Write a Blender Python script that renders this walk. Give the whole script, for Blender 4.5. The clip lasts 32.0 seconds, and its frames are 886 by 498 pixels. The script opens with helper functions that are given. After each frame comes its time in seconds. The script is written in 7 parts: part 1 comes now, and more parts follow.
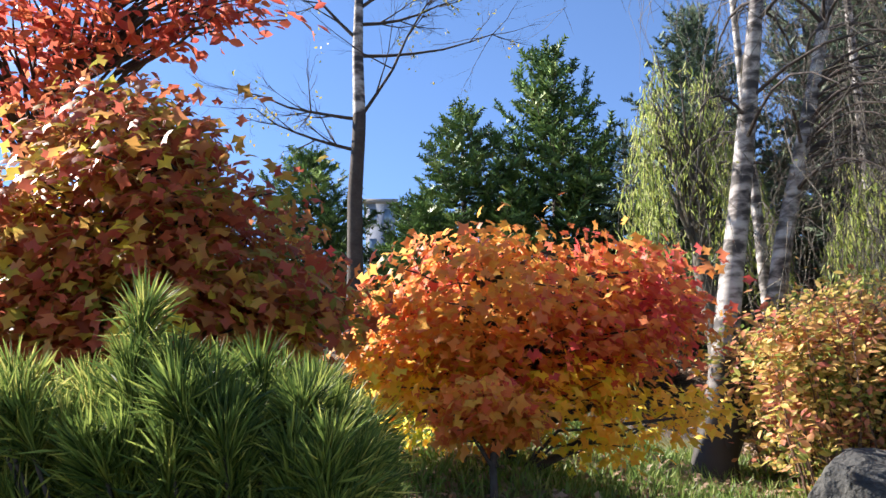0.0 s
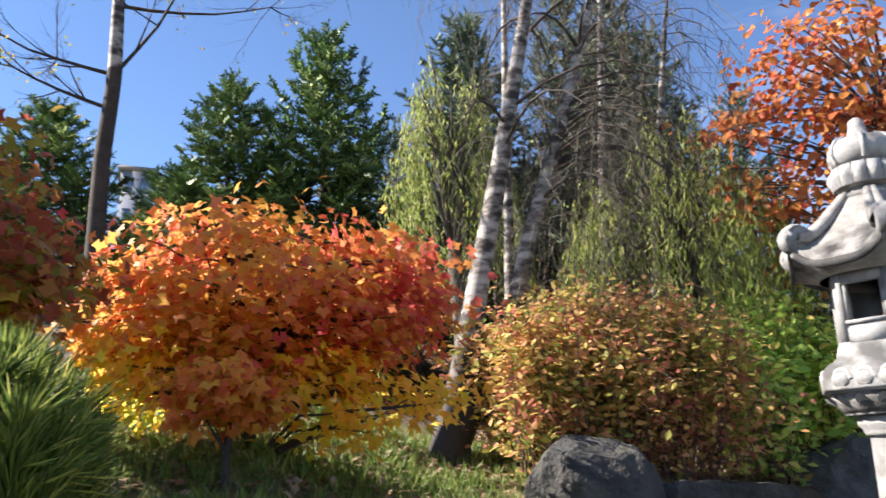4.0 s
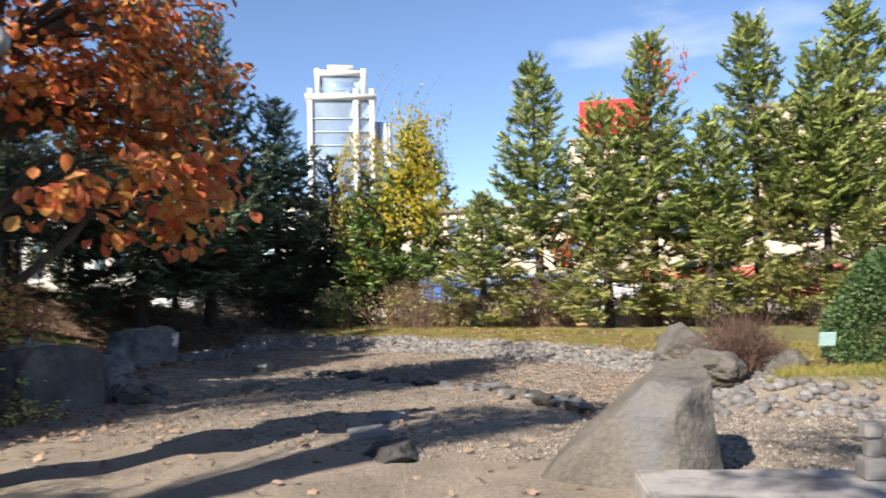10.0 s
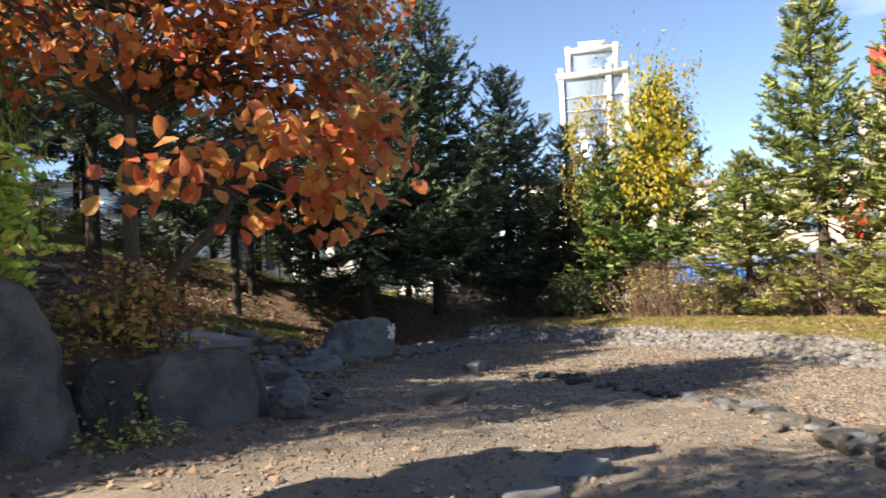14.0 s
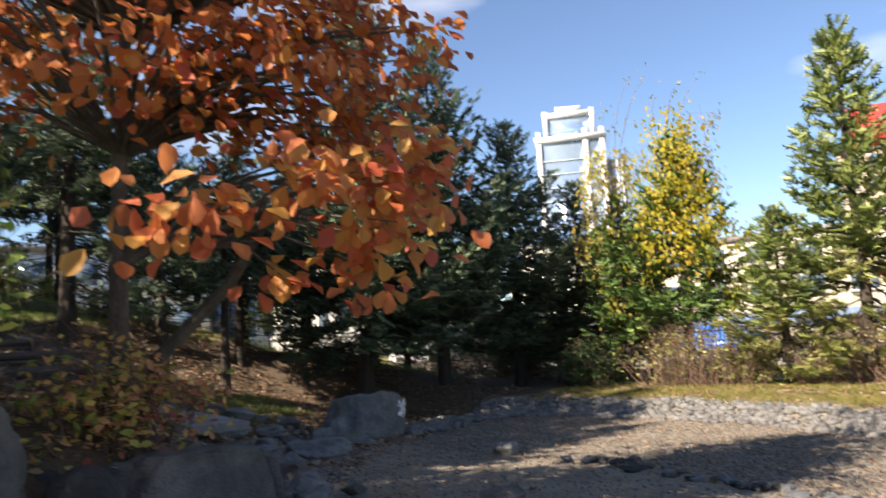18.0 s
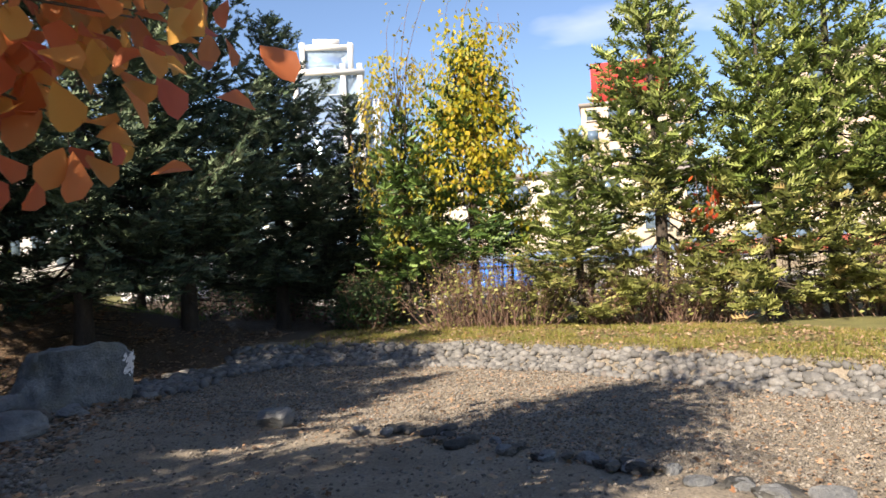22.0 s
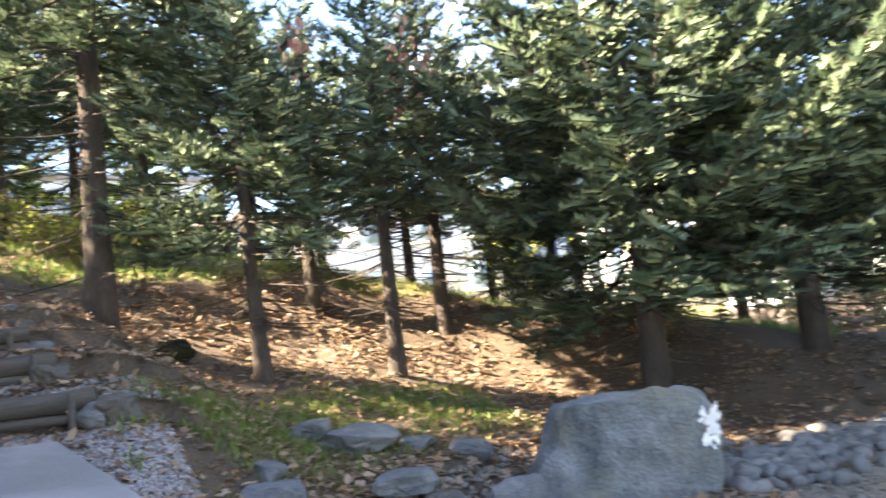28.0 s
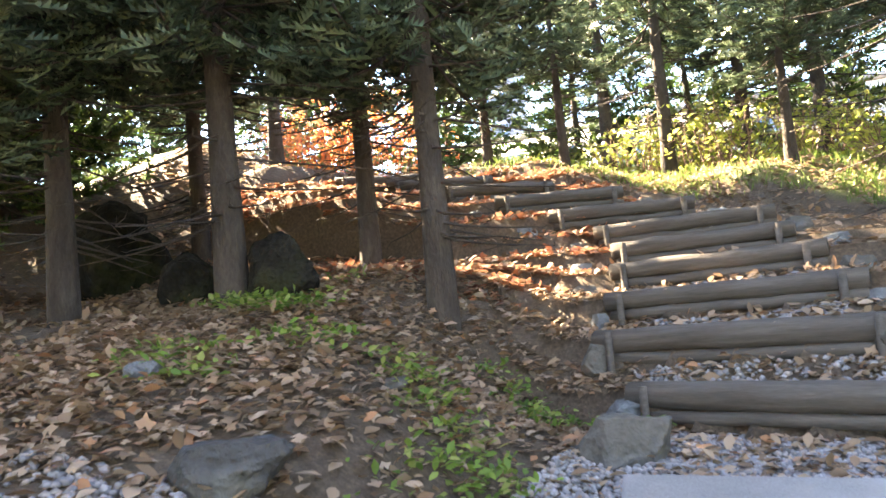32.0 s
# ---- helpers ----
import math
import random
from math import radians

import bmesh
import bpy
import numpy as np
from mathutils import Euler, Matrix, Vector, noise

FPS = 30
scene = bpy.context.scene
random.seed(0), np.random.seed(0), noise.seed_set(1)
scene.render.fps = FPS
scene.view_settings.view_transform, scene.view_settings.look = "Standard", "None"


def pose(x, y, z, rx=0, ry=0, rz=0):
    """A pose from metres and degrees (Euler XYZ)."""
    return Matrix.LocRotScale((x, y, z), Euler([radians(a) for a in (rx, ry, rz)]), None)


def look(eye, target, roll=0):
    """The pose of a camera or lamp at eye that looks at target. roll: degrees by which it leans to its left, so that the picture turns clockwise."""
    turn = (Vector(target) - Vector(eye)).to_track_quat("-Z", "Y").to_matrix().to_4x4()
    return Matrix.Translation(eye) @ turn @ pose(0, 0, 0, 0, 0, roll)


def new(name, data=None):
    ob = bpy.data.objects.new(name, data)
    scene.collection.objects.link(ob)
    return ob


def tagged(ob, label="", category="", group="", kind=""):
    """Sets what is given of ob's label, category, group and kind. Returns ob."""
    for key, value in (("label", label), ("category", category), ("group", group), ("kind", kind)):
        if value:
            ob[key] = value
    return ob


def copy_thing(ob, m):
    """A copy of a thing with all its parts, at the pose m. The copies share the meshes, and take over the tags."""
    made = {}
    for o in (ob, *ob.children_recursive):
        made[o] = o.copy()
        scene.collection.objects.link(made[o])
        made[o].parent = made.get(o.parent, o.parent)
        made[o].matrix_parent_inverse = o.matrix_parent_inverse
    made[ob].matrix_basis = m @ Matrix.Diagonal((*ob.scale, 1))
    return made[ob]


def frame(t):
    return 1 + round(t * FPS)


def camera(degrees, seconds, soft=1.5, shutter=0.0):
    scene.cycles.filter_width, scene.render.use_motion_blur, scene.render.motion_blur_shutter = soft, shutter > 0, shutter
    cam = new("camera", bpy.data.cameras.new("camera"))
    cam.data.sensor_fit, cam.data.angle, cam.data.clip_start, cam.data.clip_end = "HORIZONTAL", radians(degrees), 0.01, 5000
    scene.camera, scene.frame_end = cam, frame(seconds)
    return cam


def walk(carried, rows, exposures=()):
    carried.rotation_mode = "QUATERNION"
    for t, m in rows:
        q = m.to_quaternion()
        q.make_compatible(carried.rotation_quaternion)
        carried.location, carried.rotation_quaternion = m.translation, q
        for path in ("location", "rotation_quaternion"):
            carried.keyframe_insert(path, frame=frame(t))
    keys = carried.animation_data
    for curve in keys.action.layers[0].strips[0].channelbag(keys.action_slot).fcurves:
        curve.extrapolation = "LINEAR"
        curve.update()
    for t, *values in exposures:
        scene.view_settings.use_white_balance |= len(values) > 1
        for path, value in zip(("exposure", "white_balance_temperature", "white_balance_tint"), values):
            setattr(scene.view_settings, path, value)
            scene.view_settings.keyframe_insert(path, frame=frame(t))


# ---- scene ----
cam = camera(59.7, 32.0, shutter=0.4)
PATH = [
    (0, (-0.261, -0.507, 1.681), (-0.365, 1.410, 2.242), -1.31),
    (0.5, (-0.256, -0.515, 1.688), (-0.330, 1.397, 2.268), -1.17),
    (1, (-0.253, -0.525, 1.683), (-0.285, 1.386, 2.272), -0.99),
    (1.5, (-0.236, -0.527, 1.686), (-0.210, 1.384, 2.275), -0.76),
    (2, (-0.222, -0.520, 1.680), (-0.119, 1.392, 2.259), -0.40),
    (2.5, (-0.201, -0.493, 1.674), (-0.019, 1.417, 2.238), -0.09),
    (4.5, (-0.121, -0.433, 1.660), (0.533, 1.393, 2.150), -2.16),
    (5, (-0.011, -0.492, 1.634), (0.832, 1.262, 2.095), -2.72),
    (5.5, (0.208, -0.586, 1.650), (1.197, 1.098, 2.078), -2.52),
    (6, (0.413, -0.668, 1.633), (1.509, 0.957, 2.032), -1.65),
    (6.5, (0.432, -0.629, 1.623), (1.639, 0.922, 1.995), -0.91),
    (7, (0.473, -0.601, 1.606), (1.764, 0.887, 1.952), -0.50),
    (7.5, (0.470, -0.623, 1.617), (1.816, 0.820, 1.940), -0.32),
    (8, (0.480, -0.650, 1.593), (1.878, 0.746, 1.905), -0.98),
    (8.5, (0.498, -0.686, 1.591), (2.007, 0.599, 1.860), -2.19),
    (9, (0.606, -0.718, 1.542), (2.273, 0.369, 1.738), -2.96),
    (9.5, (0.791, -0.753, 1.498), (2.600, 0.090, 1.638), -2.23),
    (10, (1.166, -0.666, 1.481), (3.068, -0.053, 1.578), -1.44),
    (10.5, (1.478, -0.682, 1.472), (3.416, -0.195, 1.538), -1.28),
    (11, (1.922, -0.831, 1.427), (3.865, -0.356, 1.447), -1.20),
    (11.5, (2.277, -0.842, 1.379), (4.204, -0.307, 1.377), -1.02),
    (12, (2.771, -0.787, 1.363), (4.656, -0.119, 1.360), -1.12),
    (12.5, (3.213, -0.805, 1.408), (5.033, 0.025, 1.412), -1.32),
    (13, (3.561, -0.676, 1.407), (5.312, 0.291, 1.429), -1.91),
    (13.5, (4.001, -0.281, 1.423), (5.678, 0.807, 1.473), -2.37),
    (14, (4.361, -0.076, 1.504), (5.956, 1.129, 1.580), -2.74),
    (14.5, (4.603, 0.200, 1.500), (6.093, 1.529, 1.619), -3.14),
    (15, (4.791, 0.656, 1.606), (6.177, 2.091, 1.754), -3.20),
    (15.5, (5.014, 1.077, 1.544), (6.319, 2.580, 1.736), -3.82),
    (17.5, (5.109, 1.681, 1.693), (6.596, 2.983, 2.003), -3.59),
    (18, (5.282, 1.749, 1.655), (6.907, 2.891, 1.892), -3.39),
    (18.5, (5.656, 1.841, 1.613), (7.365, 2.864, 1.783), -3.58),
    (19, (5.995, 2.032, 1.540), (7.741, 2.999, 1.662), -3.67),
    (19.5, (6.424, 2.403, 1.544), (8.191, 3.336, 1.633), -3.53),
    (20, (6.874, 2.708, 1.540), (8.664, 3.596, 1.607), -3.60),
    (20.5, (7.218, 3.048, 1.530), (9.039, 3.872, 1.589), -3.43),
    (21, (7.540, 3.486, 1.556), (9.394, 4.234, 1.602), -3.15),
    (21.5, (7.942, 3.764, 1.523), (9.826, 4.432, 1.561), -2.94),
    (22, (8.297, 3.959, 1.579), (10.209, 4.544, 1.625), -2.90),
    (22.5, (8.822, 4.223, 1.581), (10.756, 4.728, 1.649), -3.32),
    (23, (9.262, 4.322, 1.583), (11.202, 4.801, 1.668), -4.02),
    (23.5, (9.703, 4.577, 1.591), (11.637, 5.079, 1.682), -4.50),
    (24, (10.204, 4.937, 1.587), (12.123, 5.495, 1.672), -4.92),
    (24.5, (10.543, 5.170, 1.550), (12.442, 5.791, 1.639), -5.38),
    (26.5, (12.625, 6.575, 1.302), (14.222, 7.775, 1.404), -5.47),
    (27, (13.332, 7.091, 1.337), (14.744, 8.501, 1.464), -6.39),
    (27.5, (13.508, 7.484, 1.376), (14.736, 9.054, 1.541), -6.46),
    (28, (13.806, 7.912, 1.425), (14.802, 9.635, 1.619), -6.68),
    (28.5, (14.035, 8.498, 1.428), (14.687, 10.376, 1.650), -6.38),
    (29, (14.248, 8.824, 1.482), (14.485, 10.795, 1.721), -5.71),
    (29.5, (14.379, 9.133, 1.495), (14.228, 11.113, 1.733), -5.31),
    (30, (14.325, 9.499, 1.514), (13.951, 11.452, 1.725), -5.68),
    (30.5, (14.306, 9.784, 1.561), (13.721, 11.687, 1.747), -5.56),
    (31, (14.294, 10.084, 1.598), (13.531, 11.924, 1.774), -5.67),
    (31.5, (14.033, 10.493, 1.662), (13.161, 12.285, 1.832), -5.61),
    (32, (13.860, 10.778, 1.822), (12.955, 12.552, 2.007), -5.32),
]
walk(cam, [(t, look(eye, target, roll)) for t, eye, target, roll in PATH],
     exposures=[(t, e, k, 15) for t, e, k in ((0, 1.68, 6500), (5, 1.58, 6800), (7, 1.53, 6900), (9, 1.38, 7100), (11, 1.3, 7050), (13, 1.45, 7450), (15.5, 1.68, 8100), (18, 1.53, 7600), (20.5, 1.58, 8000), (23, 1.43, 7500), (24.5, 1.53, 7600), (26.5, 2.75, 7900), (27.3, 3.25, 8200), (28.2, 4.05, 8600), (30, 4.5, 9000), (32, 4.7, 9200))])

# ---------------------------------------------------------------- light
SUN_TO = Vector((-0.94, 0.34, 0.74)).normalized()
world = bpy.data.worlds.new("sky_world")
scene.world = world
world.use_nodes = True
wn, wl = world.node_tree.nodes, world.node_tree.links
wn.clear()
sky = wn.new("ShaderNodeTexSky")
sky.sky_type, sky.sun_disc = "NISHITA", False
sky.sun_elevation = math.asin(SUN_TO.z)
sky.sun_rotation = math.atan2(SUN_TO.x, SUN_TO.y)
sky.air_density, sky.dust_density, sky.ozone_density = 0.9, 0.0, 6.0
bg = wn.new("ShaderNodeBackground")
bg.inputs["Strength"].default_value = 0.08
wout = wn.new("ShaderNodeOutputWorld")
# thin high cloud low over the east
tc = wn.new("ShaderNodeTexCoord")
cmap = wn.new("ShaderNodeMapping")
cmap.inputs["Scale"].default_value = (1.2, 2.2, 7.0)
cn = wn.new("ShaderNodeTexNoise")
cn.inputs["Scale"].default_value, cn.inputs["Detail"].default_value = 1.3, 5.0
cr = wn.new("ShaderNodeValToRGB")
cr.color_ramp.elements[0].position, cr.color_ramp.elements[1].position = 0.52, 0.78
cr.color_ramp.elements[1].color = (0.45, 0.45, 0.45, 1)
cm = wn.new("ShaderNodeMixRGB")
cm.inputs["Color2"].default_value = (8.5, 8.8, 9.6, 1)
wl.new(tc.outputs["Generated"], cmap.inputs["Vector"])
wl.new(cmap.outputs["Vector"], cn.inputs["Vector"])
wl.new(cn.outputs["Fac"], cr.inputs["Fac"])
wl.new(cr.outputs["Color"], cm.inputs["Fac"])
wl.new(sky.outputs["Color"], cm.inputs["Color1"])
wl.new(cm.outputs["Color"], bg.inputs["Color"])
wl.new(bg.outputs["Background"], wout.inputs["Surface"])
sun = new("sun", bpy.data.lights.new("sun", "SUN"))
sun.data.energy, sun.data.angle, sun.data.color = 5.0, radians(0.53), (1.0, 0.93, 0.82)
sun.matrix_world = look((0, 0, 30), Vector((0, 0, 30)) - SUN_TO)

# ---------------------------------------------------------------- materials
MATS = {}


def nodes_of(name):
    m = bpy.data.materials.new(name)
    m.use_nodes = True
    n, l = m.node_tree.nodes, m.node_tree.links
    n.clear()
    out = n.new("ShaderNodeOutputMaterial")
    MATS[name] = m
    return m, n, l, out


def ramp(n, stops):
    r = n.new("ShaderNodeValToRGB")
    e = r.color_ramp.elements
    while len(e) < len(stops):
        e.new(0.5)
    for k, (p, c) in enumerate(stops):
        e[k].position, e[k].color = p, (*c, 1)
    return r


def surface(name, stops, scale=3.0, rough=0.8, fine=40.0, bump=0.4, dist=0.02, metal=0.0, stain=None, stain_scale=0.6, spec=0.4, stretch=(1, 1, 1)):
    """A grained surface: colour ramp on coarse noise, fine noise on value and bump, optional stains."""
    m, n, l, out = nodes_of(name)
    co = n.new("ShaderNodeTexCoord")
    mp = n.new("ShaderNodeMapping")
    mp.inputs["Scale"].default_value = stretch
    l.new(co.outputs["Object"], mp.inputs["Vector"])
    a = n.new("ShaderNodeTexNoise")
    a.inputs["Scale"].default_value, a.inputs["Detail"].default_value, a.inputs["Roughness"].default_value = scale, 6, 0.65
    b = n.new("ShaderNodeTexNoise")
    b.inputs["Scale"].default_value, b.inputs["Detail"].default_value = fine, 4
    l.new(mp.outputs["Vector"], a.inputs["Vector"])
    l.new(mp.outputs["Vector"], b.inputs["Vector"])
    r = ramp(n, stops)
    l.new(a.outputs["Fac"], r.inputs["Fac"])
    mx = n.new("ShaderNodeMixRGB")
    mx.blend_type = "OVERLAY"
    mx.inputs["Fac"].default_value = 0.42
    l.new(r.outputs["Color"], mx.inputs["Color1"])
    l.new(b.outputs["Fac"], mx.inputs["Color2"])
    last = mx
    if stain:
        s = n.new("ShaderNodeTexNoise")
        s.inputs["Scale"].default_value, s.inputs["Detail"].default_value = stain_scale, 5
        l.new(mp.outputs["Vector"], s.inputs["Vector"])
        sr = ramp(n, [(0.5, (0, 0, 0)), (0.68, (1, 1, 1))])
        l.new(s.outputs["Fac"], sr.inputs["Fac"])
        sm = n.new("ShaderNodeMixRGB")
        sm.inputs["Color2"].default_value = (*stain, 1)
        l.new(sr.outputs["Color"], sm.inputs["Fac"])
        l.new(last.outputs["Color"], sm.inputs["Color1"])
        last = sm
    p = n.new("ShaderNodeBsdfPrincipled")
    p.inputs["Roughness"].default_value, p.inputs["Metallic"].default_value = rough, metal
    p.inputs["Specular IOR Level"].default_value = spec
    l.new(last.outputs["Color"], p.inputs["Base Color"])
    add = n.new("ShaderNodeMath")
    l.new(a.outputs["Fac"], add.inputs[0])
    l.new(b.outputs["Fac"], add.inputs[1])
    bp = n.new("ShaderNodeBump")
    bp.inputs["Strength"].default_value, bp.inputs["Distance"].default_value = bump, dist
    l.new(add.outputs["Value"], bp.inputs["Height"])
    l.new(bp.outputs["Normal"], p.inputs["Normal"])
    l.new(p.outputs["BSDF"], out.inputs["Surface"])
    return m


def leafy(name, stops, through_part=0.45, rough=0.5, patch=0.0, patch_scale=0.7):
    """Leaves: each one picks its colour by chance; part of the light passes through. patch: how far the hue drifts from place to place."""
    m, n, l, out = nodes_of(name)
    g = n.new("ShaderNodeNewGeometry")
    r = ramp(n, stops)
    if patch:
        co = n.new("ShaderNodeTexCoord")
        t = n.new("ShaderNodeTexNoise")
        t.inputs["Scale"].default_value, t.inputs["Detail"].default_value = patch_scale, 2
        l.new(co.outputs["Object"], t.inputs["Vector"])
        st = n.new("ShaderNodeMapRange")
        st.inputs["From Min"].default_value, st.inputs["From Max"].default_value = 0.3, 0.7
        l.new(t.outputs["Fac"], st.inputs["Value"])
        mx = n.new("ShaderNodeMix")
        mx.inputs["Factor"].default_value = patch
        l.new(g.outputs["Random Per Island"], mx.inputs["A"])
        l.new(st.outputs["Result"], mx.inputs["B"])
        wide = n.new("ShaderNodeMapRange")
        wide.inputs["From Min"].default_value, wide.inputs["From Max"].default_value = 0.5 * patch * 0.9, 1 - 0.5 * patch * 0.9
        l.new(mx.outputs["Result"], wide.inputs["Value"])
        l.new(wide.outputs["Result"], r.inputs["Fac"])
    else:
        l.new(g.outputs["Random Per Island"], r.inputs["Fac"])
    p = n.new("ShaderNodeBsdfPrincipled")
    p.inputs["Roughness"].default_value = rough
    p.inputs["Specular IOR Level"].default_value = 0.35
    tr = n.new("ShaderNodeBsdfTranslucent")
    l.new(r.outputs["Color"], p.inputs["Base Color"])
    hs = n.new("ShaderNodeHueSaturation")
    hs.inputs["Saturation"].default_value, hs.inputs["Value"].default_value = 0.9, 1.3
    l.new(r.outputs["Color"], hs.inputs["Color"])
    l.new(hs.outputs["Color"], tr.inputs["Color"])
    mix = n.new("ShaderNodeMixShader")
    mix.inputs["Fac"].default_value = through_part
    l.new(p.outputs["BSDF"], mix.inputs[1])
    l.new(tr.outputs["BSDF"], mix.inputs[2])
    l.new(mix.outputs["Shader"], out.inputs["Surface"])
    return m


def plain(name, col, rough=0.5, metal=0.0, vary=0.12):
    c = [tuple(max(0, v * (1 - vary)) for v in col), tuple(min(1, v * (1 + vary)) for v in col)]
    return surface(name, [(0.3, c[0]), (0.7, c[1])], 2.0, rough, 60, 0.1, 0.004, metal)


def stones(name, stops, rough=0.85):
    """Loose stones: each picks its tone by chance, with grain."""
    m, n, l, out = nodes_of(name)
    g = n.new("ShaderNodeNewGeometry")
    o = n.new("ShaderNodeObjectInfo")
    ad = n.new("ShaderNodeMath")
    ad.operation = "ADD"
    l.new(g.outputs["Random Per Island"], ad.inputs[0])
    l.new(o.outputs["Random"], ad.inputs[1])
    fr = n.new("ShaderNodeMath")
    fr.operation = "FRACT"
    l.new(ad.outputs["Value"], fr.inputs[0])
    r = ramp(n, stops)
    l.new(fr.outputs["Value"], r.inputs["Fac"])
    co = n.new("ShaderNodeTexCoord")
    t = n.new("ShaderNodeTexNoise")
    t.inputs["Scale"].default_value, t.inputs["Detail"].default_value = 35, 5
    l.new(co.outputs["Object"], t.inputs["Vector"])
    mx = n.new("ShaderNodeMixRGB")
    mx.blend_type, mx.inputs["Fac"].default_value = "OVERLAY", 0.5
    l.new(r.outputs["Color"], mx.inputs["Color1"])
    l.new(t.outputs["Fac"], mx.inputs["Color2"])
    p = n.new("ShaderNodeBsdfPrincipled")
    p.inputs["Roughness"].default_value = rough
    l.new(mx.outputs["Color"], p.inputs["Base Color"])
    bp = n.new("ShaderNodeBump")
    bp.inputs["Strength"].default_value, bp.inputs["Distance"].default_value = 0.4, 0.01
    l.new(t.outputs["Fac"], bp.inputs["Height"])
    l.new(bp.outputs["Normal"], p.inputs["Normal"])
    l.new(p.outputs["BSDF"], out.inputs["Surface"])
    return m


granite_weathered = surface("weathered_granite", [(0.3, (0.107, 0.109, 0.109)), (0.5, (0.252, 0.251, 0.244)), (0.75, (0.408, 0.404, 0.389))], 3.6, 0.9, 90, 0.6, 0.015, stain=(0.036, 0.036, 0.037), stain_scale=3.0)
granite_dark = surface("dark_granite", [(0.3, (0.03, 0.031, 0.033)), (0.55, (0.06, 0.061, 0.063)), (0.8, (0.16, 0.16, 0.158))], 4.0, 0.9, 80, 0.5, 0.01)
granite = surface("pale_granite", [(0.3, (0.179, 0.184, 0.187)), (0.48, (0.311, 0.318, 0.324)), (0.75, (0.389, 0.399, 0.405))], 3.2, 0.85, 110, 0.5, 0.012, stain=(0.086, 0.088, 0.090), stain_scale=2.4)
granite_path = surface("kerb_granite", [(0.3, (0.141, 0.139, 0.136)), (0.48, (0.245, 0.241, 0.235)), (0.75, (0.306, 0.303, 0.294))], 3.2, 0.85, 110, 0.5, 0.012, stain=(0.073, 0.075, 0.076), stain_scale=2.4)
rock_grey = surface("blue_grey_rock", [(0.25, (0.068, 0.075, 0.083)), (0.5, (0.143, 0.154, 0.161)), (0.72, (0.232, 0.244, 0.247))], 1.9, 0.9, 48, 0.8, 0.03, stain=(0.211, 0.217, 0.211), stain_scale=1.3)
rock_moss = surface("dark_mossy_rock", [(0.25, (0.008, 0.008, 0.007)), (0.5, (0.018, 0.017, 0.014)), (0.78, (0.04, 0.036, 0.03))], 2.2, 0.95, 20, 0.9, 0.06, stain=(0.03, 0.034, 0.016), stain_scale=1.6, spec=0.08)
rock_dark = surface("dark_rock", [(0.25, (0.020, 0.022, 0.022)), (0.5, (0.044, 0.046, 0.046)), (0.78, (0.096, 0.096, 0.092))], 1.8, 0.9, 20, 0.85, 0.045, stain=(0.088, 0.090, 0.080), stain_scale=1.6)
rock_tan = surface("tan_rock", [(0.25, (0.048, 0.047, 0.041)), (0.5, (0.089, 0.085, 0.076)), (0.78, (0.134, 0.129, 0.116))], 1.3, 0.9, 24, 0.7, 0.03, stain=(0.101, 0.108, 0.122), stain_scale=1.1)
rock_pale = surface("pale_weathered_rock", [(0.25, (0.12, 0.12, 0.115)), (0.5, (0.24, 0.235, 0.22)), (0.78, (0.36, 0.355, 0.335))], 1.5, 0.9, 24, 0.7, 0.03, stain=(0.09, 0.095, 0.08), stain_scale=1.3)
rock_block = surface("mottled_blue_grey_rock", [(0.25, (0.055, 0.062, 0.064)), (0.5, (0.14, 0.152, 0.155)), (0.78, (0.27, 0.28, 0.275))], 2.4, 0.9, 26, 0.8, 0.035, stain=(0.15, 0.15, 0.125), stain_scale=1.5)
# grey rock made darker: shade below the shrubs is put into the colour
rock_shaded = surface("shaded_grey_rock", [(0.25, (0.039, 0.041, 0.043)), (0.5, (0.090, 0.094, 0.095)), (0.76, (0.179, 0.183, 0.179))], 1.8, 0.9, 40, 0.9, 0.035, stain=(0.156, 0.156, 0.144), stain_scale=1.5)
paint_white = plain("white_paint_mark", (0.8, 0.8, 0.8), 0.7)
concrete = surface("pale_concrete", [(0.3, (0.166, 0.166, 0.166)), (0.7, (0.208, 0.208, 0.212))], 1.1, 0.9, 90, 0.25, 0.008, stain=(0.288, 0.288, 0.296), stain_scale=0.8)
bark_fir = surface("fir_bark", [(0.25, (0.027, 0.021, 0.018)), (0.6, (0.066, 0.054, 0.045)), (0.85, (0.120, 0.108, 0.093))], 5, 0.95, 45, 1.0, 0.03, stretch=(1, 1, 0.35))
bark_mag = surface("grey_brown_bark", [(0.3, (0.060, 0.051, 0.042)), (0.7, (0.144, 0.132, 0.114))], 5, 0.9, 40, 0.6, 0.02, stretch=(1, 1, 0.5))
bark_dark = surface("dark_twig_bark", [(0.3, (0.030, 0.024, 0.021)), (0.7, (0.072, 0.060, 0.054))], 6, 0.9, 40, 0.5, 0.01)
wood_grey = surface("weathered_log_wood", [(0.25, (0.045, 0.038, 0.033)), (0.55, (0.091, 0.080, 0.070)), (0.8, (0.136, 0.124, 0.109))], 3, 0.9, 30, 0.7, 0.015, stretch=(0.4, 6, 6))
iron_black = plain("black_iron", (0.02, 0.02, 0.022), 0.5, 0.3)


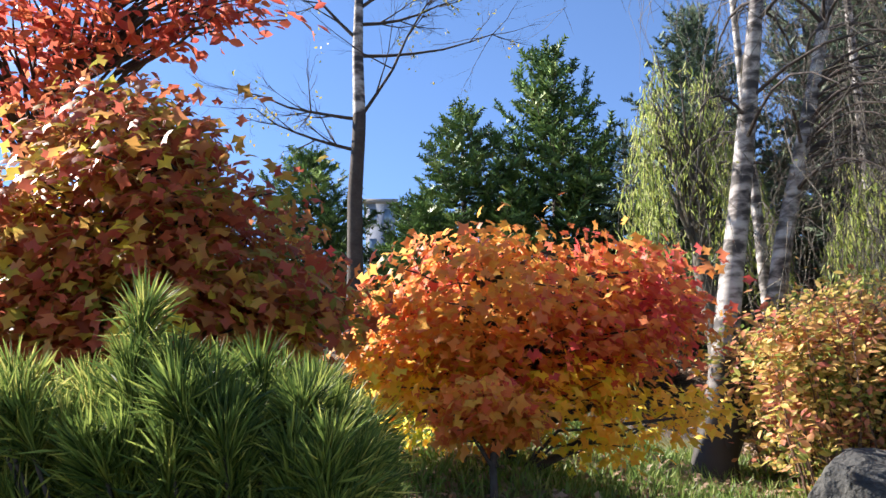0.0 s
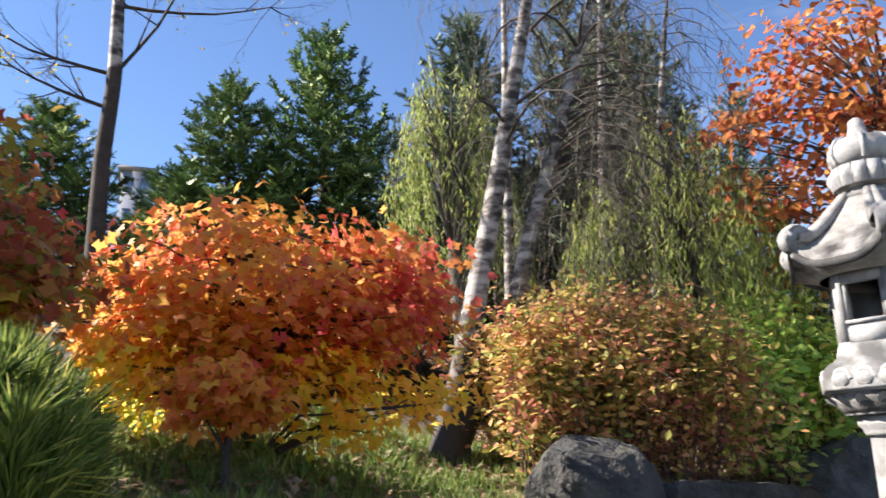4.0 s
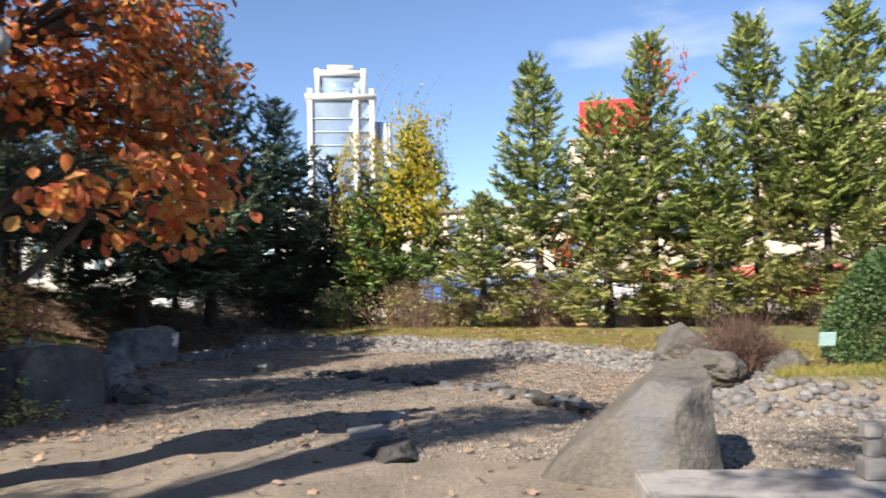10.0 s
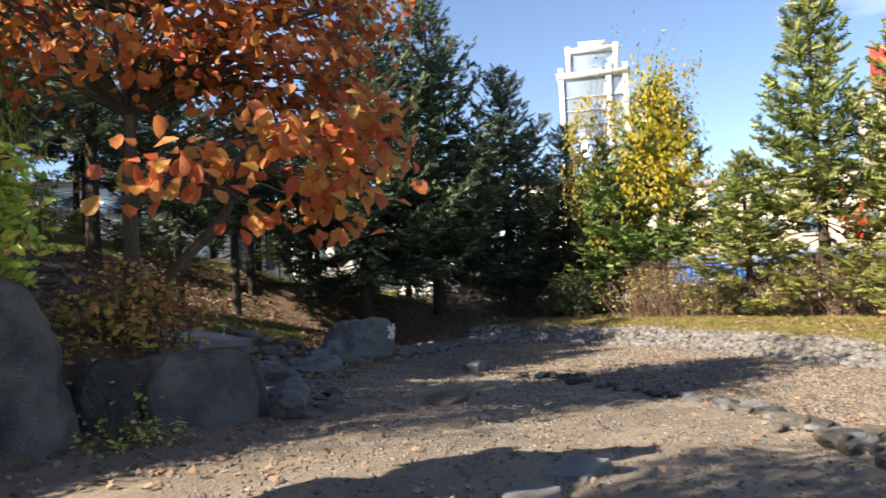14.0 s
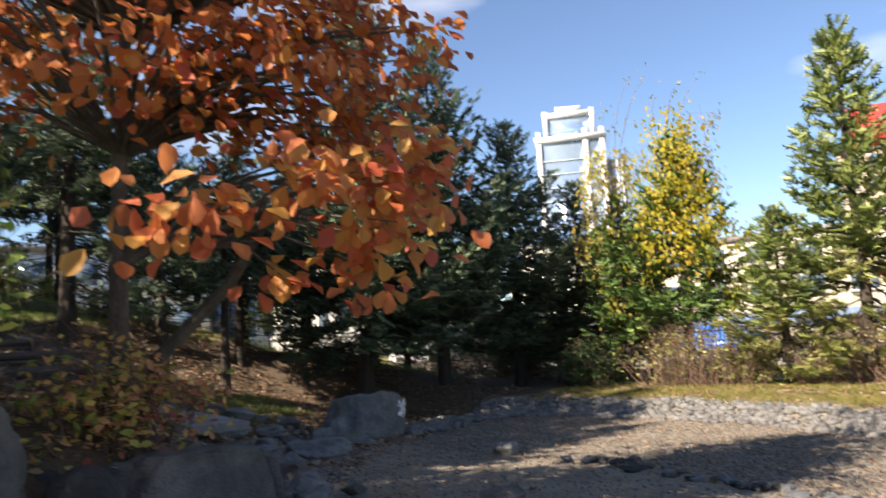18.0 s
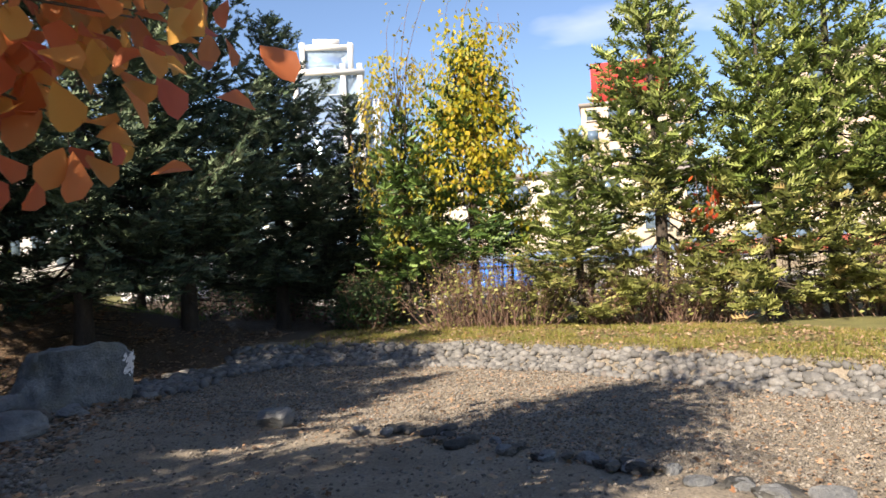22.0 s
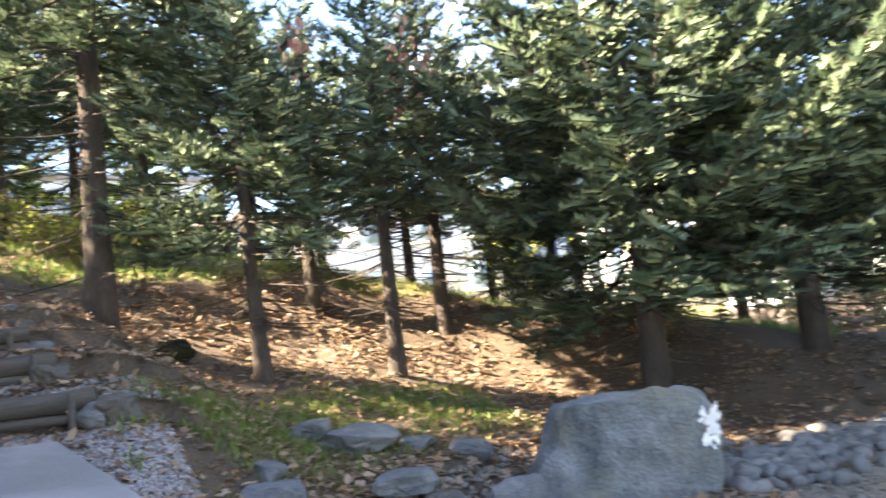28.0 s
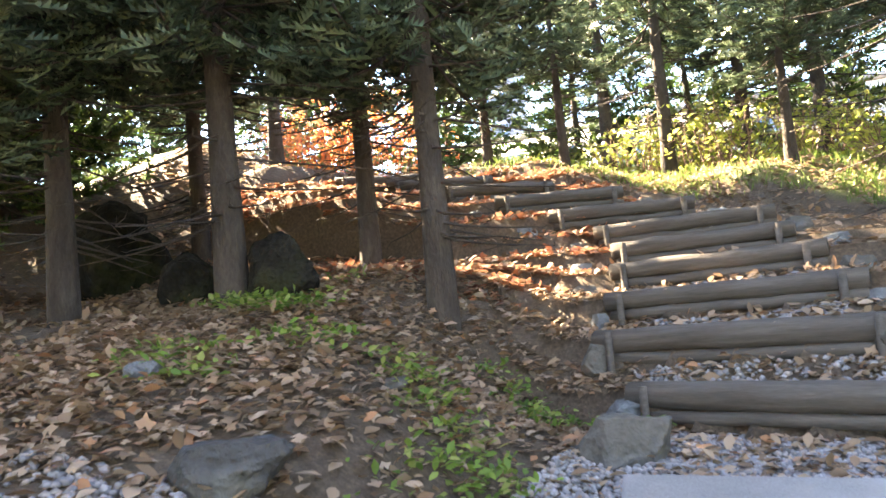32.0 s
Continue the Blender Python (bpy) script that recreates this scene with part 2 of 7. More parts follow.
def birch_material():
    m, n, l, out = nodes_of("birch_bark")
    co = n.new("ShaderNodeTexCoord")
    mp = n.new("ShaderNodeMapping")
    mp.inputs["Scale"].default_value = (1.6, 1.6, 3.6)
    l.new(co.outputs["Object"], mp.inputs["Vector"])
    a = n.new("ShaderNodeTexNoise")
    a.inputs["Scale"].default_value, a.inputs["Detail"].default_value = 2.2, 6
    l.new(mp.outputs["Vector"], a.inputs["Vector"])
    r = ramp(n, [(0.4, (0.03, 0.026, 0.024)), (0.48, (0.13, 0.115, 0.105)), (0.57, (0.32, 0.305, 0.285)), (0.76, (0.48, 0.465, 0.435))])
    l.new(a.outputs["Fac"], r.inputs["Fac"])
    # the foot is dark and furrowed
    sx = n.new("ShaderNodeSeparateXYZ")
    l.new(co.outputs["Object"], sx.inputs["Vector"])
    ns = n.new("ShaderNodeTexNoise")
    ns.inputs["Scale"].default_value = 4
    l.new(co.outputs["Object"], ns.inputs["Vector"])
    ad = n.new("ShaderNodeMath")
    l.new(sx.outputs["Z"], ad.inputs[0])
    l.new(ns.outputs["Fac"], ad.inputs[1])
    mr = n.new("ShaderNodeMapRange")
    mr.inputs["From Min"].default_value, mr.inputs["From Max"].default_value = 1.1, 2.3
    l.new(ad.outputs["Value"], mr.inputs["Value"])
    mx = n.new("ShaderNodeMixRGB")
    mx.inputs["Color1"].default_value = (0.028, 0.024, 0.021, 1)
    l.new(mr.outputs["Result"], mx.inputs["Fac"])
    l.new(r.outputs["Color"], mx.inputs["Color2"])
    p = n.new("ShaderNodeBsdfPrincipled")
    p.inputs["Roughness"].default_value = 0.75
    l.new(mx.outputs["Color"], p.inputs["Base Color"])
    bp = n.new("ShaderNodeBump")
    bp.inputs["Strength"].default_value, bp.inputs["Distance"].default_value = 0.6, 0.015
    l.new(a.outputs["Fac"], bp.inputs["Height"])
    l.new(bp.outputs["Normal"], p.inputs["Normal"])
    l.new(p.outputs["BSDF"], out.inputs["Surface"])
    return m


bark_birch = birch_material()
# fir needles in two tones: shade and sun are partly put into the colours
needle_shaded = leafy("shaded_fir_needles", [(0.0, (0.024, 0.048, 0.029)), (0.45, (0.076, 0.119, 0.069)), (0.85, (0.142, 0.200, 0.121)), (1.0, (0.224, 0.283, 0.184))], 0.14, 0.62, 0.25, 1.2)
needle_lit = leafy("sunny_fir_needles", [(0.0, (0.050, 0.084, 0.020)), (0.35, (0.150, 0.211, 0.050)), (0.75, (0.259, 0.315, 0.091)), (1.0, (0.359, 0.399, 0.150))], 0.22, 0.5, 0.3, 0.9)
needle_khaki = leafy("khaki_fir_needles", [(0.0, (0.150, 0.167, 0.049)), (0.5, (0.299, 0.334, 0.106)), (0.85, (0.412, 0.412, 0.154)), (1.0, (0.439, 0.313, 0.138))], 0.3, 0.6, 0.3, 0.8)
needle_pine = leafy("long_pine_needles", [(0.0, (0.027, 0.056, 0.009)), (0.5, (0.109, 0.173, 0.027)), (0.8, (0.242, 0.300, 0.048)), (1.0, (0.484, 0.450, 0.102))], 0.4, 0.55, 0.3, 1.0)
leaf_orange = leafy("orange_big_leaves", [(0.0, (0.247, 0.063, 0.024)), (0.25, (0.445, 0.119, 0.035)), (0.55, (0.561, 0.183, 0.041)), (0.8, (0.626, 0.295, 0.059)), (1.0, (0.510, 0.105, 0.059))], 0.4, 0.5, 0.35, 0.6)
leaf_coral = leafy("coral_big_leaves", [(0.0, (0.545, 0.116, 0.057)), (0.4, (0.589, 0.204, 0.068)), (0.8, (0.604, 0.340, 0.078)), (1.0, (0.515, 0.102, 0.068))], 0.5, 0.5)
leaf_maple = leafy("yellow_orange_maple_leaves", [(0.0, (0.648, 0.358, 0.038)), (0.3, (0.670, 0.291, 0.038)), (0.6, (0.648, 0.190, 0.043)), (0.85, (0.605, 0.123, 0.048)), (1.0, (0.562, 0.056, 0.048))], 0.5, 0.5, 0.55, 0.55)
leaf_pink = leafy("red_pink_maple_leaves", [(0.0, (0.576, 0.211, 0.048)), (0.4, (0.634, 0.106, 0.058)), (1.0, (0.576, 0.048, 0.077))], 0.5, 0.5, 0.3, 0.8)
leaf_gold = leafy("golden_maple_leaves", [(0.0, (0.510, 0.580, 0.051)), (0.4, (0.892, 0.690, 0.034)), (1.0, (0.917, 0.470, 0.034))], 0.68, 0.5, 0.4, 0.8)
leaf_crimson = leafy("crimson_maple_leaves", [(0.0, (0.252, 0.245, 0.025)), (0.2, (0.446, 0.245, 0.031)), (0.4, (0.356, 0.078, 0.025)), (0.65, (0.371, 0.061, 0.036)), (0.85, (0.387, 0.166, 0.043)), (1.0, (0.551, 0.453, 0.036))], 0.45, 0.45, 0.4, 0.9)
leaf_red = leafy("scarlet_leaves", [(0.0, (0.544, 0.160, 0.040)), (0.5, (0.544, 0.080, 0.032)), (1.0, (0.360, 0.048, 0.040))], 0.55, 0.5)
leaf_hedge = leafy("mixed_hedge_leaves", [(0.0, (0.178, 0.259, 0.048)), (0.3, (0.498, 0.427, 0.095)), (0.55, (0.675, 0.442, 0.136)), (0.78, (0.621, 0.289, 0.136)), (1.0, (0.355, 0.100, 0.068))], 0.45, 0.5, 0.45, 1.1)
leaf_lime = leafy("lime_shrub_leaves", [(0.0, (0.218, 0.410, 0.068)), (0.5, (0.465, 0.655, 0.137)), (0.9, (0.765, 0.792, 0.204)), (1.0, (0.683, 0.382, 0.123))], 0.55, 0.45)
leaf_willow = leafy("willow_leaves", [(0.0, (0.151, 0.218, 0.042)), (0.5, (0.319, 0.403, 0.084)), (1.0, (0.487, 0.504, 0.151))], 0.45, 0.5)
leaf_yellow = leafy("yellow_creeper_leaves", [(0.0, (0.128, 0.170, 0.020)), (0.3, (0.256, 0.246, 0.024)), (0.7, (0.400, 0.340, 0.024)), (1.0, (0.400, 0.255, 0.028))], 0.45, 0.5, 0.35, 0.9)
leaf_bush = leafy("dark_bush_leaves", [(0.0, (0.021, 0.052, 0.021)), (0.6, (0.052, 0.105, 0.037)), (1.0, (0.115, 0.178, 0.063))], 0.25, 0.5)
leaf_street = leafy("sunny_hedge_leaves", [(0.0, (0.140, 0.210, 0.028)), (0.6, (0.294, 0.336, 0.056)), (1.0, (0.420, 0.406, 0.098))], 0.45, 0.5)
twig_grey = leafy("grey_birch_twigs", [(0.0, (0.034, 0.026, 0.022)), (0.6, (0.075, 0.066, 0.054)), (1.0, (0.135, 0.124, 0.098))], 0.1, 0.7)
twig_brown = leafy("brown_shrub_twigs", [(0.0, (0.096, 0.054, 0.042)), (1.0, (0.240, 0.156, 0.120))], 0.1, 0.7)
twig_dry = leafy("dead_shrub_twigs", [(0.0, (0.05, 0.03, 0.025)), (1.0, (0.15, 0.095, 0.075))], 0.1, 0.7)
grass_mat = leafy("grass_blades", [(0.0, (0.058, 0.117, 0.019)), (0.6, (0.143, 0.234, 0.039)), (1.0, (0.273, 0.299, 0.085))], 0.4, 0.5, 0.3, 1.5)
litter_mat = leafy("fallen_leaves", [(0.0, (0.122, 0.075, 0.046)), (0.35, (0.220, 0.144, 0.090)), (0.65, (0.306, 0.213, 0.142)), (0.9, (0.367, 0.270, 0.197)), (1.0, (0.318, 0.144, 0.065))], 0.2, 0.7)
litter_red = leafy("red_fallen_leaves", [(0.0, (0.160, 0.056, 0.032)), (0.5, (0.336, 0.120, 0.056)), (1.0, (0.400, 0.240, 0.144))], 0.2, 0.7)
cobble_mat = stones("grey_cobbles", [(0.0, (0.075, 0.076, 0.076)), (0.5, (0.118, 0.119, 0.118)), (0.85, (0.164, 0.165, 0.162)), (1.0, (0.115, 0.104, 0.096))])
gravel_mat = stones("pale_gravel", [(0.0, (0.117, 0.115, 0.122)), (0.4, (0.215, 0.209, 0.220)), (0.75, (0.296, 0.287, 0.295)), (1.0, (0.265, 0.211, 0.183))])
pebble_mat = stones("pond_pebbles", [(0.0, (0.076, 0.069, 0.060)), (0.5, (0.144, 0.131, 0.114)), (1.0, (0.238, 0.220, 0.194))])


# ---------------------------------------------------------------- mesh helpers
rng = np.random.default_rng(7)


class Soup:
    """Collects vertices and faces, then becomes one mesh."""

    def __init__(self):
        self.v, self.f, self.n = [], [], 0

    def add(self, v, f):
        v, f = np.asarray(v, float).reshape(-1, 3), np.asarray(f, int)
        self.v.append(v)
        self.f.append(f + self.n)
        self.n += len(v)
        return self

    def mesh(self, name, mat, smooth=False):
        me = bpy.data.meshes.new(name)
        v = np.concatenate(self.v) if self.v else np.zeros((0, 3))
        me.vertices.add(len(v))
        me.vertices.foreach_set("co", v.astype(np.float32).ravel())
        idx = np.concatenate([f.ravel() for f in self.f])
        size = np.concatenate([np.full(len(f), f.shape[1]) for f in self.f])
        me.loops.add(len(idx))
        me.loops.foreach_set("vertex_index", idx.astype(np.int32))
        me.polygons.add(len(size))
        me.polygons.foreach_set("loop_start", np.r_[0, np.cumsum(size)[:-1]].astype(np.int32))
        me.polygons.foreach_set("loop_total", size.astype(np.int32))
        if smooth:
            me.polygons.foreach_set("use_smooth", np.ones(len(size), bool))
        me.materials.append(mat)
        me.update(calc_edges=True)
        return me


def part(name, soup, mat, parent=None, label="", smooth=False):
    """One mesh object under a thing or a part. soup: a Soup, a bmesh or a ready mesh."""
    if isinstance(soup, Soup):
        me = soup.mesh(name, mat, smooth)
    elif isinstance(soup, bmesh.types.BMesh):
        me = bpy.data.meshes.new(name)
        if smooth:
            for fc in soup.faces:
                fc.smooth = True
        soup.to_mesh(me)
        soup.free()
        me.materials.append(mat)
    else:
        me = soup
    ob = new(name, me)
    ob.parent = parent
    return tagged(ob, label)


def thing(name, label, category, at=(0, 0, 0), group="", kind="", turn=0.0):
    ob = new(name)
    ob.matrix_world = pose(*at, 0, 0, turn)
    return tagged(ob, label, category, group, kind)


def tube(points, radii, n=7):
    """A bent tapering tube with closed ends."""
    p, r = np.asarray(points, float), np.asarray(radii, float)
    d = np.gradient(p, axis=0)
    d /= np.linalg.norm(d, axis=1)[:, None] + 1e-9
    ref = np.where(np.abs(d[:, 2:3]) > 0.9, [[1.0, 0, 0]], [[0, 0, 1.0]])
    a = np.cross(d, ref)
    a /= np.linalg.norm(a, axis=1)[:, None] + 1e-9
    b = np.cross(d, a)
    ang = np.arange(n) * 2 * np.pi / n
    ring = a[:, None] * np.cos(ang)[None, :, None] + b[:, None] * np.sin(ang)[None, :, None]
    v = (p[:, None] + ring * r[:, None, None]).reshape(-1, 3)
    k = np.arange(len(p) - 1)[:, None] * n
    j, q = np.arange(n)[None], (np.arange(n)[None] + 1) % n
    f = np.stack([k + j, k + q, k + n + q, k + n + j], -1).reshape(-1, 4)
    return v, f


def spread(template, faces, place, ahead, up, size):
    """Copies of a small template (x across, y ahead, z up) at many places at once."""
    t = np.asarray(template, float)
    ahead = ahead / (np.linalg.norm(ahead, axis=1)[:, None] + 1e-9)
    x = np.cross(ahead, up)
    x /= np.linalg.norm(x, axis=1)[:, None] + 1e-9
    z = np.cross(x, ahead)
    s = np.asarray(size, float)[:, None, None]
    v = place[:, None] + s * (t[None, :, :1] * x[:, None] + t[None, :, 1:2] * ahead[:, None] + t[None, :, 2:] * z[:, None])
    f = np.asarray(faces, int)
    n = len(place)
    return v.reshape(-1, 3), (f[None] + (np.arange(n) * len(t))[:, None, None]).reshape(-1, f.shape[1])


def units(n):
    v = rng.normal(size=(n, 3))
    return v / np.linalg.norm(v, axis=1)[:, None]


# leaf shapes: across, ahead, up
ROUND = ([(0, 0, 0), (0.2, 0.25, 0.05), (0.36, 0.6, 0.17), (0.25, 0.9, 0.03), (0, 1.02, -0.12), (-0.28, 0.88, 0.02), (-0.37, 0.62, 0.15), (-0.2, 0.25, 0.05)], [(0, 1, 2), (0, 2, 3), (0, 3, 4), (0, 4, 5), (0, 5, 6), (0, 6, 7)])
OVAL = ([(0, 0, 0), (0.2, 0.3, 0.05), (0.26, 0.62, 0.05), (0, 1, -0.06), (-0.26, 0.62, 0.05), (-0.2, 0.3, 0.05)], [(0, 1, 2), (0, 2, 3), (0, 3, 4), (0, 4, 5)])
_ang = [-150, -112, -75, -48, -22, 0, 22, 48, 75, 112, 150]
_rad = [0.4, 0.32, 0.55, 0.36, 0.38, 0.65, 0.38, 0.36, 0.55, 0.32, 0.4]
STAR = ([(0, 0.35, 0.03)] + [(r * math.sin(radians(a)), 0.35 + r * math.cos(radians(a)), -0.25 * r * r) for a, r in zip(_ang, _rad)], [(0, k, k + 1) for k in range(1, 11)])
SLIM = ([(0, 0, 0), (0.09, 0.4, 0.03), (0, 1, -0.1), (-0.09, 0.4, 0.03)], [(0, 1, 2), (0, 2, 3)])


def _spray():
    """A bushy fir spray in one piece: a spine with pointed shoots to both sides, above and below."""
    n = 4
    v = [(0, 0.84 * k / n, 0.012 * k * k / n) for k in range(n + 1)]
    f = []
    for k in range(n):
        y = k / n
        for a, L in ((-64, 0.4), (62, 0.38), (-14, 0.3 if k % 2 else 0.22)) + (() if k % 2 else ((170, 0.24),)):
            L *= (1 - 0.4 * y) * (1.0 if k % 2 else 0.85)
            v.append((L * math.sin(radians(a)), 0.84 * y + 0.17 + 0.4 * L, L * math.cos(radians(a)) * 0.85 + 0.012 * k * k / n))
            f.append((k, k + 1, len(v) - 1))
    return v, f


SPRAY = _spray()


# ---------------------------------------------------------------- ground
def smooth_step(a, b, x):
    t = min(1, max(0, (x - a) / (b - a)))
    return t * t * (3 - 2 * t)


def along(tab, x):
    if x <= tab[0][0]:
        return tab[0][1]
    for (a, u), (b, v) in zip(tab, tab[1:]):
        if x <= b:
            return u + (v - u) * (x - a) / (b - a)
    return tab[-1][1]


HILL_TOE = ((-10, -1.5), (-3, 1.2), (0, 2), (2, 5), (4, 6.9), (6.5, 7.5), (9.5, 8.05), (11, 8.7), (13, 10.5), (15, 13.2), (18, 15), (22, 15.5), (30, 15))
HILL_STEP = ((2, 0.45), (4, 1.1), (9, 1.1), (12, 0.1))
HILL_SLOPE = ((2, 0.25), (4.5, 0.14), (9, 0.14), (13, 0.33), (18.6, 0.33), (22, 0.12), (28, 0.03))
STEP_LINE = [(13.42, 16.44, 1.22), (13.08, 17.12, 1.62), (12.96, 17.81, 1.94), (12.78, 18.51, 2.24), (12.58, 19.2, 2.5), (12.30, 19.89, 2.78), (11.5, 20.4, 3.09), (10.6, 20.75, 3.42), (9.6, 21.0, 3.72), (8.6, 21.2, 4.0), (7.5, 21.4, 4.25)]

STEP_TURN = (-18, -14, -8, -4, 0, 6, 22, 32, 38, 40, 42)


def step_level(x, y):
    """Height of the gravel treads between the logs."""
    last, back = None, 0.0
    for (ax, ay, az), a in zip(STEP_LINE, STEP_TURN):
        ahead = -(x - ax) * math.sin(radians(a)) + (y - ay) * math.cos(radians(a))
        if ahead < 0:
            if last is None:
                return az - 0.36
            return last - 0.08 + back / (back - ahead) * (az - last - 0.2)
        last, back = az, ahead
    return last - 0.1


def bank_edge(x, y):
    """How far past the pond's cobbled rim a place lies (east, then south-east)."""
    e = x - (24.0 - 0.0449 * (y - 11.55) ** 2)
    s = min(x - 11.8, -(y + 0.9) - 0.1 * (x - 14))
    return max(e, s)


def base_height(x, y):
    low = 0.1 - 0.2 * smooth_step(1, 8, x) - 0.4 * smooth_step(8, 17, x)
    low += 0.42 * smooth_step(0, 1.2, bank_edge(x, y)) + 0.06 * smooth_step(0.9, 3.2, bank_edge(x, y))
    s = (y - along(HILL_TOE, x)) * 0.86
    if s > 0:
        r = along(HILL_STEP, x) * smooth_step(0, 0.9, s) + along(HILL_SLOPE, x) * s * 1.16
        top = 5.0 - 0.95 * smooth_step(11, 14.5, x) - 1.0 * smooth_step(15, 20, x)
        low += r if r < top else top + 0.5 * (1 - math.exp(-(r - top) / 0.5))
    low += 1.8 * smooth_step(17.5, 22.0, y) * smooth_step(0, 4, x) * (1 - smooth_step(8.5, 11.5, x))
    # the lawn behind the crest lies level
    over = low - (4.0 + 0.75 * (1 - smooth_step(7.5, 11.5, x)))
    if over > 0 and y > 22.0:
        low -= 0.9 * over * smooth_step(22.0, 24.5, y)
    return low


BANK_LINE = [(14.5, 22.7, 0.25), (16.3, 22.0, 0.6), (19.0, 22.2, 0.95), (21.6, 21.0, 1.15), (24.7, 18.8, 0.85), (26.8, 16.9, 0.3)]


def near_bank(x, y):
    """Distance from the low earth bank behind the wood, and its height there."""
    best, lift = 9.0, 0.0
    if 12 < x < 29 and 14 < y < 25:
        for (ax, ay, az), (bx, by, bz) in zip(BANK_LINE, BANK_LINE[1:]):
            dx, dy = bx - ax, by - ay
            t = min(1, max(0, ((x - ax) * dx + (y - ay) * dy) / (dx * dx + dy * dy)))
            d = math.hypot(x - ax - t * dx, y - ay - t * dy)
            if d < best:
                best, lift = d, az + t * (bz - az)
    return best, lift


def height(x, y):
    h = base_height(x, y)
    d, lift = near_bank(x, y)
    h += lift * math.exp(-(d / 1.35) ** 2)
    if 5.0 < x < 17.5 and 13.0 < y < 25.0:
        best = 9.0
        for (ax, ay, az), (bx, by, bz) in zip(STEP_LINE, STEP_LINE[1:]):
            dx, dy = bx - ax, by - ay
            t = min(1, max(0, ((x - ax) * dx + (y - ay) * dy) / (dx * dx + dy * dy)))
            best = min(best, math.hypot(x - ax - t * dx, y - ay - t * dy))
        h += (step_level(x, y) - h) * (1 - smooth_step(1.2, 3.2, best))
    h -= 0.6 * math.exp(-((x - 13.3) / 1.7) ** 2 - ((y - 22.2) / 1.9) ** 2)
    # gravel apron in front of the steps, level with the paving slab
    d = math.hypot((x - 13.5) / 1.1, (y - 14.6) / 1.3)
    h += (0.76 + 0.15 * min(0.0, y - 15.7) - h) * 0.9 * (1 - smooth_step(0.8, 1.9, d))
    return h


def rough_height(x, y):
    w = 0.05 * noise.noise((x * 0.9, y * 0.9, 0)) + 0.02 * noise.noise((x * 3.1, y * 3.1, 4))
    return height(x, y) + w


def ground_material():
    """Bare sandy earth in the pond, leaf mould in the wood, turf on the lit slopes, asphalt-grey far off."""
    m, n, l, out = nodes_of("ground_earth")
    co = n.new("ShaderNodeTexCoord")
    at = n.new("ShaderNodeAttribute")
    at.attribute_name = "zone"
    fine = n.new("ShaderNodeTexNoise")
    fine.inputs["Scale"].default_value, fine.inputs["Detail"].default_value, fine.inputs["Roughness"].default_value = 26, 6, 0.75
    mid = n.new("ShaderNodeTexNoise")
    mid.inputs["Scale"].default_value, mid.inputs["Detail"].default_value = 1.4, 5
    for t in (fine, mid):
        l.new(co.outputs["Object"], t.inputs["Vector"])
    sand = ramp(n, [(0.3, (0.130, 0.112, 0.088)), (0.5, (0.241, 0.210, 0.167)), (0.7, (0.346, 0.306, 0.248))])
    mould = ramp(n, [(0.3, (0.052, 0.038, 0.028)), (0.55, (0.126, 0.091, 0.063)), (0.75, (0.224, 0.158, 0.098))])
    turf = ramp(n, [(0.3, (0.063, 0.084, 0.025)), (0.5, (0.133, 0.133, 0.042)), (0.7, (0.252, 0.189, 0.084))])
    for r in (sand, mould, turf):
        l.new(fine.outputs["Fac"], r.inputs["Fac"])
    sp = n.new("ShaderNodeSeparateColor")
    l.new(at.outputs["Color"], sp.inputs["Color"])

    def edge(sock):
        """Breaks up the border of a zone."""
        a = n.new("ShaderNodeMath")
        a.operation = "MULTIPLY_ADD"
        a.inputs[1].default_value, a.inputs[2].default_value = 0.9, -0.45
        l.new(mid.outputs["Fac"], a.inputs[0])
        b = n.new("ShaderNodeMath")
        b.operation = "ADD"
        b.use_clamp = True
        l.new(a.outputs["Value"], b.inputs[0])
        l.new(sock, b.inputs[1])
        c = n.new("ShaderNodeMapRange")
        c.inputs["From Min"].default_value, c.inputs["From Max"].default_value = 0.35, 0.65
        l.new(b.outputs["Value"], c.inputs["Value"])
        return c.outputs["Result"]

    m1 = n.new("ShaderNodeMixRGB")
    l.new(edge(sp.outputs["Red"]), m1.inputs["Fac"])
    l.new(sand.outputs["Color"], m1.inputs["Color1"])
    l.new(mould.outputs["Color"], m1.inputs["Color2"])
    m2 = n.new("ShaderNodeMixRGB")
    l.new(edge(sp.outputs["Green"]), m2.inputs["Fac"])
    l.new(m1.outputs["Color"], m2.inputs["Color1"])
    l.new(turf.outputs["Color"], m2.inputs["Color2"])
    m3 = n.new("ShaderNodeMixRGB")
    m3.blend_type, m3.inputs["Fac"].default_value = "OVERLAY", 0.5
    l.new(m2.outputs["Color"], m3.inputs["Color1"])
    l.new(mid.outputs["Fac"], m3.inputs["Color2"])
    p = n.new("ShaderNodeBsdfPrincipled")
    p.inputs["Roughness"].default_value = 0.95
    l.new(m3.outputs["Color"], p.inputs["Base Color"])
    bp = n.new("ShaderNodeBump")
    bp.inputs["Strength"].default_value, bp.inputs["Distance"].default_value = 1.0, 0.05
    l.new(fine.outputs["Fac"], bp.inputs["Height"])
    l.new(bp.outputs["Normal"], p.inputs["Normal"])
    l.new(p.outputs["BSDF"], out.inputs["Surface"])
    return m


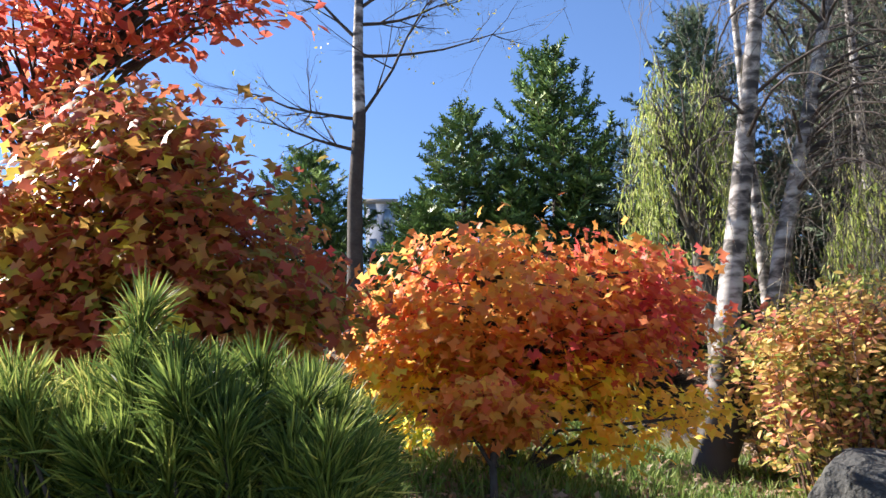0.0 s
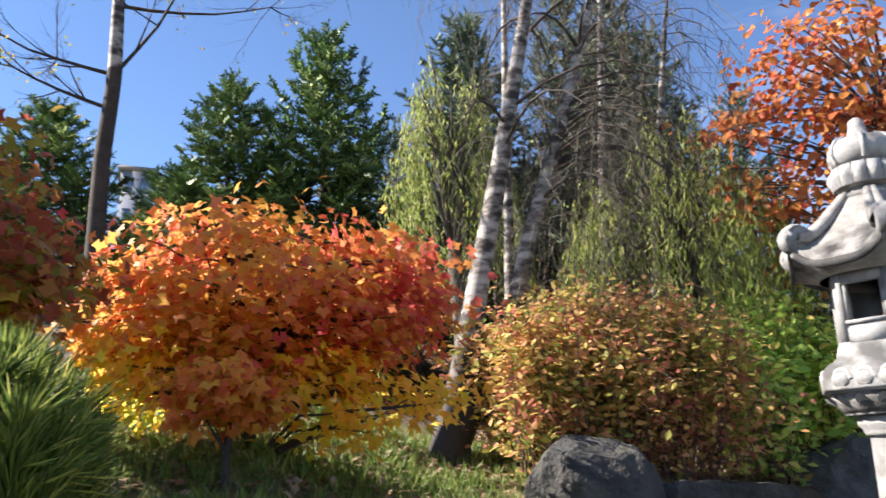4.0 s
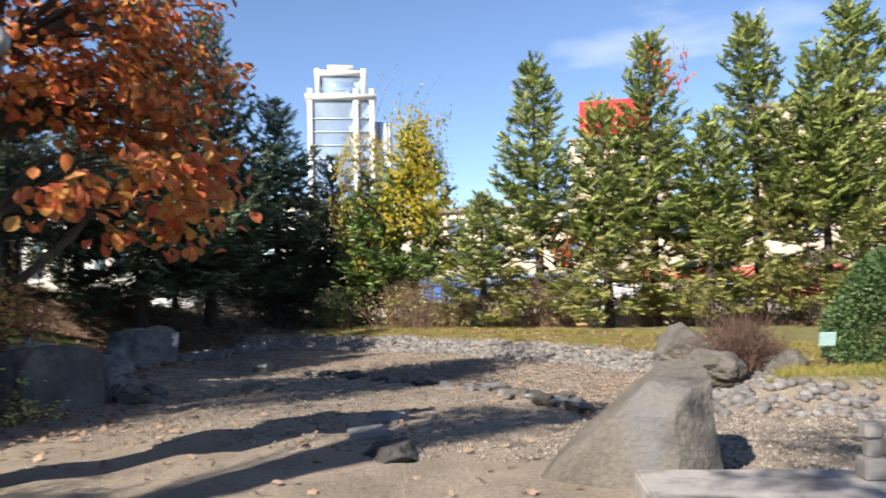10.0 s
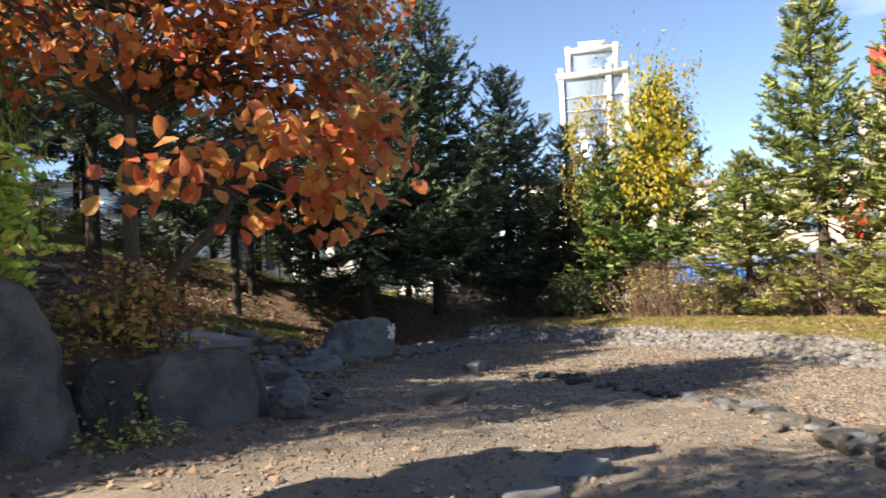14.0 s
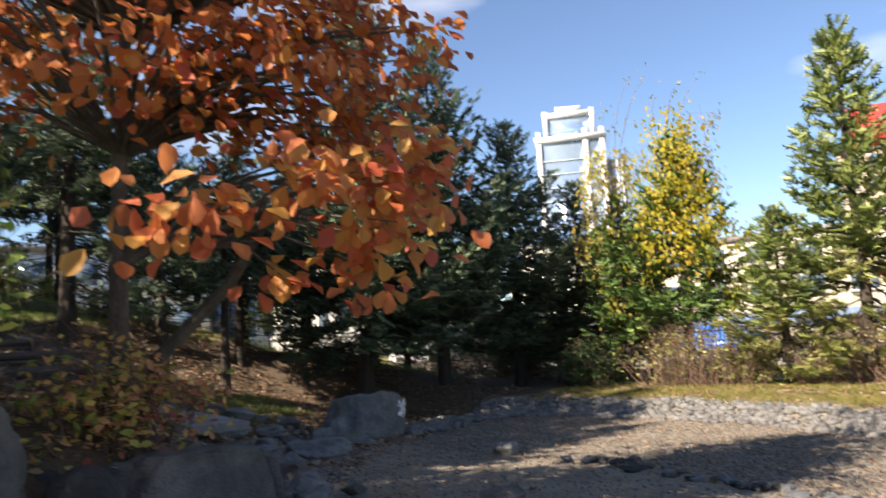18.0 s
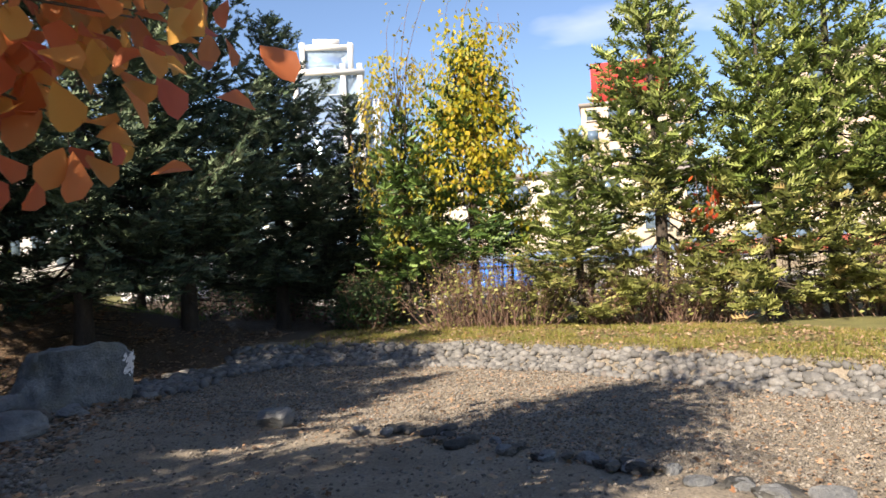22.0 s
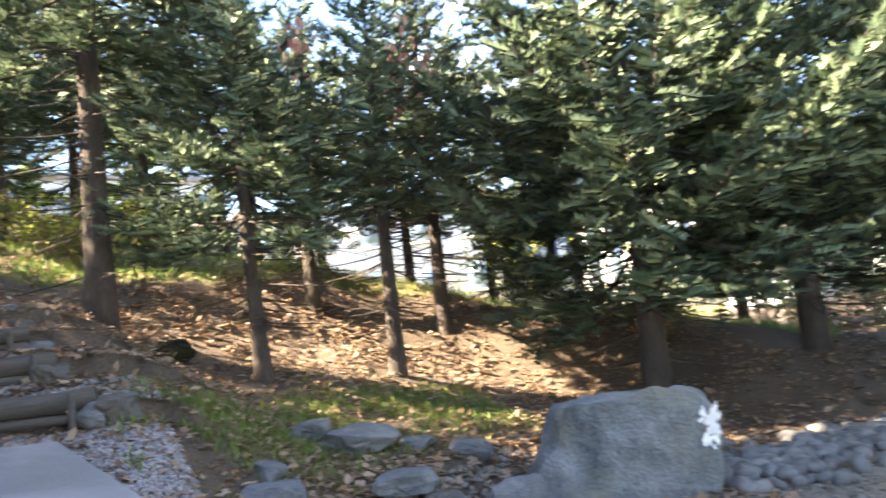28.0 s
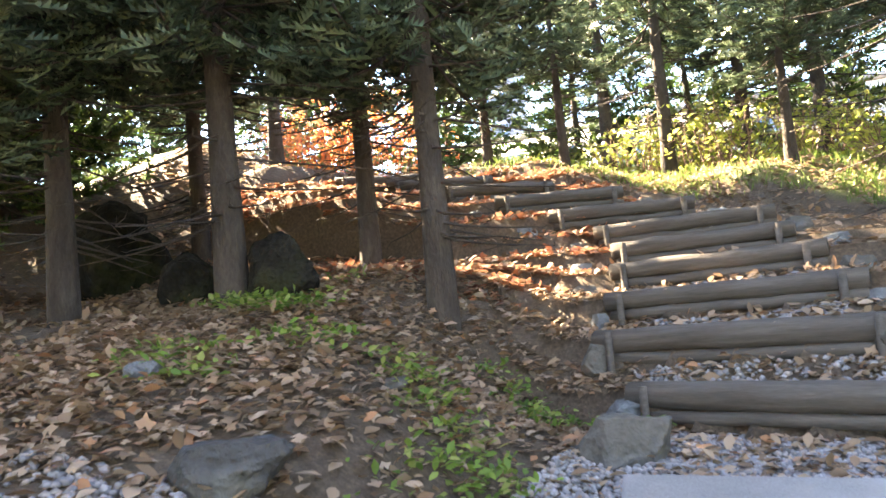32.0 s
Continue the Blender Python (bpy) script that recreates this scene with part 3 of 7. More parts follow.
def zones(x, y):
    """Leaf mould and turf shares of a place."""
    s = y - along(HILL_TOE, x)
    wood = smooth_step(-0.3, 0.5, s) * max(smooth_step(5, 8, x), smooth_step(11, 13, y))
    turf = smooth_step(0, 1, s) * (1 - smooth_step(3.5, 5.5, x)) * (1 - smooth_step(11, 13, y))
    turf = max(turf, 0.75 * smooth_step(0.9, 1.6, bank_edge(x, y)) * (1 - smooth_step(11, 14, y)))
    wood = max(wood, smooth_step(11, 14, y) * smooth_step(0.9, 1.6, bank_edge(x, y)), smooth_step(13.7, 14.3, y) * smooth_step(19.5, 20.3, x))
    if s > 0.6 and x > 12:
        turf = max(turf, 0.8 * math.exp(-((s - 2.6) / 0.9) ** 2) * smooth_step(14.5, 16, x) * (1 - smooth_step(18.5, 20, x)))
    if y > 22.0 + 0.3 * abs(x - 14):
        turf = max(turf, 0.9 * smooth_step(22.0, 23.5, y - 0.3 * abs(x - 14)))
    turf = max(turf, 0.9 * math.exp(-((near_bank(x, y - 0.5)[0]) / 0.9) ** 2))
    return wood, turf


def build_ground():
    xs = np.unique(np.r_[np.arange(-10, 34, 0.25), np.arange(9, 15.5, 0.125), np.linspace(34, 90, 24), np.linspace(100, 1500, 12), np.linspace(-60, -10, 14), [-1500, -500, -150]])
    ys = np.unique(np.r_[np.arange(-10, 32, 0.25), np.arange(15, 21.75, 0.125), np.linspace(32, 90, 24), np.linspace(100, 1500, 12), np.linspace(-60, -10, 14), [-1500, -500, -150]])
    v = np.array([(x, y, rough_height(x, y)) for y in ys for x in xs])
    nx, ny = len(xs), len(ys)
    i = (np.arange(ny - 1)[:, None] * nx + np.arange(nx - 1)[None]).ravel()
    me = Soup().add(v, np.stack([i, i + 1, i + nx + 1, i + nx], 1)).mesh("ground", ground_material(), True)
    col = me.color_attributes.new("zone", "FLOAT_COLOR", "POINT")
    z = np.array([(*zones(x, y), 0, 1) for y in ys for x in xs], np.float32)
    col.data.foreach_set("color", z.ravel())
    return tagged(new("ground", me), "uneven ground of sandy earth, leaf mould and turf", "ground", kind="structure")


build_ground()


# ---------------------------------------------------------------- rocks
def rock_mesh(name, size, seed, mat, cuts=7, sub=4, rough=0.16, flat_top=None, sharp=0.0, faces=(), square=1.0):
    """A boulder: a ball cut by planes, then weathered. Its base lies at z = 0 and is sunk a little."""
    r = random.Random(seed)
    bm = bmesh.new()
    bmesh.ops.create_icosphere(bm, subdivisions=sub, radius=1.0)
    planes = []
    for _ in range(cuts):
        d = Vector((r.uniform(-1, 1), r.uniform(-1, 1), r.uniform(-0.5, 0.9))).normalized()
        planes.append((d, r.uniform(0.58, 0.85) - sharp))
    if flat_top:
        planes.append((Vector((r.uniform(-0.12, 0.12), r.uniform(-0.12, 0.12), 1)).normalized(), flat_top))
    planes += [(Vector(d).normalized(), c) for d, c in faces]
    off = Vector((seed * 3.7, seed * 1.3, 0))
    for v in bm.verts:
        p = Vector([math.copysign(abs(c) ** square, c) for c in v.co])
        for d, c in planes:
            k = p.dot(d)
            if k > c:
                p -= d * (k - c) * 0.93
        q = p * 1.3 + off
        f = noise.noise(q * 1.2) * rough + noise.noise(q * 3.1) * rough * 0.5 + noise.noise(q * 8.0) * rough * 0.22
        p += v.co * (f - abs(noise.noise(q * 2.1)) * rough * 0.8 + 0.1 * rough)
        v.co = Vector((p.x * size[0] / 2, p.y * size[1] / 2, (p.z + 0.7) / 1.6 * size[2]))
    me = bpy.data.meshes.new(name)
    bm.to_mesh(me)
    bm.free()
    me.materials.append(mat)
    return me


def rock(label, x, y, size, seed, mat, turn=0, cuts=7, sub=4, rough=0.16, flat_top=None, sink=0.0, group="", z=None, name="boulder", tilt=0, sharp=0.0, faces=(), square=1.0):
    ob = new(name, rock_mesh(name, size, seed, mat, cuts, sub, rough, flat_top, sharp, faces, square))
    zz = (height(x, y) if z is None else z) - 0.08 * size[2] - sink
    ob.matrix_world = pose(x, y, zz, tilt, 0, turn)
    return tagged(ob, label, "rock", group)


# the angular block at the far end of the pond, with a splash of white paint
block = rock("large angular blue-grey boulder with a white paint mark by the cobbles", 19.3, 14.15, (2.75, 2.0, 2.4), 24, rock_block, -38, 3, 5, 0.1, 0.66, z=-1.42, faces=[((1, 0.0, 0.05), 0.6), ((-0.8, -0.1, 0.5), 0.74), ((0.1, -1, 0.12), 0.62), ((-0.55, -0.8, 0.2), 0.7), ((0.6, -0.75, 0.0), 0.72), ((0.45, 0, 0.9), 0.8)])
bpy.context.view_layer.update()
mark = Soup()
spot = block.matrix_world.inverted() @ Vector((19.62, 13.25, 0.2))
for k in range(34):
    a, rr = rng.uniform(0, 6.28), 0.15 * math.sqrt(rng.uniform(0, 1))
    hit, p, nrm, _ = block.closest_point_on_mesh(spot + Vector((rr * math.cos(a) * 0.8, 0.0, rr * math.sin(a) * 1.5)))
    side = nrm.cross(Vector((0, 0, 1))).normalized()
    up = side.cross(nrm)
    s = rng.uniform(0.02, 0.055)
    mark.add([p + nrm * 0.008 + s * (math.cos(t) * side + 1.5 * math.sin(t) * up) for t in np.sort(rng.uniform(0, 6.28, 6))], [tuple(range(6))])
part("paint_mark", mark, paint_white, block, "splash of white paint")
# boulders that hold back the hill behind the lantern
WALL_ROCKS = "boulders along the foot of the hill"
rock("tall dark boulder with sun-dappled face below the shrubs", 7.85, 8.6, (1.8, 1.75, 2.05), 5, rock_shaded, 0, 3, 5, 0.1, group=WALL_ROCKS, z=-0.25, square=0.75, faces=[((1, -0.1, 0.2), 0.8), ((-0.75, -0.4, 0.55), 0.8), ((-0.3, -1, 0.15), 0.74), ((0.55, -0.75, 0.3), 0.86)])
rock("long dark-grey boulder with dappled light at the pond edge", 10.1, 8.6, (2.0, 1.45, 1.55), 12, rock_shaded, 2, 2, 5, 0.08, 0.62, group=WALL_ROCKS, z=-0.45, square=0.55, faces=[((1, 0, 0.04), 0.82), ((-0.1, -1, 0.12), 0.76), ((-0.7, -0.2, 0.6), 0.86)])
rock("upright dark slab of rock beside the long boulder", 11.1, 8.55, (0.5, 0.95, 1.2), 15, rock_shaded, 10, 3, 4, 0.08, 0.7, group=WALL_ROCKS, z=-0.4, square=0.6)
rock("big dark blue-grey boulder under the hanging birch twigs", 3.38, 7.45, (1.75, 1.5, 1.8), 31, rock_dark, -8, 3, 5, 0.08, group=WALL_ROCKS, z=0.1, square=0.8)
rock("dark brown square-cut boulder with a flat top beside the lantern", 4.85, 7.4, (1.75, 1.35, 1.66), 33, rock_dark, 3, 1, 5, 0.06, 0.62, group=WALL_ROCKS, z=0.0, square=0.5, faces=[((0, -1, 0.08), 0.8)])
rock("dark low boulder in front of the dappled one", 7.05, 7.8, (1.0, 0.8, 1.05), 36, rock_dark, 0, 5, 4, 0.1, 0.7, group=WALL_ROCKS, z=-0.1, square=0.75)
rock("pale weathered rock ledge by the path", 2.35, 4.5, (2.2, 1.2, 1.05), 41, rock_pale, -38, 7, 5, 0.12, 0.75, z=0.14, square=0.8)
rock("pale broken rock behind the ledge", 2.75, 5.6, (1.1, 0.7, 0.6), 42, rock_pale, -20, 9, 4, 0.12, 0.7, z=0.5, square=0.8)
rock("small pale rock at the lantern's foot", 4.3, 6.3, (0.7, 0.5, 0.45), 43, rock_grey, 15)
# boulders in and round the pond
rock("great grey-brown boulder at the pond edge by the stone kerb", 7.92, -0.05, (1.6, 1.95, 2.03), 51, rock_tan, 0, 1, 5, 0.05, 0.6, z=-0.8, square=0.72, faces=[((0.1, -1, 0.05), 0.74), ((0, 0.596, 0.803), 0.34), ((-1, 0.1, 0.25), 0.8), ((-0.6, -0.7, 0.2), 0.92), ((-0.5, 0.1, 0.85), 0.72)])
rock("leaning wedge-shaped rock by the dead shrub", 17.6, -0.4, (2.6, 1.2, 1.15), 55, rock_tan, 25, 8, 5, 0.15, z=-0.45)
rock("rounded rock in front of the dead shrub", 15.9, -0.95, (1.5, 1.1, 0.7), 57, rock_tan, 10, 7, 4, 0.15, z=-0.4)
rock("pale domed rock on the lawn edge", 16.0, -2.15, (1.1, 0.8, 0.5), 59, rock_tan, 0, 7, 4, z=-0.25)
rock("flat-topped stepping stone of dark rock", 8.12, 2.12, (0.95, 0.7, 0.36), 61, rock_dark, 15, 9, 4, 0.12, 0.5, z=-0.24, name="stepping_stone")
rock("half-buried blue stone in the gravel", 17.8, 9.4, (0.62, 0.5, 0.36), 63, rock_grey, 30, 5, 4, 0.08, 0.45, name="stone")
rock("flat tan stone lying on the sand", 13.6, 7.0, (0.85, 0.45, 0.26), 64, rock_tan, -20, 8, 4, 0.1, 0.5, name="stone")
# broken rocks below the hill, left of the pond
for k, (x, y, s) in enumerate([(11.2, 7.7, 0.7), (11.7, 8.3, 0.85), (11.0, 8.4, 0.6), (12.3, 8.9, 0.6), (11.9, 7.8, 0.4), (12.8, 9.6, 1.3), (13.9, 11.0, 1.5), (12.6, 8.3, 0.35), (13.4, 9.2, 0.4), (14.8, 11.9, 0.8), (11.4, 9.2, 1.1), (12.2, 10.2, 1.2)]):
    rock("broken tan-grey rock at the foot of the slope", x, y, (s, s * 0.7, s * (0.5 if k not in (5, 6) else 0.28)), 70 + k, (rock_tan, rock_grey)[k % 2], 40 * k, 12, 4, 0.1, sharp=0.1, group="broken rocks by the pond", name="rock")
# flat broken slabs and lumps by the hill foot
for k in range(22):
    x, y = 11.0 + rng.uniform(0, 2.9), 0
    y = along(HILL_TOE, x) - rng.uniform(0.1, 1.5)
    s = rng.uniform(0.18, 0.6)
    rock("flat broken slab of rock among the fallen leaves", x, y, (s * 1.3, s * 0.8, s * rng.uniform(0.22, 0.5)), 400 + k, (rock_tan, rock_tan, rock_grey)[k % 3], rng.uniform(0, 360), 12, 3, 0.06, 0.4, group="broken slabs by the pond", name="rock", sharp=0.12)
rock("dark boulder wedged between the larger ones", 8.85, 8.8, (1.0, 0.8, 1.0), 161, rock_dark, -10, 8, 4, 0.12, 0.7, group=WALL_ROCKS, z=-0.05)
# ridge of stones across the pond floor
RIDGE_X = ((0, 17.8), (0.2, 17.1), (0.35, 16.3), (0.5, 15.6), (0.68, 14.5), (0.84, 13.3), (1, 11.6))
RIDGE_Y = ((0, 7.8), (0.2, 6.2), (0.35, 5.0), (0.5, 3.9), (0.68, 2.6), (0.84, 1.7), (1, 0.8))
for k in range(72):
    t = k / 71
    x, y = along(RIDGE_X, t) + rng.normal(0, 0.16), along(RIDGE_Y, t) + rng.normal(0, 0.16)
    s = rng.uniform(0.1, 0.24) + 0.16 * (t > 0.55) * rng.uniform(0, 1)
    rock("small grey stone of the ridge across the dry pond", x, y, (s * 1.5, s, s * 0.6), 100 + k % 9, (rock_grey, rock_tan, rock_dark)[k % 3], rng.uniform(0, 360), 9, 3, 0.14, 0.5, group="stone ridge", name="stone")
# stones in the gravel near the steps and along the wood's edge
for k, (x, y, s) in enumerate([(15.6, 13.6, 0.9), (16.4, 14.3, 0.8), (15.0, 13.2, 0.5), (16.2, 13.1, 0.55), (17.1, 14.1, 0.7), (17.7, 13.5, 0.7), (16.7, 12.9, 1.1), (18.2, 13.2, 0.6), (17.5, 14.9, 0.6), (15.7, 14.6, 0.8), (12.0, 13.3, 0.22), (11.3, 15.0, 0.2), (10.2, 14.0, 0.3)]):
    rock("grey stone bedded in gravel and leaves", x, y, (s, s * 0.75, s * 0.45), 130 + k, (rock_grey, rock_grey, rock_tan)[k % 3], 53 * k, 9, 4, 0.12, 0.6, group="stones by the steps", name="stone")
rock("tan stone at the end of the lowest log", 12.5, 15.85, (0.66, 0.5, 0.48), 158, rock_tan, 20, 10, 4, 0.1, 0.6, group="stones by the steps", name="stone", z=0.74)
rock("broad grey-brown stone at the end of the lowest log", 14.72, 16.02, (0.75, 0.55, 0.52), 163, rock_tan, -15, 10, 4, 0.1, 0.62, group="stones by the steps", name="stone", z=0.74)
rock("pale grey rock beside the second log", 14.5, 17.2, (0.75, 0.6, 0.5), 164, rock_grey, 30, 10, 4, 0.1, 0.62, group="stones by the steps", name="stone", z=1.12)
rock("dark mossy stone among the dry leaves", 11.4, 13.4, (0.58, 0.42, 0.28), 159, rock_dark, 20, 8, 4, 0.12, 0.6, group="stones by the steps", name="stone")
rock("dark round rock between the boulders", 8.9, 8.1, (0.75, 0.65, 0.9), 160, rock_dark, 10, 4, 4, 0.09, group=WALL_ROCKS, z=-0.05)
for k, (x, y, s) in enumerate([(17.2, 16.2, 1.0), (16.75, 16.5, 0.7), (18.5, 15.9, 0.7), (18.0, 16.3, 0.5), (18.1, 14.3, 0.65), (17.3, 15.2, 0.9), (15.9, 15.2, 0.55)]):
    rock("flat dark-grey slab of rock bedded in the leafy edge", x, y, (s * 1.25, s * 0.7, s * (0.4 if k != 4 else 0.9)), 430 + k, rock_grey, 20 + 41 * k, 12, 4, 0.08, 0.45, group="flat rocks along the wood edge", name="rock", sharp=0.1)
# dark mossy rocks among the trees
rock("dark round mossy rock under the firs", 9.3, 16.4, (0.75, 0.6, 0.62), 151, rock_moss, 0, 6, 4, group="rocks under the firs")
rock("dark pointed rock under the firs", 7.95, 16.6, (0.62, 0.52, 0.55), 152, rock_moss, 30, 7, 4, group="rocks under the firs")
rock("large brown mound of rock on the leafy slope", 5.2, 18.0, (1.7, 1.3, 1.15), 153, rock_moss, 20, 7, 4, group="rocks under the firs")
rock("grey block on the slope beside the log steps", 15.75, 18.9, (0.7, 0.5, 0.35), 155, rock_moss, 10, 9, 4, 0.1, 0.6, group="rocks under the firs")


# ---------------------------------------------------------------- stone lantern
def lathe(profile, n=36, wobble=0.0):
    """A turned body from (radius, height) pairs."""
    p = np.array(profile)
    a = np.arange(n) * 2 * np.pi / n
    v = np.stack([p[:, :1] * np.cos(a), p[:, :1] * np.sin(a), np.repeat(p[:, 1:], n, 1)], -1).reshape(-1, 3)
    k = np.arange(len(p) - 1)[:, None] * n
    j, q = np.arange(n)[None], (np.arange(n)[None] + 1) % n
    s = Soup().add(v, np.stack([k + j, k + q, k + n + q, k + n + j], -1).reshape(-1, 4))
    s.f.append(np.array([range(n - 1, -1, -1)]))
    s.f.append(np.array([range((len(p) - 1) * n, len(p) * n)]))
    return s


def hex_ring(levels):
    """A six-sided body from (corner radius, height) pairs."""
    return lathe(levels, 6)


def bar(a, b, w, d, up=(0, 0, 1)):
    """A square bar from a to b, w across and d deep."""
    a, b, up = Vector(a), Vector(b), Vector(up)
    y = (b - a).normalized()
    x = y.cross(up).normalized() * w / 2
    z = x.cross(y).normalized() * d / 2
    v = [p + i * x + j * z for p in (a, b) for i, j in ((-1, -1), (1, -1), (1, 1), (-1, 1))]
    return [tuple(q) for q in v], [(3, 2, 1, 0), (4, 5, 6, 7), (0, 1, 5, 4), (1, 2, 6, 5), (2, 3, 7, 6), (3, 0, 4, 7)]


def scroll(r0, turns, w, n=26):
    """A spiral volute in the x-z plane, w wide along y."""
    pts = []
    for k in range(n):
        t = k / (n - 1)
        a = t * turns * 2 * math.pi
        r = r0 * (1 - 0.85 * t)
        pts.append((r * math.cos(a), 0, r * math.sin(a)))
    s = Soup()
    v, f = tube(pts, [0.032 * (1 - 0.5 * k / n) for k in range(n)], 6)
    v[:, 1] *= w / 0.064
    s.add(v, f)
    disc = lathe([(0.01, -w / 2 * 0.66), (r0 * 0.93, -w / 2 * 0.66), (r0 * 0.93, w / 2 * 0.66), (0.01, w / 2 * 0.66)], 20)
    dv = disc.v[0][:, [0, 2, 1]]
    s.add(dv, disc.f[0])
    return s


def stone_lantern(x, y, z, turn):
    t = thing("stone_lantern", "tall carved pale granite lantern with curled roof beside the dry pond", "stone lantern", (x, y, z), turn=turn)
    part("plinth", lathe([(0.62, -0.25), (0.62, 0.04), (0.58, 0.07)], 6), granite, t)
    part("foot", lathe([(0.42, 0.05), (0.43, 0.12), (0.40, 0.19), (0.34, 0.24)]), granite, t, smooth=True)
    part("lower_shaft", lathe([(0.33, 0.23), (0.318, 0.4), (0.312, 0.84)]), granite, t, smooth=True)
    part("ring", lathe([(0.31, 0.83), (0.385, 0.86), (0.408, 0.93), (0.4, 0.99), (0.35, 1.03), (0.32, 1.08)]), granite, t, smooth=True)
    part("upper_shaft", lathe([(0.315, 1.07), (0.307, 1.3), (0.305, 1.68), (0.33, 1.71)]), granite, t, smooth=True)
    part("collar", lathe([(0.33, 1.70), (0.345, 1.73), (0.35, 1.76), (0.385, 1.79), (0.39, 1.85), (0.36, 1.88)]), granite, t, smooth=True)
    part("lotus_base", lathe([(0.38, 1.87), (0.48, 1.9), (0.56, 1.99), (0.57, 2.08)]), granite_weathered, t, smooth=True)
    petal = Soup()
    uu = np.linspace(-1, 1, 7)
    vv = np.linspace(0, 1, 6)
    pv = [(0.09 * u * (1 - 0.35 * w * w), 0.035 * (1 - u * u) + 0.17 * w ** 1.4, 0.17 * w - 0.05 * w * u * u) for w in vv for u in uu]
    pf = [(i * 7 + j, i * 7 + j + 1, i * 7 + j + 8, i * 7 + j + 7) for i in range(5) for j in range(6)]
    petal_mesh = petal.add(pv, pf).mesh("petal", granite, True)
    for k in range(20):
        o = part("petal", petal_mesh, granite, t)
        a = k * 18
        o.matrix_local = pose(0.43 * math.sin(radians(a)), 0.43 * math.cos(radians(a)), 1.88, 0, 0, -a)
    part("platform", hex_ring([(0.6, 2.06), (0.71, 2.085), (0.72, 2.1), (0.715, 2.24), (0.66, 2.3), (0.57, 2.35), (0.535, 2.42), (0.51, 2.5)]), granite, t)
    # carved scrolls on each side of the platform
    curl = scroll(0.085, 1.6, 0.07).mesh("scroll", granite, True)
    for k in range(6):
        a = radians(30 + 60 * k)
        for s in (-0.2, 0, 0.2):
            o = part("scroll", curl, granite, t)
            o.matrix_local = pose(0.6 * math.cos(a) - s * math.sin(a), 0.6 * math.sin(a) + s * math.cos(a), 2.175, 0, 0, math.degrees(a) + 90)
    # the fire box: six walls, one with a square opening through it
    R, z0, z1 = 0.5, 2.38, 3.12
    ap, half = R * math.cos(radians(30)), R / 2
    for k in range(6):
        def slab(u0, u1, w0, w1, d0, d1, name="corner_post"):
            v = [(d, u, w) for d in (d0, d1) for u, w in ((u0, w0), (u1, w0), (u1, w1), (u0, w1))]
            o = part(name, Soup().add(v, [(3, 2, 1, 0), (4, 5, 6, 7), (0, 1, 5, 4), (1, 2, 6, 5), (2, 3, 7, 6), (3, 0, 4, 7)]), granite, t)
            o.matrix_local = pose(0, 0, 0, 0, 0, 30 + 60 * k)

        slab(-half, -half + 0.07, z0, z1, ap - 0.1, ap)
        slab(half - 0.07, half, z0, z1, ap - 0.1, ap)
        slab(-half + 0.07, half - 0.07, z0, z0 + 0.06, ap - 0.1, ap, "wall_sill")
        slab(-half + 0.07, half - 0.07, z1 - 0.1, z1, ap - 0.1, ap, "wall_lintel")
        if k in (5, 2):
            slab(-half + 0.07, half - 0.07, z0 + 0.06, z0 + 0.28, ap - 0.1, ap - 0.02, "lower_panel")
            slab(-half + 0.09, half - 0.09, z0 + 0.1, z0 + 0.24, ap - 0.03, ap + 0.012, "carved_plaque")
            slab(-half + 0.07, half - 0.07, z0 + 0.28, z0 + 0.31, ap - 0.1, ap, "window_sill")
            slab(-half + 0.07, -half + 0.1, z0 + 0.31, z1 - 0.1, ap - 0.1, ap - 0.015, "window_jamb")
            slab(half - 0.1, half - 0.07, z0 + 0.31, z1 - 0.1, ap - 0.1, ap - 0.015, "window_jamb")
        else:
            slab(-half + 0.07, half - 0.07, z0 + 0.06, z1 - 0.1, ap - 0.1, ap - 0.025, "wall_panel")
            for dx in (-1, 1):
                slab(dx * (half - 0.085) - 0.015, dx * (half - 0.085) + 0.015, z0 + 0.06, z1 - 0.16, ap - 0.03, ap - 0.012, "moulding")
    part("inner_floor", hex_ring([(0.4, 2.37), (0.4, 2.42)]), granite, t)
    # roof: sagging faces, flared eaves
    s = Soup()
    lv = np.linspace(0, 1, 9)
    na = 48
    rings = []
    for w in lv:
        for k in range(na):
            a = 2 * math.pi * k / na
            c = abs(((math.degrees(a) + 30) % 60) - 30) / 30
            corner = (1 - c) ** 2.2
            hexr = math.cos(radians(30)) / math.cos(radians(((math.degrees(a)) % 60) - 30))
            r = (0.86 * (1 - w) + 0.25 * w) * (hexr * (1 - w) + w * 0.95)
            zz = 3.2 + 0.66 * w ** 1.12 + 0.2 * corner * (1 - w) ** 3
            rings.append((r * math.cos(a), r * math.sin(a), zz))
    nr = len(lv)
    rings += [(x_ * 0.99, y_ * 0.99, z_ - 0.07) for x_, y_, z_ in rings[:na]]
    rings += [(0.52 * math.cos(2 * math.pi * k / na), 0.52 * math.sin(2 * math.pi * k / na), 3.1) for k in range(na)]
    order = [nr + 1, nr] + list(range(nr))
    f = []
    for p_, q_ in zip(order, order[1:]):
        for k in range(na):
            k2 = (k + 1) % na
            f.append((p_ * na + k, p_ * na + k2, q_ * na + k2, q_ * na + k))
    s.add(rings, f)
    s.f.append(np.array([[(nr - 1) * na + k for k in range(na)]]))
    part("roof", s, granite_weathered, t, smooth=True)
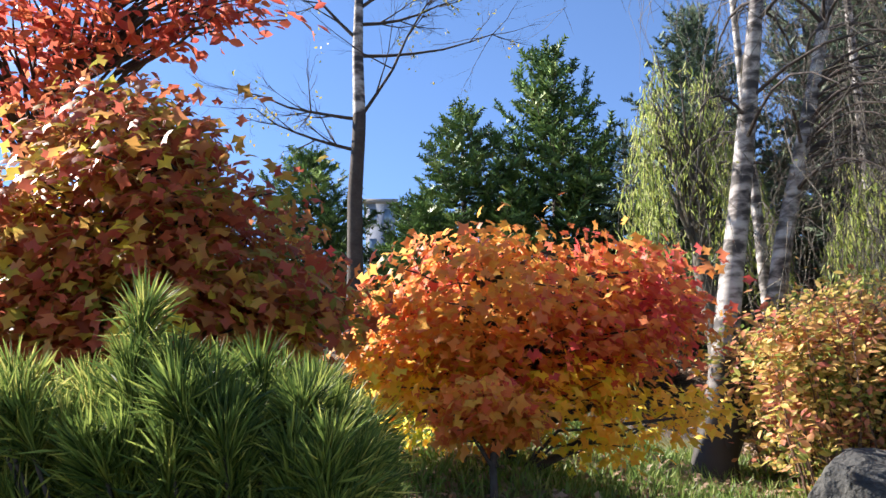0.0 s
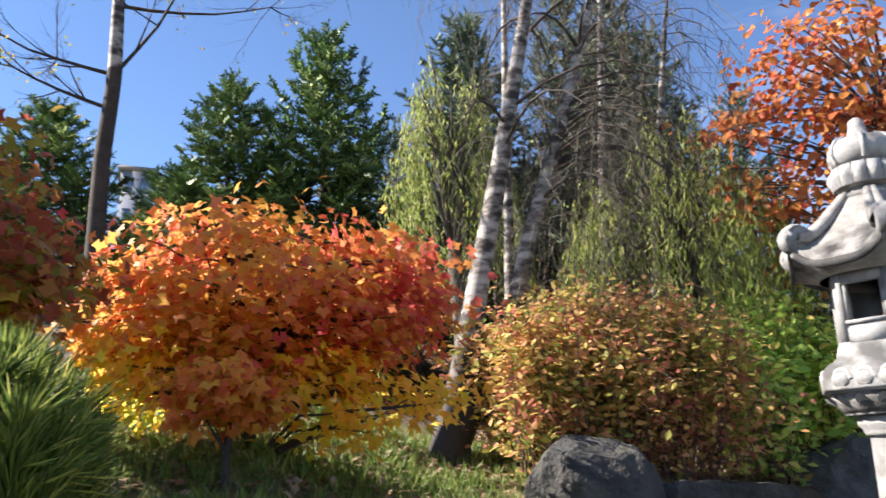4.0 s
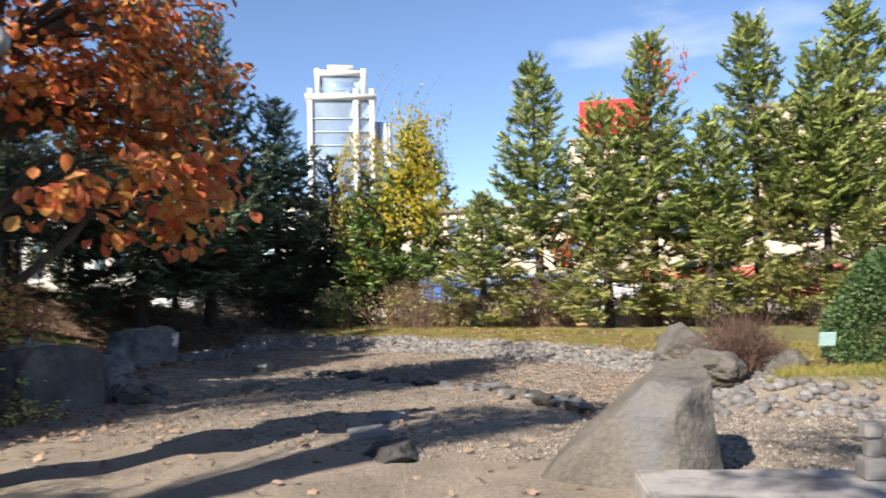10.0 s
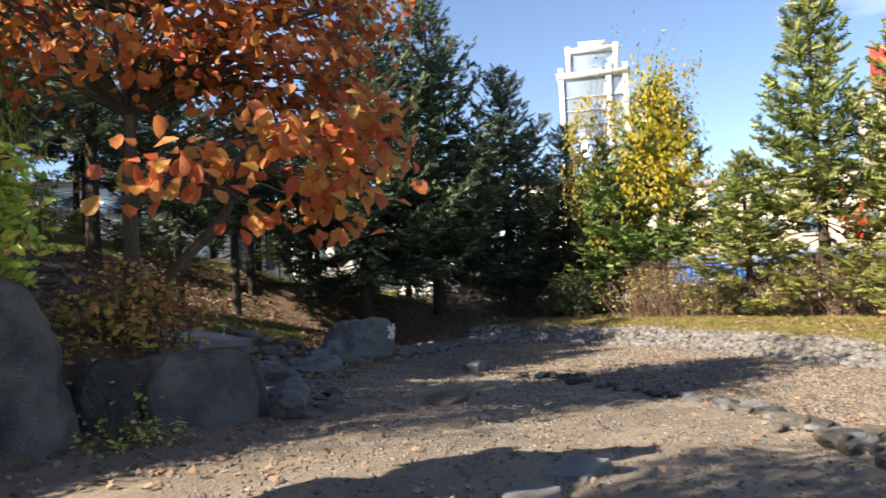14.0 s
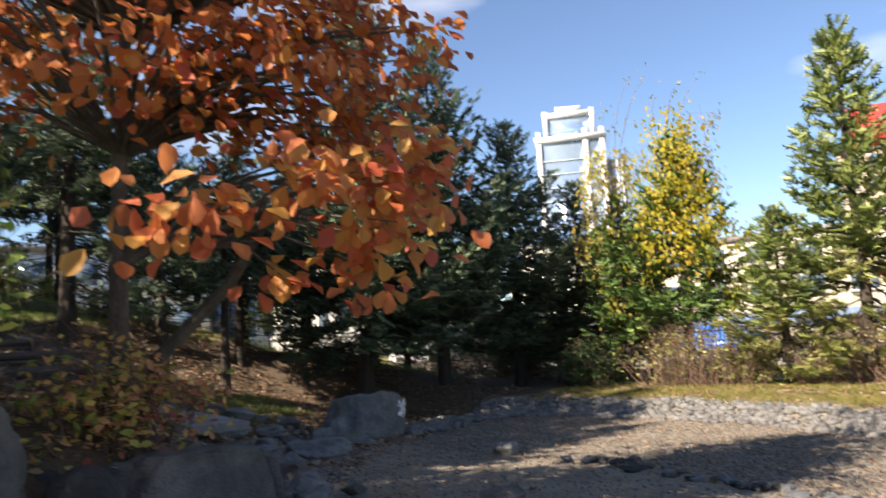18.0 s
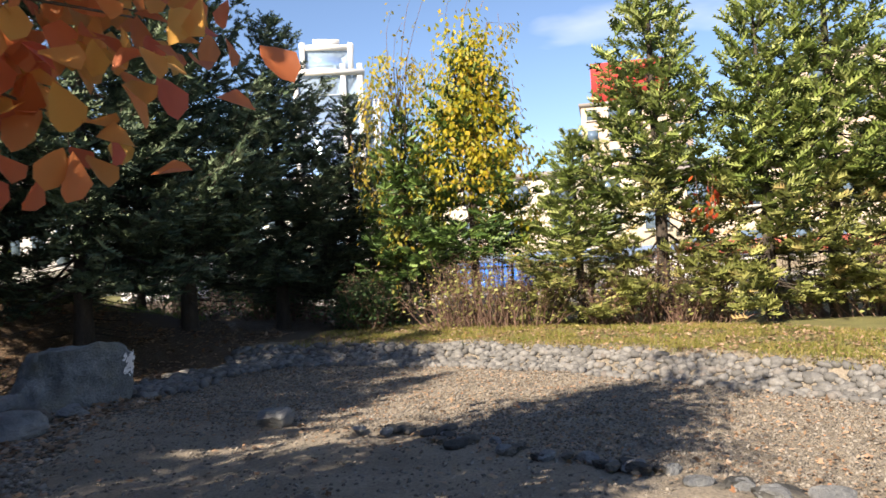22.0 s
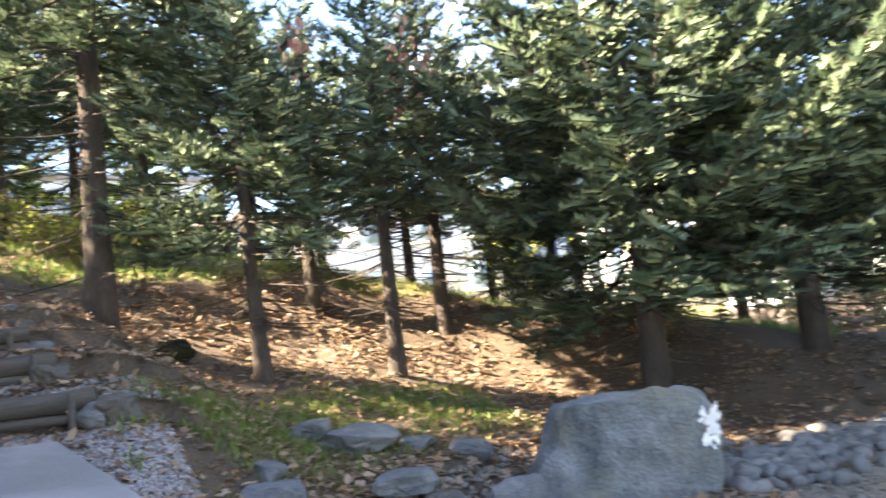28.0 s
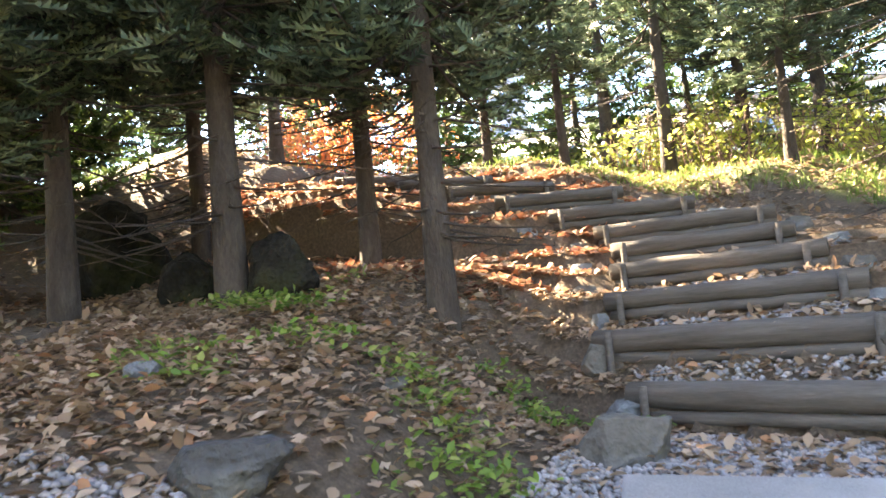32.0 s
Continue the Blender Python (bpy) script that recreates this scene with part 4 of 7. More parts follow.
    # dark band under each eave
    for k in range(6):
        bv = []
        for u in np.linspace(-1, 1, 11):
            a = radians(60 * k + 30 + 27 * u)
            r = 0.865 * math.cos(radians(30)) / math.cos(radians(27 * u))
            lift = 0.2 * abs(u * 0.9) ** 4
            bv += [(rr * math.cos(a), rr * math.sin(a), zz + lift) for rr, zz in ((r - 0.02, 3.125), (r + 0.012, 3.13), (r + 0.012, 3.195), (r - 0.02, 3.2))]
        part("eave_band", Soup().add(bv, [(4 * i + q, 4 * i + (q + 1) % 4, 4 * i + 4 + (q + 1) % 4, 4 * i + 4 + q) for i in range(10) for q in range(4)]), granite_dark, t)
    big = scroll(0.14, 1.8, 0.17).mesh("roof_curl", granite, True)
    for k in range(6):
        a = 60 * k
        for sy in (-0.045, 0.045):
            v, ff = tube([(0.24, sy * 0.6, 3.88), (0.36, sy * 0.8, 3.745), (0.48, sy, 3.615), (0.6, sy, 3.51), (0.71, sy, 3.445), (0.79, sy, 3.455)], [0.035, 0.045, 0.05, 0.055, 0.058, 0.055], 8)
            o = part("roof_ridge", Soup().add(v, ff), granite_weathered, t, smooth=True)
            o.matrix_local = pose(0, 0, 0, 0, 0, a)
        o = part("roof_curl", big, granite, t)
        o.matrix_local = pose(0.795 * math.cos(radians(a)), 0.795 * math.sin(radians(a)), 3.44, 0, 0, a + 180)
    part("neck", lathe([(0.25, 3.82), (0.27, 3.86), (0.2, 3.9), (0.19, 3.94)]), granite_weathered, t, smooth=True)
    part("upper_lotus", lathe([(0.19, 3.93), (0.27, 3.97), (0.295, 4.03), (0.28, 4.12), (0.22, 4.15)]), granite_weathered, t, smooth=True)
    knob = Soup().add([(0.058 * u, 0.05 * (1 - u * u) * math.sin(math.pi * w) + 0.02, 0.2 * w) for w in np.linspace(0, 1, 6) for u in np.linspace(-1, 1, 5)], [(i * 5 + j, i * 5 + j + 1, i * 5 + j + 6, i * 5 + j + 5) for i in range(5) for j in range(4)]).mesh("bud_petal", granite, True)
    for k in range(14):
        a = k * 360 / 14
        o = part("bud_petal", knob, granite, t)
        o.matrix_local = pose(0.26 * math.sin(radians(a)), 0.26 * math.cos(radians(a)), 3.95, 0, 0, -a)
    part("finial", lathe([(0.18, 4.14), (0.26, 4.19), (0.295, 4.27), (0.285, 4.35), (0.23, 4.42), (0.15, 4.45), (0.1, 4.48), (0.075, 4.56), (0.066, 4.63), (0.03, 4.66)]), granite, t, smooth=True)
    for k in range(6):
        a = radians(60 * k)
        pts = [(rr * math.cos(a), rr * math.sin(a), zz) for rr, zz in ((0.265, 4.19), (0.3, 4.27), (0.29, 4.35), (0.235, 4.42), (0.15, 4.46))]
        part("finial_band", Soup().add(*tube(pts, [0.022] * 5, 6)), granite, t, smooth=True)
    return t


LX, LY = 5.44, 5.2
stone_lantern(LX, LY, height(LX, LY) + 0.08, math.degrees(math.atan2(-0.78, -0.63)))


# ---------------------------------------------------------------- trees
def fir_parts(seed, h, r, clear, mat, low=None, low_to=0.0, dens=1.0, dead=True, size=0.36, whorl=0.45, girth=1.0, lean=-10):
    """Trunk, crown (and a duller lower crown), dead lower twigs, as Soups round the origin. Each bough is a flat plate of sprays."""
    g = np.random.default_rng(seed)
    sway = g.normal(0, 0.05, (8, 2)).cumsum(0) * 0.35
    tz = np.linspace(-0.25, h, 8)
    cx = lambda z: np.array([np.interp(z, tz, sway[:, 0]), np.interp(z, tz, sway[:, 1])])
    r0 = (0.012 * h + 0.035) * girth
    trunk = Soup().add(*tube(np.c_[sway, tz], np.r_[r0 * 1.45, r0 * 1.05, np.linspace(r0 * 0.95, 0.012, 6)], 12))
    up_soup, low_soup, wood = Soup(), Soup(), Soup()
    upz = np.array([0, 0, 1.0])
    z = clear
    while z < h - 0.25:
        t = (z - clear) / (h - clear)
        m = 6 if t < 0.6 else 5
        for a in g.uniform(0, 6.28) + np.arange(m) * 6.283 / m + g.normal(0, 0.22, m):
            L = 1.28 * r * (1 - t) ** 0.9 * g.uniform(0.62, 1.12) * (0.7 + 0.3 * min(1, t / 0.15)) + 0.2
            if low and z < low_to and g.uniform() < 0.42:
                continue
            if g.uniform() < 0.06:
                L *= 0.45
            el = radians(lean + 50 * t + g.normal(0, 6))
            zz = z + g.normal(0, 0.07)
            o = np.r_[cx(zz), zz]
            d = np.array([math.cos(a) * math.cos(el), math.sin(a) * math.cos(el), math.sin(el)])
            side = np.array([-math.sin(a), math.cos(a), 0])
            arch = lambda u: (-0.17 * np.sin(u * np.pi) + 0.17 * u ** 3) * L
            u = np.linspace(0, 1, 5)
            wood.add(*tube(o + d * (u * L)[:, None] + upz * arch(u)[:, None], 0.006 + 0.011 * L * (1 - u * 0.85), 3))
            pts, ahs = [], []
            steps = max(2, int(L * 7.5 * dens * 0.36 / size))
            for i in range(steps):
                uu = 0.2 + 0.8 * (i + g.uniform(0, 0.8)) / steps
                c = o + d * (uu * L) + upz * arch(uu)
                for sd in (-1, 1):
                    w = (0.36 * L * (1 - uu) * min(1, uu * 2.2) + 0.02) * g.uniform(0.6, 1.15)
                    sw = side * sd * 0.8 + d * 0.62
                    for j in range(1 + int(w / (size * 0.66))):
                        e = j * size * 0.66
                        pts.append(c + sw * e + g.normal(0, 0.04, 3) - upz * (0.1 * e + 0.075 * g.normal()))
                        ahs.append(sw + g.normal(0, 0.25, 3) + upz * (0.1 + 0.12 * (uu > 0.8)))
            pts.append(o + d * L * 0.93 + upz * arch(0.93))
            ahs.append(d + upz * 0.28)
            n = len(pts)
            v, f = spread(*SPRAY, np.array(pts), np.array(ahs), upz + g.normal(0, 0.55, (n, 3)), g.uniform(0.75, 1.2, n) * size)
            (low_soup if low and z < low_to + g.normal(0, 0.4) else up_soup).add(v, f)
        z += whorl * g.uniform(0.75, 1.3)
    # the leader: a few short shoots that point up
    n = 12
    k = g.uniform(0.0, 0.75, n)
    pt = np.c_[np.tile(cx(h), (n, 1)), h - k]
    b = g.uniform(0, 6.28, n)
    v, f = spread(*SPRAY, pt, np.c_[np.cos(b) * (0.2 + k), np.sin(b) * (0.2 + k), np.full(n, 0.9)], np.c_[-np.cos(b), -np.sin(b), np.full(n, 0.3)], size * (0.55 + 0.5 * k))
    up_soup.add(v, f)
    if dead:
        for _ in range(int(10 + clear * 14)):
            zz, a = g.uniform(0.7, clear + 0.8), g.uniform(0, 6.28)
            L = g.uniform(0.3, 0.55 * r + 0.4)
            u = np.linspace(0, 1, 4)
            p = np.r_[cx(zz), zz] + np.c_[np.cos(a + 0.3 * u) * u * L, np.sin(a + 0.3 * u) * u * L, -0.25 * u * L + 0.1 * u * u]
            wood.add(*tube(p, 0.012 * (1 - 0.8 * u) + 0.003, 4))
            for _ in range(3):
                b = p[g.integers(1, 4)]
                q = b + g.normal(0, 0.16, 3) * [1, 1, 0.5]
                wood.add(*tube(np.array([b, (b + q) / 2 + g.normal(0, 0.01, 3), q]), [0.005, 0.004, 0.002], 3))
    return trunk, up_soup, low_soup, wood


def fir(name, label, seed, h, r, clear, mat, x, y, group, low=None, low_to=0.0, turn=0, tilt=0, **kw):
    t = thing(name, label, "fir tree", (x, y, height(x, y)), group)
    t.matrix_world = pose(x, y, height(x, y), tilt, 0, turn)
    trunk, up_soup, low_soup, wood = fir_parts(seed, h, r, clear, mat, low, low_to, **kw)
    part("trunk", trunk, bark_fir, t, smooth=True)
    tagged(part("branch_work", wood, bark_fir, t), kind="stuff")
    part("crown", up_soup, mat, t)
    if low and low_soup.v:
        part("lower_crown", low_soup, low, t, "yellowing lower boughs")
    return t


def again(proto, x, y, s=1.0, sz=None, turn=0.0, tilt=0.0, label=""):
    o = copy_thing(proto, pose(x, y, height(x, y), tilt, 0, turn) @ Matrix.Diagonal((s, s, sz or s, 1)))
    return tagged(o, label)


# sunlit row by the fence
ROW = "sunlit firs along the fence"
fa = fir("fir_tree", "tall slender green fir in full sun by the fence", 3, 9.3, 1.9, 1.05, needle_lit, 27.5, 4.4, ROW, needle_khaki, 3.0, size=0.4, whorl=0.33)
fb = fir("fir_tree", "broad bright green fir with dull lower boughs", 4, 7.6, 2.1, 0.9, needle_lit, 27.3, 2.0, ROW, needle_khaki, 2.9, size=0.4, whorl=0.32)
again(fa, 27.9, 0.5, 1.05, 1.06, 70, label="tall fir with a few red creeper leaves by the fence")
again(fb, 27.2, -1.2, 0.85, 0.9, 160)
again(fa, 28.4, -2.8, 1.1, 1.1, 200)
again(fb, 27.6, -4.7, 1.05, 1.15, 20)
again(fa, 29.0, -5.9, 1.2, 1.14, 310)
again(fb, 29.0, -8.5, 1.2, 1.3, 250)
again(fb, 27.4, 6.3, 0.8, 0.62, 300, label="short khaki fir thinning at the base")
again(fa, 31.5, -11.5, 1.3, 1.2, 120)
# firs in shade at the pond's end and in the wood, with darker needle colour
DARK = "dark firs at the end of the pond"
fd = fir("fir_tree", "broad dark green fir in shade with low boughs", 8, 11.5, 3.2, 2.0, needle_shaded, 25.7, 16.3, DARK, size=0.36, whorl=0.38)
again(fd, 22.3, 16.7, 1.05, 1.08, 130)
again(fd, 28.6, 15.2, 0.95, 0.8, 40)
again(fd, 30.4, 13.6, 0.75, 0.62, 210, label="small dark fir at the corner of the fence")
again(fd, 32.5, 12.0, 0.5, 0.5, 10, label="small dark fir at the corner of the fence")
WOOD = "firs of the wood round the log steps"
fw = fir("fir_tree", "fir with a bare lower trunk and dead twigs in the wood", 11, 6.6, 1.8, 3.1, needle_shaded, 19.1, 18.9, WOOD, whorl=0.4, size=0.29, dens=0.92)
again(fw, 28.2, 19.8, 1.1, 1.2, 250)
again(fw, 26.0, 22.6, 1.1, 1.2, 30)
fir("fir_tree", "tall old fir with a thick bare trunk beside the steps", 13, 11.0, 2.3, 4.3, needle_shaded, 14.95, 19.5, WOOD, whorl=0.5, size=0.3)
fy = fir("fir_tree", "young fir with light green boughs beside the clearing", 17, 6.0, 1.7, 2.4, needle_shaded, 16.8, 18.35, WOOD, size=0.28, whorl=0.36)
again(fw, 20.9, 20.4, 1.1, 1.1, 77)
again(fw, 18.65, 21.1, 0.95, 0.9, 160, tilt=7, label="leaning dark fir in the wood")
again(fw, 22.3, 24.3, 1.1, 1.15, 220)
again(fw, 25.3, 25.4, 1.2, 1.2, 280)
fq = fir("fir_tree", "tall dark fir with full boughs above a bare trunk", 29, 11.8, 2.3, 2.9, needle_shaded, 8.85, 16.25, WOOD, girth=0.7, whorl=0.42, size=0.28)
again(fq, 10.55, 17.15, 0.9, 0.98, 140)
again(fq, 9.05, 18.35, 0.8, 0.95, 200)
again(fq, 7.35, 15.6, 0.9, 0.95, 260)
again(fq, 5.9, 18.9, 0.8, 0.95, 20)
again(fw, 4.4, 22.6, 1.1, 1.1, 130)
again(fw, 11.2, 25.9, 1.15, 1.1, 80)
again(fw, 17.3, 29.6, 1.3, 1.3, 290)
again(fw, 13.9, 28.4, 1.3, 1.3, 45)
again(fw, 9.4, 28.6, 1.3, 1.3, 140)
again(fw, 20.6, 31.0, 1.3, 1.3, 10)
again(fw, 12.2, 31.2, 1.4, 1.45, 200)
again(fw, 15.8, 32.4, 1.4, 1.45, 320)
again(fw, 13.4, 24.1, 0.75, 0.6, 100)
again(fw, 8.3, 23.9, 0.75, 0.6, 200)
again(fw, 9.8, 23.7, 0.7, 0.58, 310)
again(fw, 15.6, 26.3, 1.1, 1.1, 190)
again(fw, 18.4, 26.2, 1.1, 1.1, 280)
again(fw, 21.5, 28.0, 1.2, 1.2, 340)
again(fy, 23.6, 20.5, 1.0, 1.05, 120)
# firs on the hill behind the maples and birches
needle_mid = leafy("green_fir_needles", [(0.0, (0.027, 0.065, 0.017)), (0.5, (0.077, 0.152, 0.038)), (0.85, (0.164, 0.264, 0.067)), (1.0, (0.273, 0.365, 0.118))], 0.1, 0.5, 0.2, 1.0)
fc = fir("fir_tree", "sunlit fir clad to the ground on the crest", 23, 6.6, 2.0, 1.3, needle_mid, 7.5, 32.5, "firs on the crest", size=0.46, whorl=0.38)
for x, y, s, sz, a in ((4.0, 31.0, 1.1, 1.1, 40), (10.5, 33.5, 1.1, 1.1, 100), (1.0, 28.8, 1.1, 1.1, 160), (14.0, 35.0, 1.2, 1.2, 220), (-2.5, 26.0, 1.1, 1.0, 340), (18.0, 36.0, 1.1, 1.1, 20)):
    again(fc, x, y, s, sz, a)
HILL = "firs on the hill behind the maples"
fh = fir("fir_tree", "bushy dark green fir on the hill behind the maple", 19, 8.5, 2.8, 0.6, needle_mid, 1.6, 18.2, HILL, size=0.44, whorl=0.32)
again(fh, -0.7, 17.4, 0.85, 0.72, 90)
again(fh, -1.55, 16.2, 0.62, 0.4, 200)
again(fq, 4.6, 15.7, 1.0, 0.82, 20)
again(fq, 7.8, 13.8, 0.9, 0.78, 160)
again(fh, -5.0, 19.0, 0.9, 0.6, 40)


def leafy_tree(name, label, category, base, trunk_pts, trunk_r, blobs, clumps, per, leaf, size, mat, bark, droop=0.3, spread_r=0.35, extra=None, seed=1, hollow=0.35):
    """A broadleaf tree. blobs: (centre, radii) ellipsoids that fill the crown; each clump gets a limb and a cloud of leaves."""
    g = np.random.default_rng(seed)
    t = thing(name, label, category, base)
    b = np.array(base)
    tp = np.array(trunk_pts, float)
    part("trunk", Soup().add(*tube(tp, trunk_r, 10)), bark, t, smooth=True)
    mats = mat if isinstance(mat, list) else [mat] * len(blobs)
    limbs, leaves = Soup(), {m_.name: Soup() for m_ in mats}
    vol = np.array([np.prod(rr) for _, rr in blobs]) ** 0.75
    which = g.choice(len(blobs), clumps, p=vol / vol.sum())
    for k in which:
        c, rr = np.array(blobs[k][0], float) - b, np.array(blobs[k][1], float)
        d = g.normal(size=3)
        d /= np.linalg.norm(d)
        p = c + d * rr * g.uniform(hollow, 1.0) ** 0.6
        low = tp[tp[:, 2] < p[2] - 0.15 * np.linalg.norm(p[:2] - tp[0, :2]) + 0.1]
        o = (low if len(low) else tp[:1])[-1]
        mid = (o + p) / 2 + np.array([0, 0, 0.12]) * np.linalg.norm(p - o) + g.normal(0, 0.05, 3)
        L = np.linalg.norm(p - o)
        limbs.add(*tube(np.array([o, (o + mid) / 2, mid, (mid + p) / 2 + g.normal(0, 0.03, 3), p]), np.array([0.014, 0.012, 0.009, 0.006, 0.003]) * (0.6 + L * 0.8), 5))
        n = int(per * g.uniform(0.6, 1.4))
        q = p + g.normal(0, spread_r, (n, 3)) * [1, 1, 0.55]
        out = (q - o) / (np.linalg.norm(q - o, axis=1)[:, None] + 0.01)
        ah = out * 0.45 + g.normal(0, 0.6, (n, 3)) * [1, 1, 0.6] - np.array([0, 0, droop])
        upv = np.array([0, 0, 0.5]) + out * [1, 1, 0.3] + g.normal(0, 0.4, (n, 3))
        leaves[mats[k].name].add(*spread(*leaf, q, ah, upv, g.uniform(0.65, 1.2, n) * size))
    tagged(part("limb_work", limbs, bark, t), kind="stuff")
    for key, soup in leaves.items():
        if soup.v:
            part("crown" if key == mats[0].name else "outer_crown", soup, MATS[key], t)
    return t


def at_ground(x, y, dz=0.0):
    return (x, y, height(x, y) + dz)


# big-leaved orange tree over the pond's edge
mb = at_ground(10.1, 9.5)
mag = leafy_tree("orange_tree", "spreading tree with large orange autumn leaves above the boulders", "tree", mb,
    [(0, 0, -0.2), (-0.05, -0.1, 0.8), (-0.15, -0.25, 1.8), (-0.2, -0.4, 3.0), (-0.2, -0.5, 4.3), (-0.25, -0.6, 5.6)], [0.13, 0.11, 0.095, 0.08, 0.06, 0.03],
    [((9.4, 8.6, 5.3), (2.3, 2.3, 1.6)), ((9.0, 8.9, 7.2), (1.5, 1.5, 1.3)), ((10.7, 7.8, 4.5), (1.5, 1.4, 0.75)), ((8.0, 9.2, 6.2), (1.2, 1.2, 1.3)), ((11.2, 8.5, 4.9), (1.2, 1.4, 0.95)), ((11.7, 7.3, 4.9), (1.2, 1.0, 1.0)), ((11.2, 7.2, 6.1), (1.2, 1.2, 1.0)), ((10.5, 8.0, 7.0), (1.2, 1.1, 1.0)), ((9.2, 8.4, 8.6), (0.5, 0.5, 0.9)), ((10.6, 8.1, 8.2), (0.45, 0.45, 0.9)), ((8.0, 8.8, 7.8), (0.45, 0.45, 0.8)), ((11.9, 7.8, 6.6), (0.5, 0.5, 0.6)), ((12.2, 7.6, 4.3), (0.9, 0.9, 0.9))],
    250, 22, ROUND, 0.175, leaf_orange, bark_mag, 0.6, 0.27, seed=5, hollow=0.3)
second = Soup().add(*tube([(0.2, 0.3, -2.5 + 2.0), (0.3, -0.2, 0.8), (0.7, -1.0, 1.6), (0.6, -1.8, 2.3), (0.8, -2.6, 2.7)], [0.09, 0.085, 0.07, 0.05, 0.02], 8))
part("low_bough", second, bark_mag, mag, smooth=True)
low_leaves, low_twigs = Soup(), Soup()
for (x, y, z, n) in [(9.4, 7.0, 2.9, 30), (8.7, 6.9, 2.75, 26), (10.2, 6.7, 3.25, 40), (10.9, 6.6, 3.35, 44), (11.4, 6.7, 3.3, 40), (11.0, 6.9, 2.8, 22), (9.9, 7.1, 3.0, 22), (11.7, 7.1, 2.9, 20), (12.0, 7.4, 3.6, 34), (11.9, 6.6, 3.5, 36), (12.3, 6.9, 3.2, 22), (11.5, 6.4, 3.7, 30), (11.0, 6.9, 2.75, 24), (11.2, 6.75, 2.4, 22), (10.6, 7.4, 2.35, 20), (11.4, 6.4, 2.85, 24)]:
    p = np.array([x, y, z]) - np.array(mb)
    q = p + rng.normal(0, 0.2, (n, 3)) * [1.2, 1.0, 0.8]
    low_leaves.add(*spread(*ROUND, q, rng.normal(0, 0.6, (n, 3)) - [0, 0.2, 0.5], np.array([0, -0.4, 1.0]) + rng.normal(0, 0.4, (n, 3)), rng.uniform(0.17, 0.26, n)))
    o = np.array([0.1, -1.2, 1.9])
    low_twigs.add(*tube(np.array([o, (o + p) / 2 + [0, 0, 0.25], p]), [0.025, 0.015, 0.006], 5))
part("low_leaves", low_leaves, leaf_coral, mag, "coral and yellow leaves on the lowest bough")
tagged(part("low_twig_work", low_twigs, bark_mag, mag), kind="stuff")

# maples
leafy_tree("maple_tree", "low maple with orange, yellow and red leaves on the grass", "maple tree", at_ground(-0.1, 6.75),
    [(0, 0, -0.15), (0.02, 0, 0.3), (-0.03, 0.03, 0.75), (-0.1, 0, 1.2), (-0.2, 0.05, 1.7)], [0.075, 0.06, 0.05, 0.04, 0.025],
    [((-0.1, 6.7, 3.15), (1.3, 1.15, 0.75)), ((0.75, 6.7, 3.0), (0.95, 1.0, 0.75)), ((-0.85, 6.6, 2.75), (0.7, 0.8, 0.5)), ((0.7, 6.6, 2.2), (1.1, 0.9, 0.36)), ((-0.9, 6.5, 2.35), (0.5, 0.7, 0.35)), ((1.25, 6.75, 3.1), (0.5, 0.7, 0.45)), ((0.9, 7.1, 3.55), (0.6, 0.5, 0.2))],
    260, 36, STAR, 0.125, [leaf_maple, leaf_maple, leaf_maple, leaf_gold, leaf_gold, leaf_pink, leaf_pink], bark_dark, 0.35, 0.19, seed=7)
leafy_tree("maple_tree", "small round maple sapling with orange leaves", "maple tree", at_ground(-0.25, 5.6),
    [(0, 0, -0.1), (0, 0.02, 0.25), (0.02, 0, 0.6)], [0.035, 0.03, 0.02], [((-0.3, 5.6, 2.12), (0.42, 0.4, 0.24))], 40, 22, STAR, 0.12, leaf_maple, bark_dark, 0.3, 0.1, seed=8)
leafy_tree("maple_tree", "large maple with dark red and olive leaves", "maple tree", at_ground(-2.7, 5.6),
    [(0, 0, -0.2), (0.05, 0, 0.6), (0.0, 0.05, 1.3), (0.15, 0, 2.0), (0.1, 0, 2.6)], [0.1, 0.085, 0.07, 0.05, 0.03],
    [((-2.85, 5.1, 3.55), (1.15, 1.1, 0.75)), ((-1.9, 5.3, 3.0), (0.6, 0.8, 0.42)), ((-3.5, 5.0, 3.1), (1.1, 1.0, 0.7)), ((-3.1, 5.1, 4.25), (0.5, 0.6, 0.45)), ((-2.6, 4.8, 2.75), (1.1, 0.8, 0.4))],
    300, 40, STAR, 0.135, leaf_crimson, bark_dark, 0.35, 0.2, seed=9)
# tall thin-leaved tree out of view beside the path's start, added to dapple the pond
leafy_tree("tall_tree", "unseen tall tree with thin yellow leaves, added to dapple the pond", "tree", at_ground(-4.2, 1.2),
    [(0, 0, -0.2), (0.1, 0, 2.0), (0.2, 0, 4.5), (0.4, -0.1, 7.0), (0.5, -0.1, 9.5), (0.6, -0.2, 11.5)], [0.2, 0.17, 0.15, 0.11, 0.07, 0.02],
    [((-3.7, 1.0, 9.2), (2.4, 2.3, 2.6)), ((-3.2, 0.4, 11.4), (1.5, 1.5, 1.5)), ((-4.4, 0.2, 8.0), (1.6, 1.9, 1.3))],
    190, 24, OVAL, 0.15, leaf_gold, bark_dark, 0.5, 0.27, seed=12)
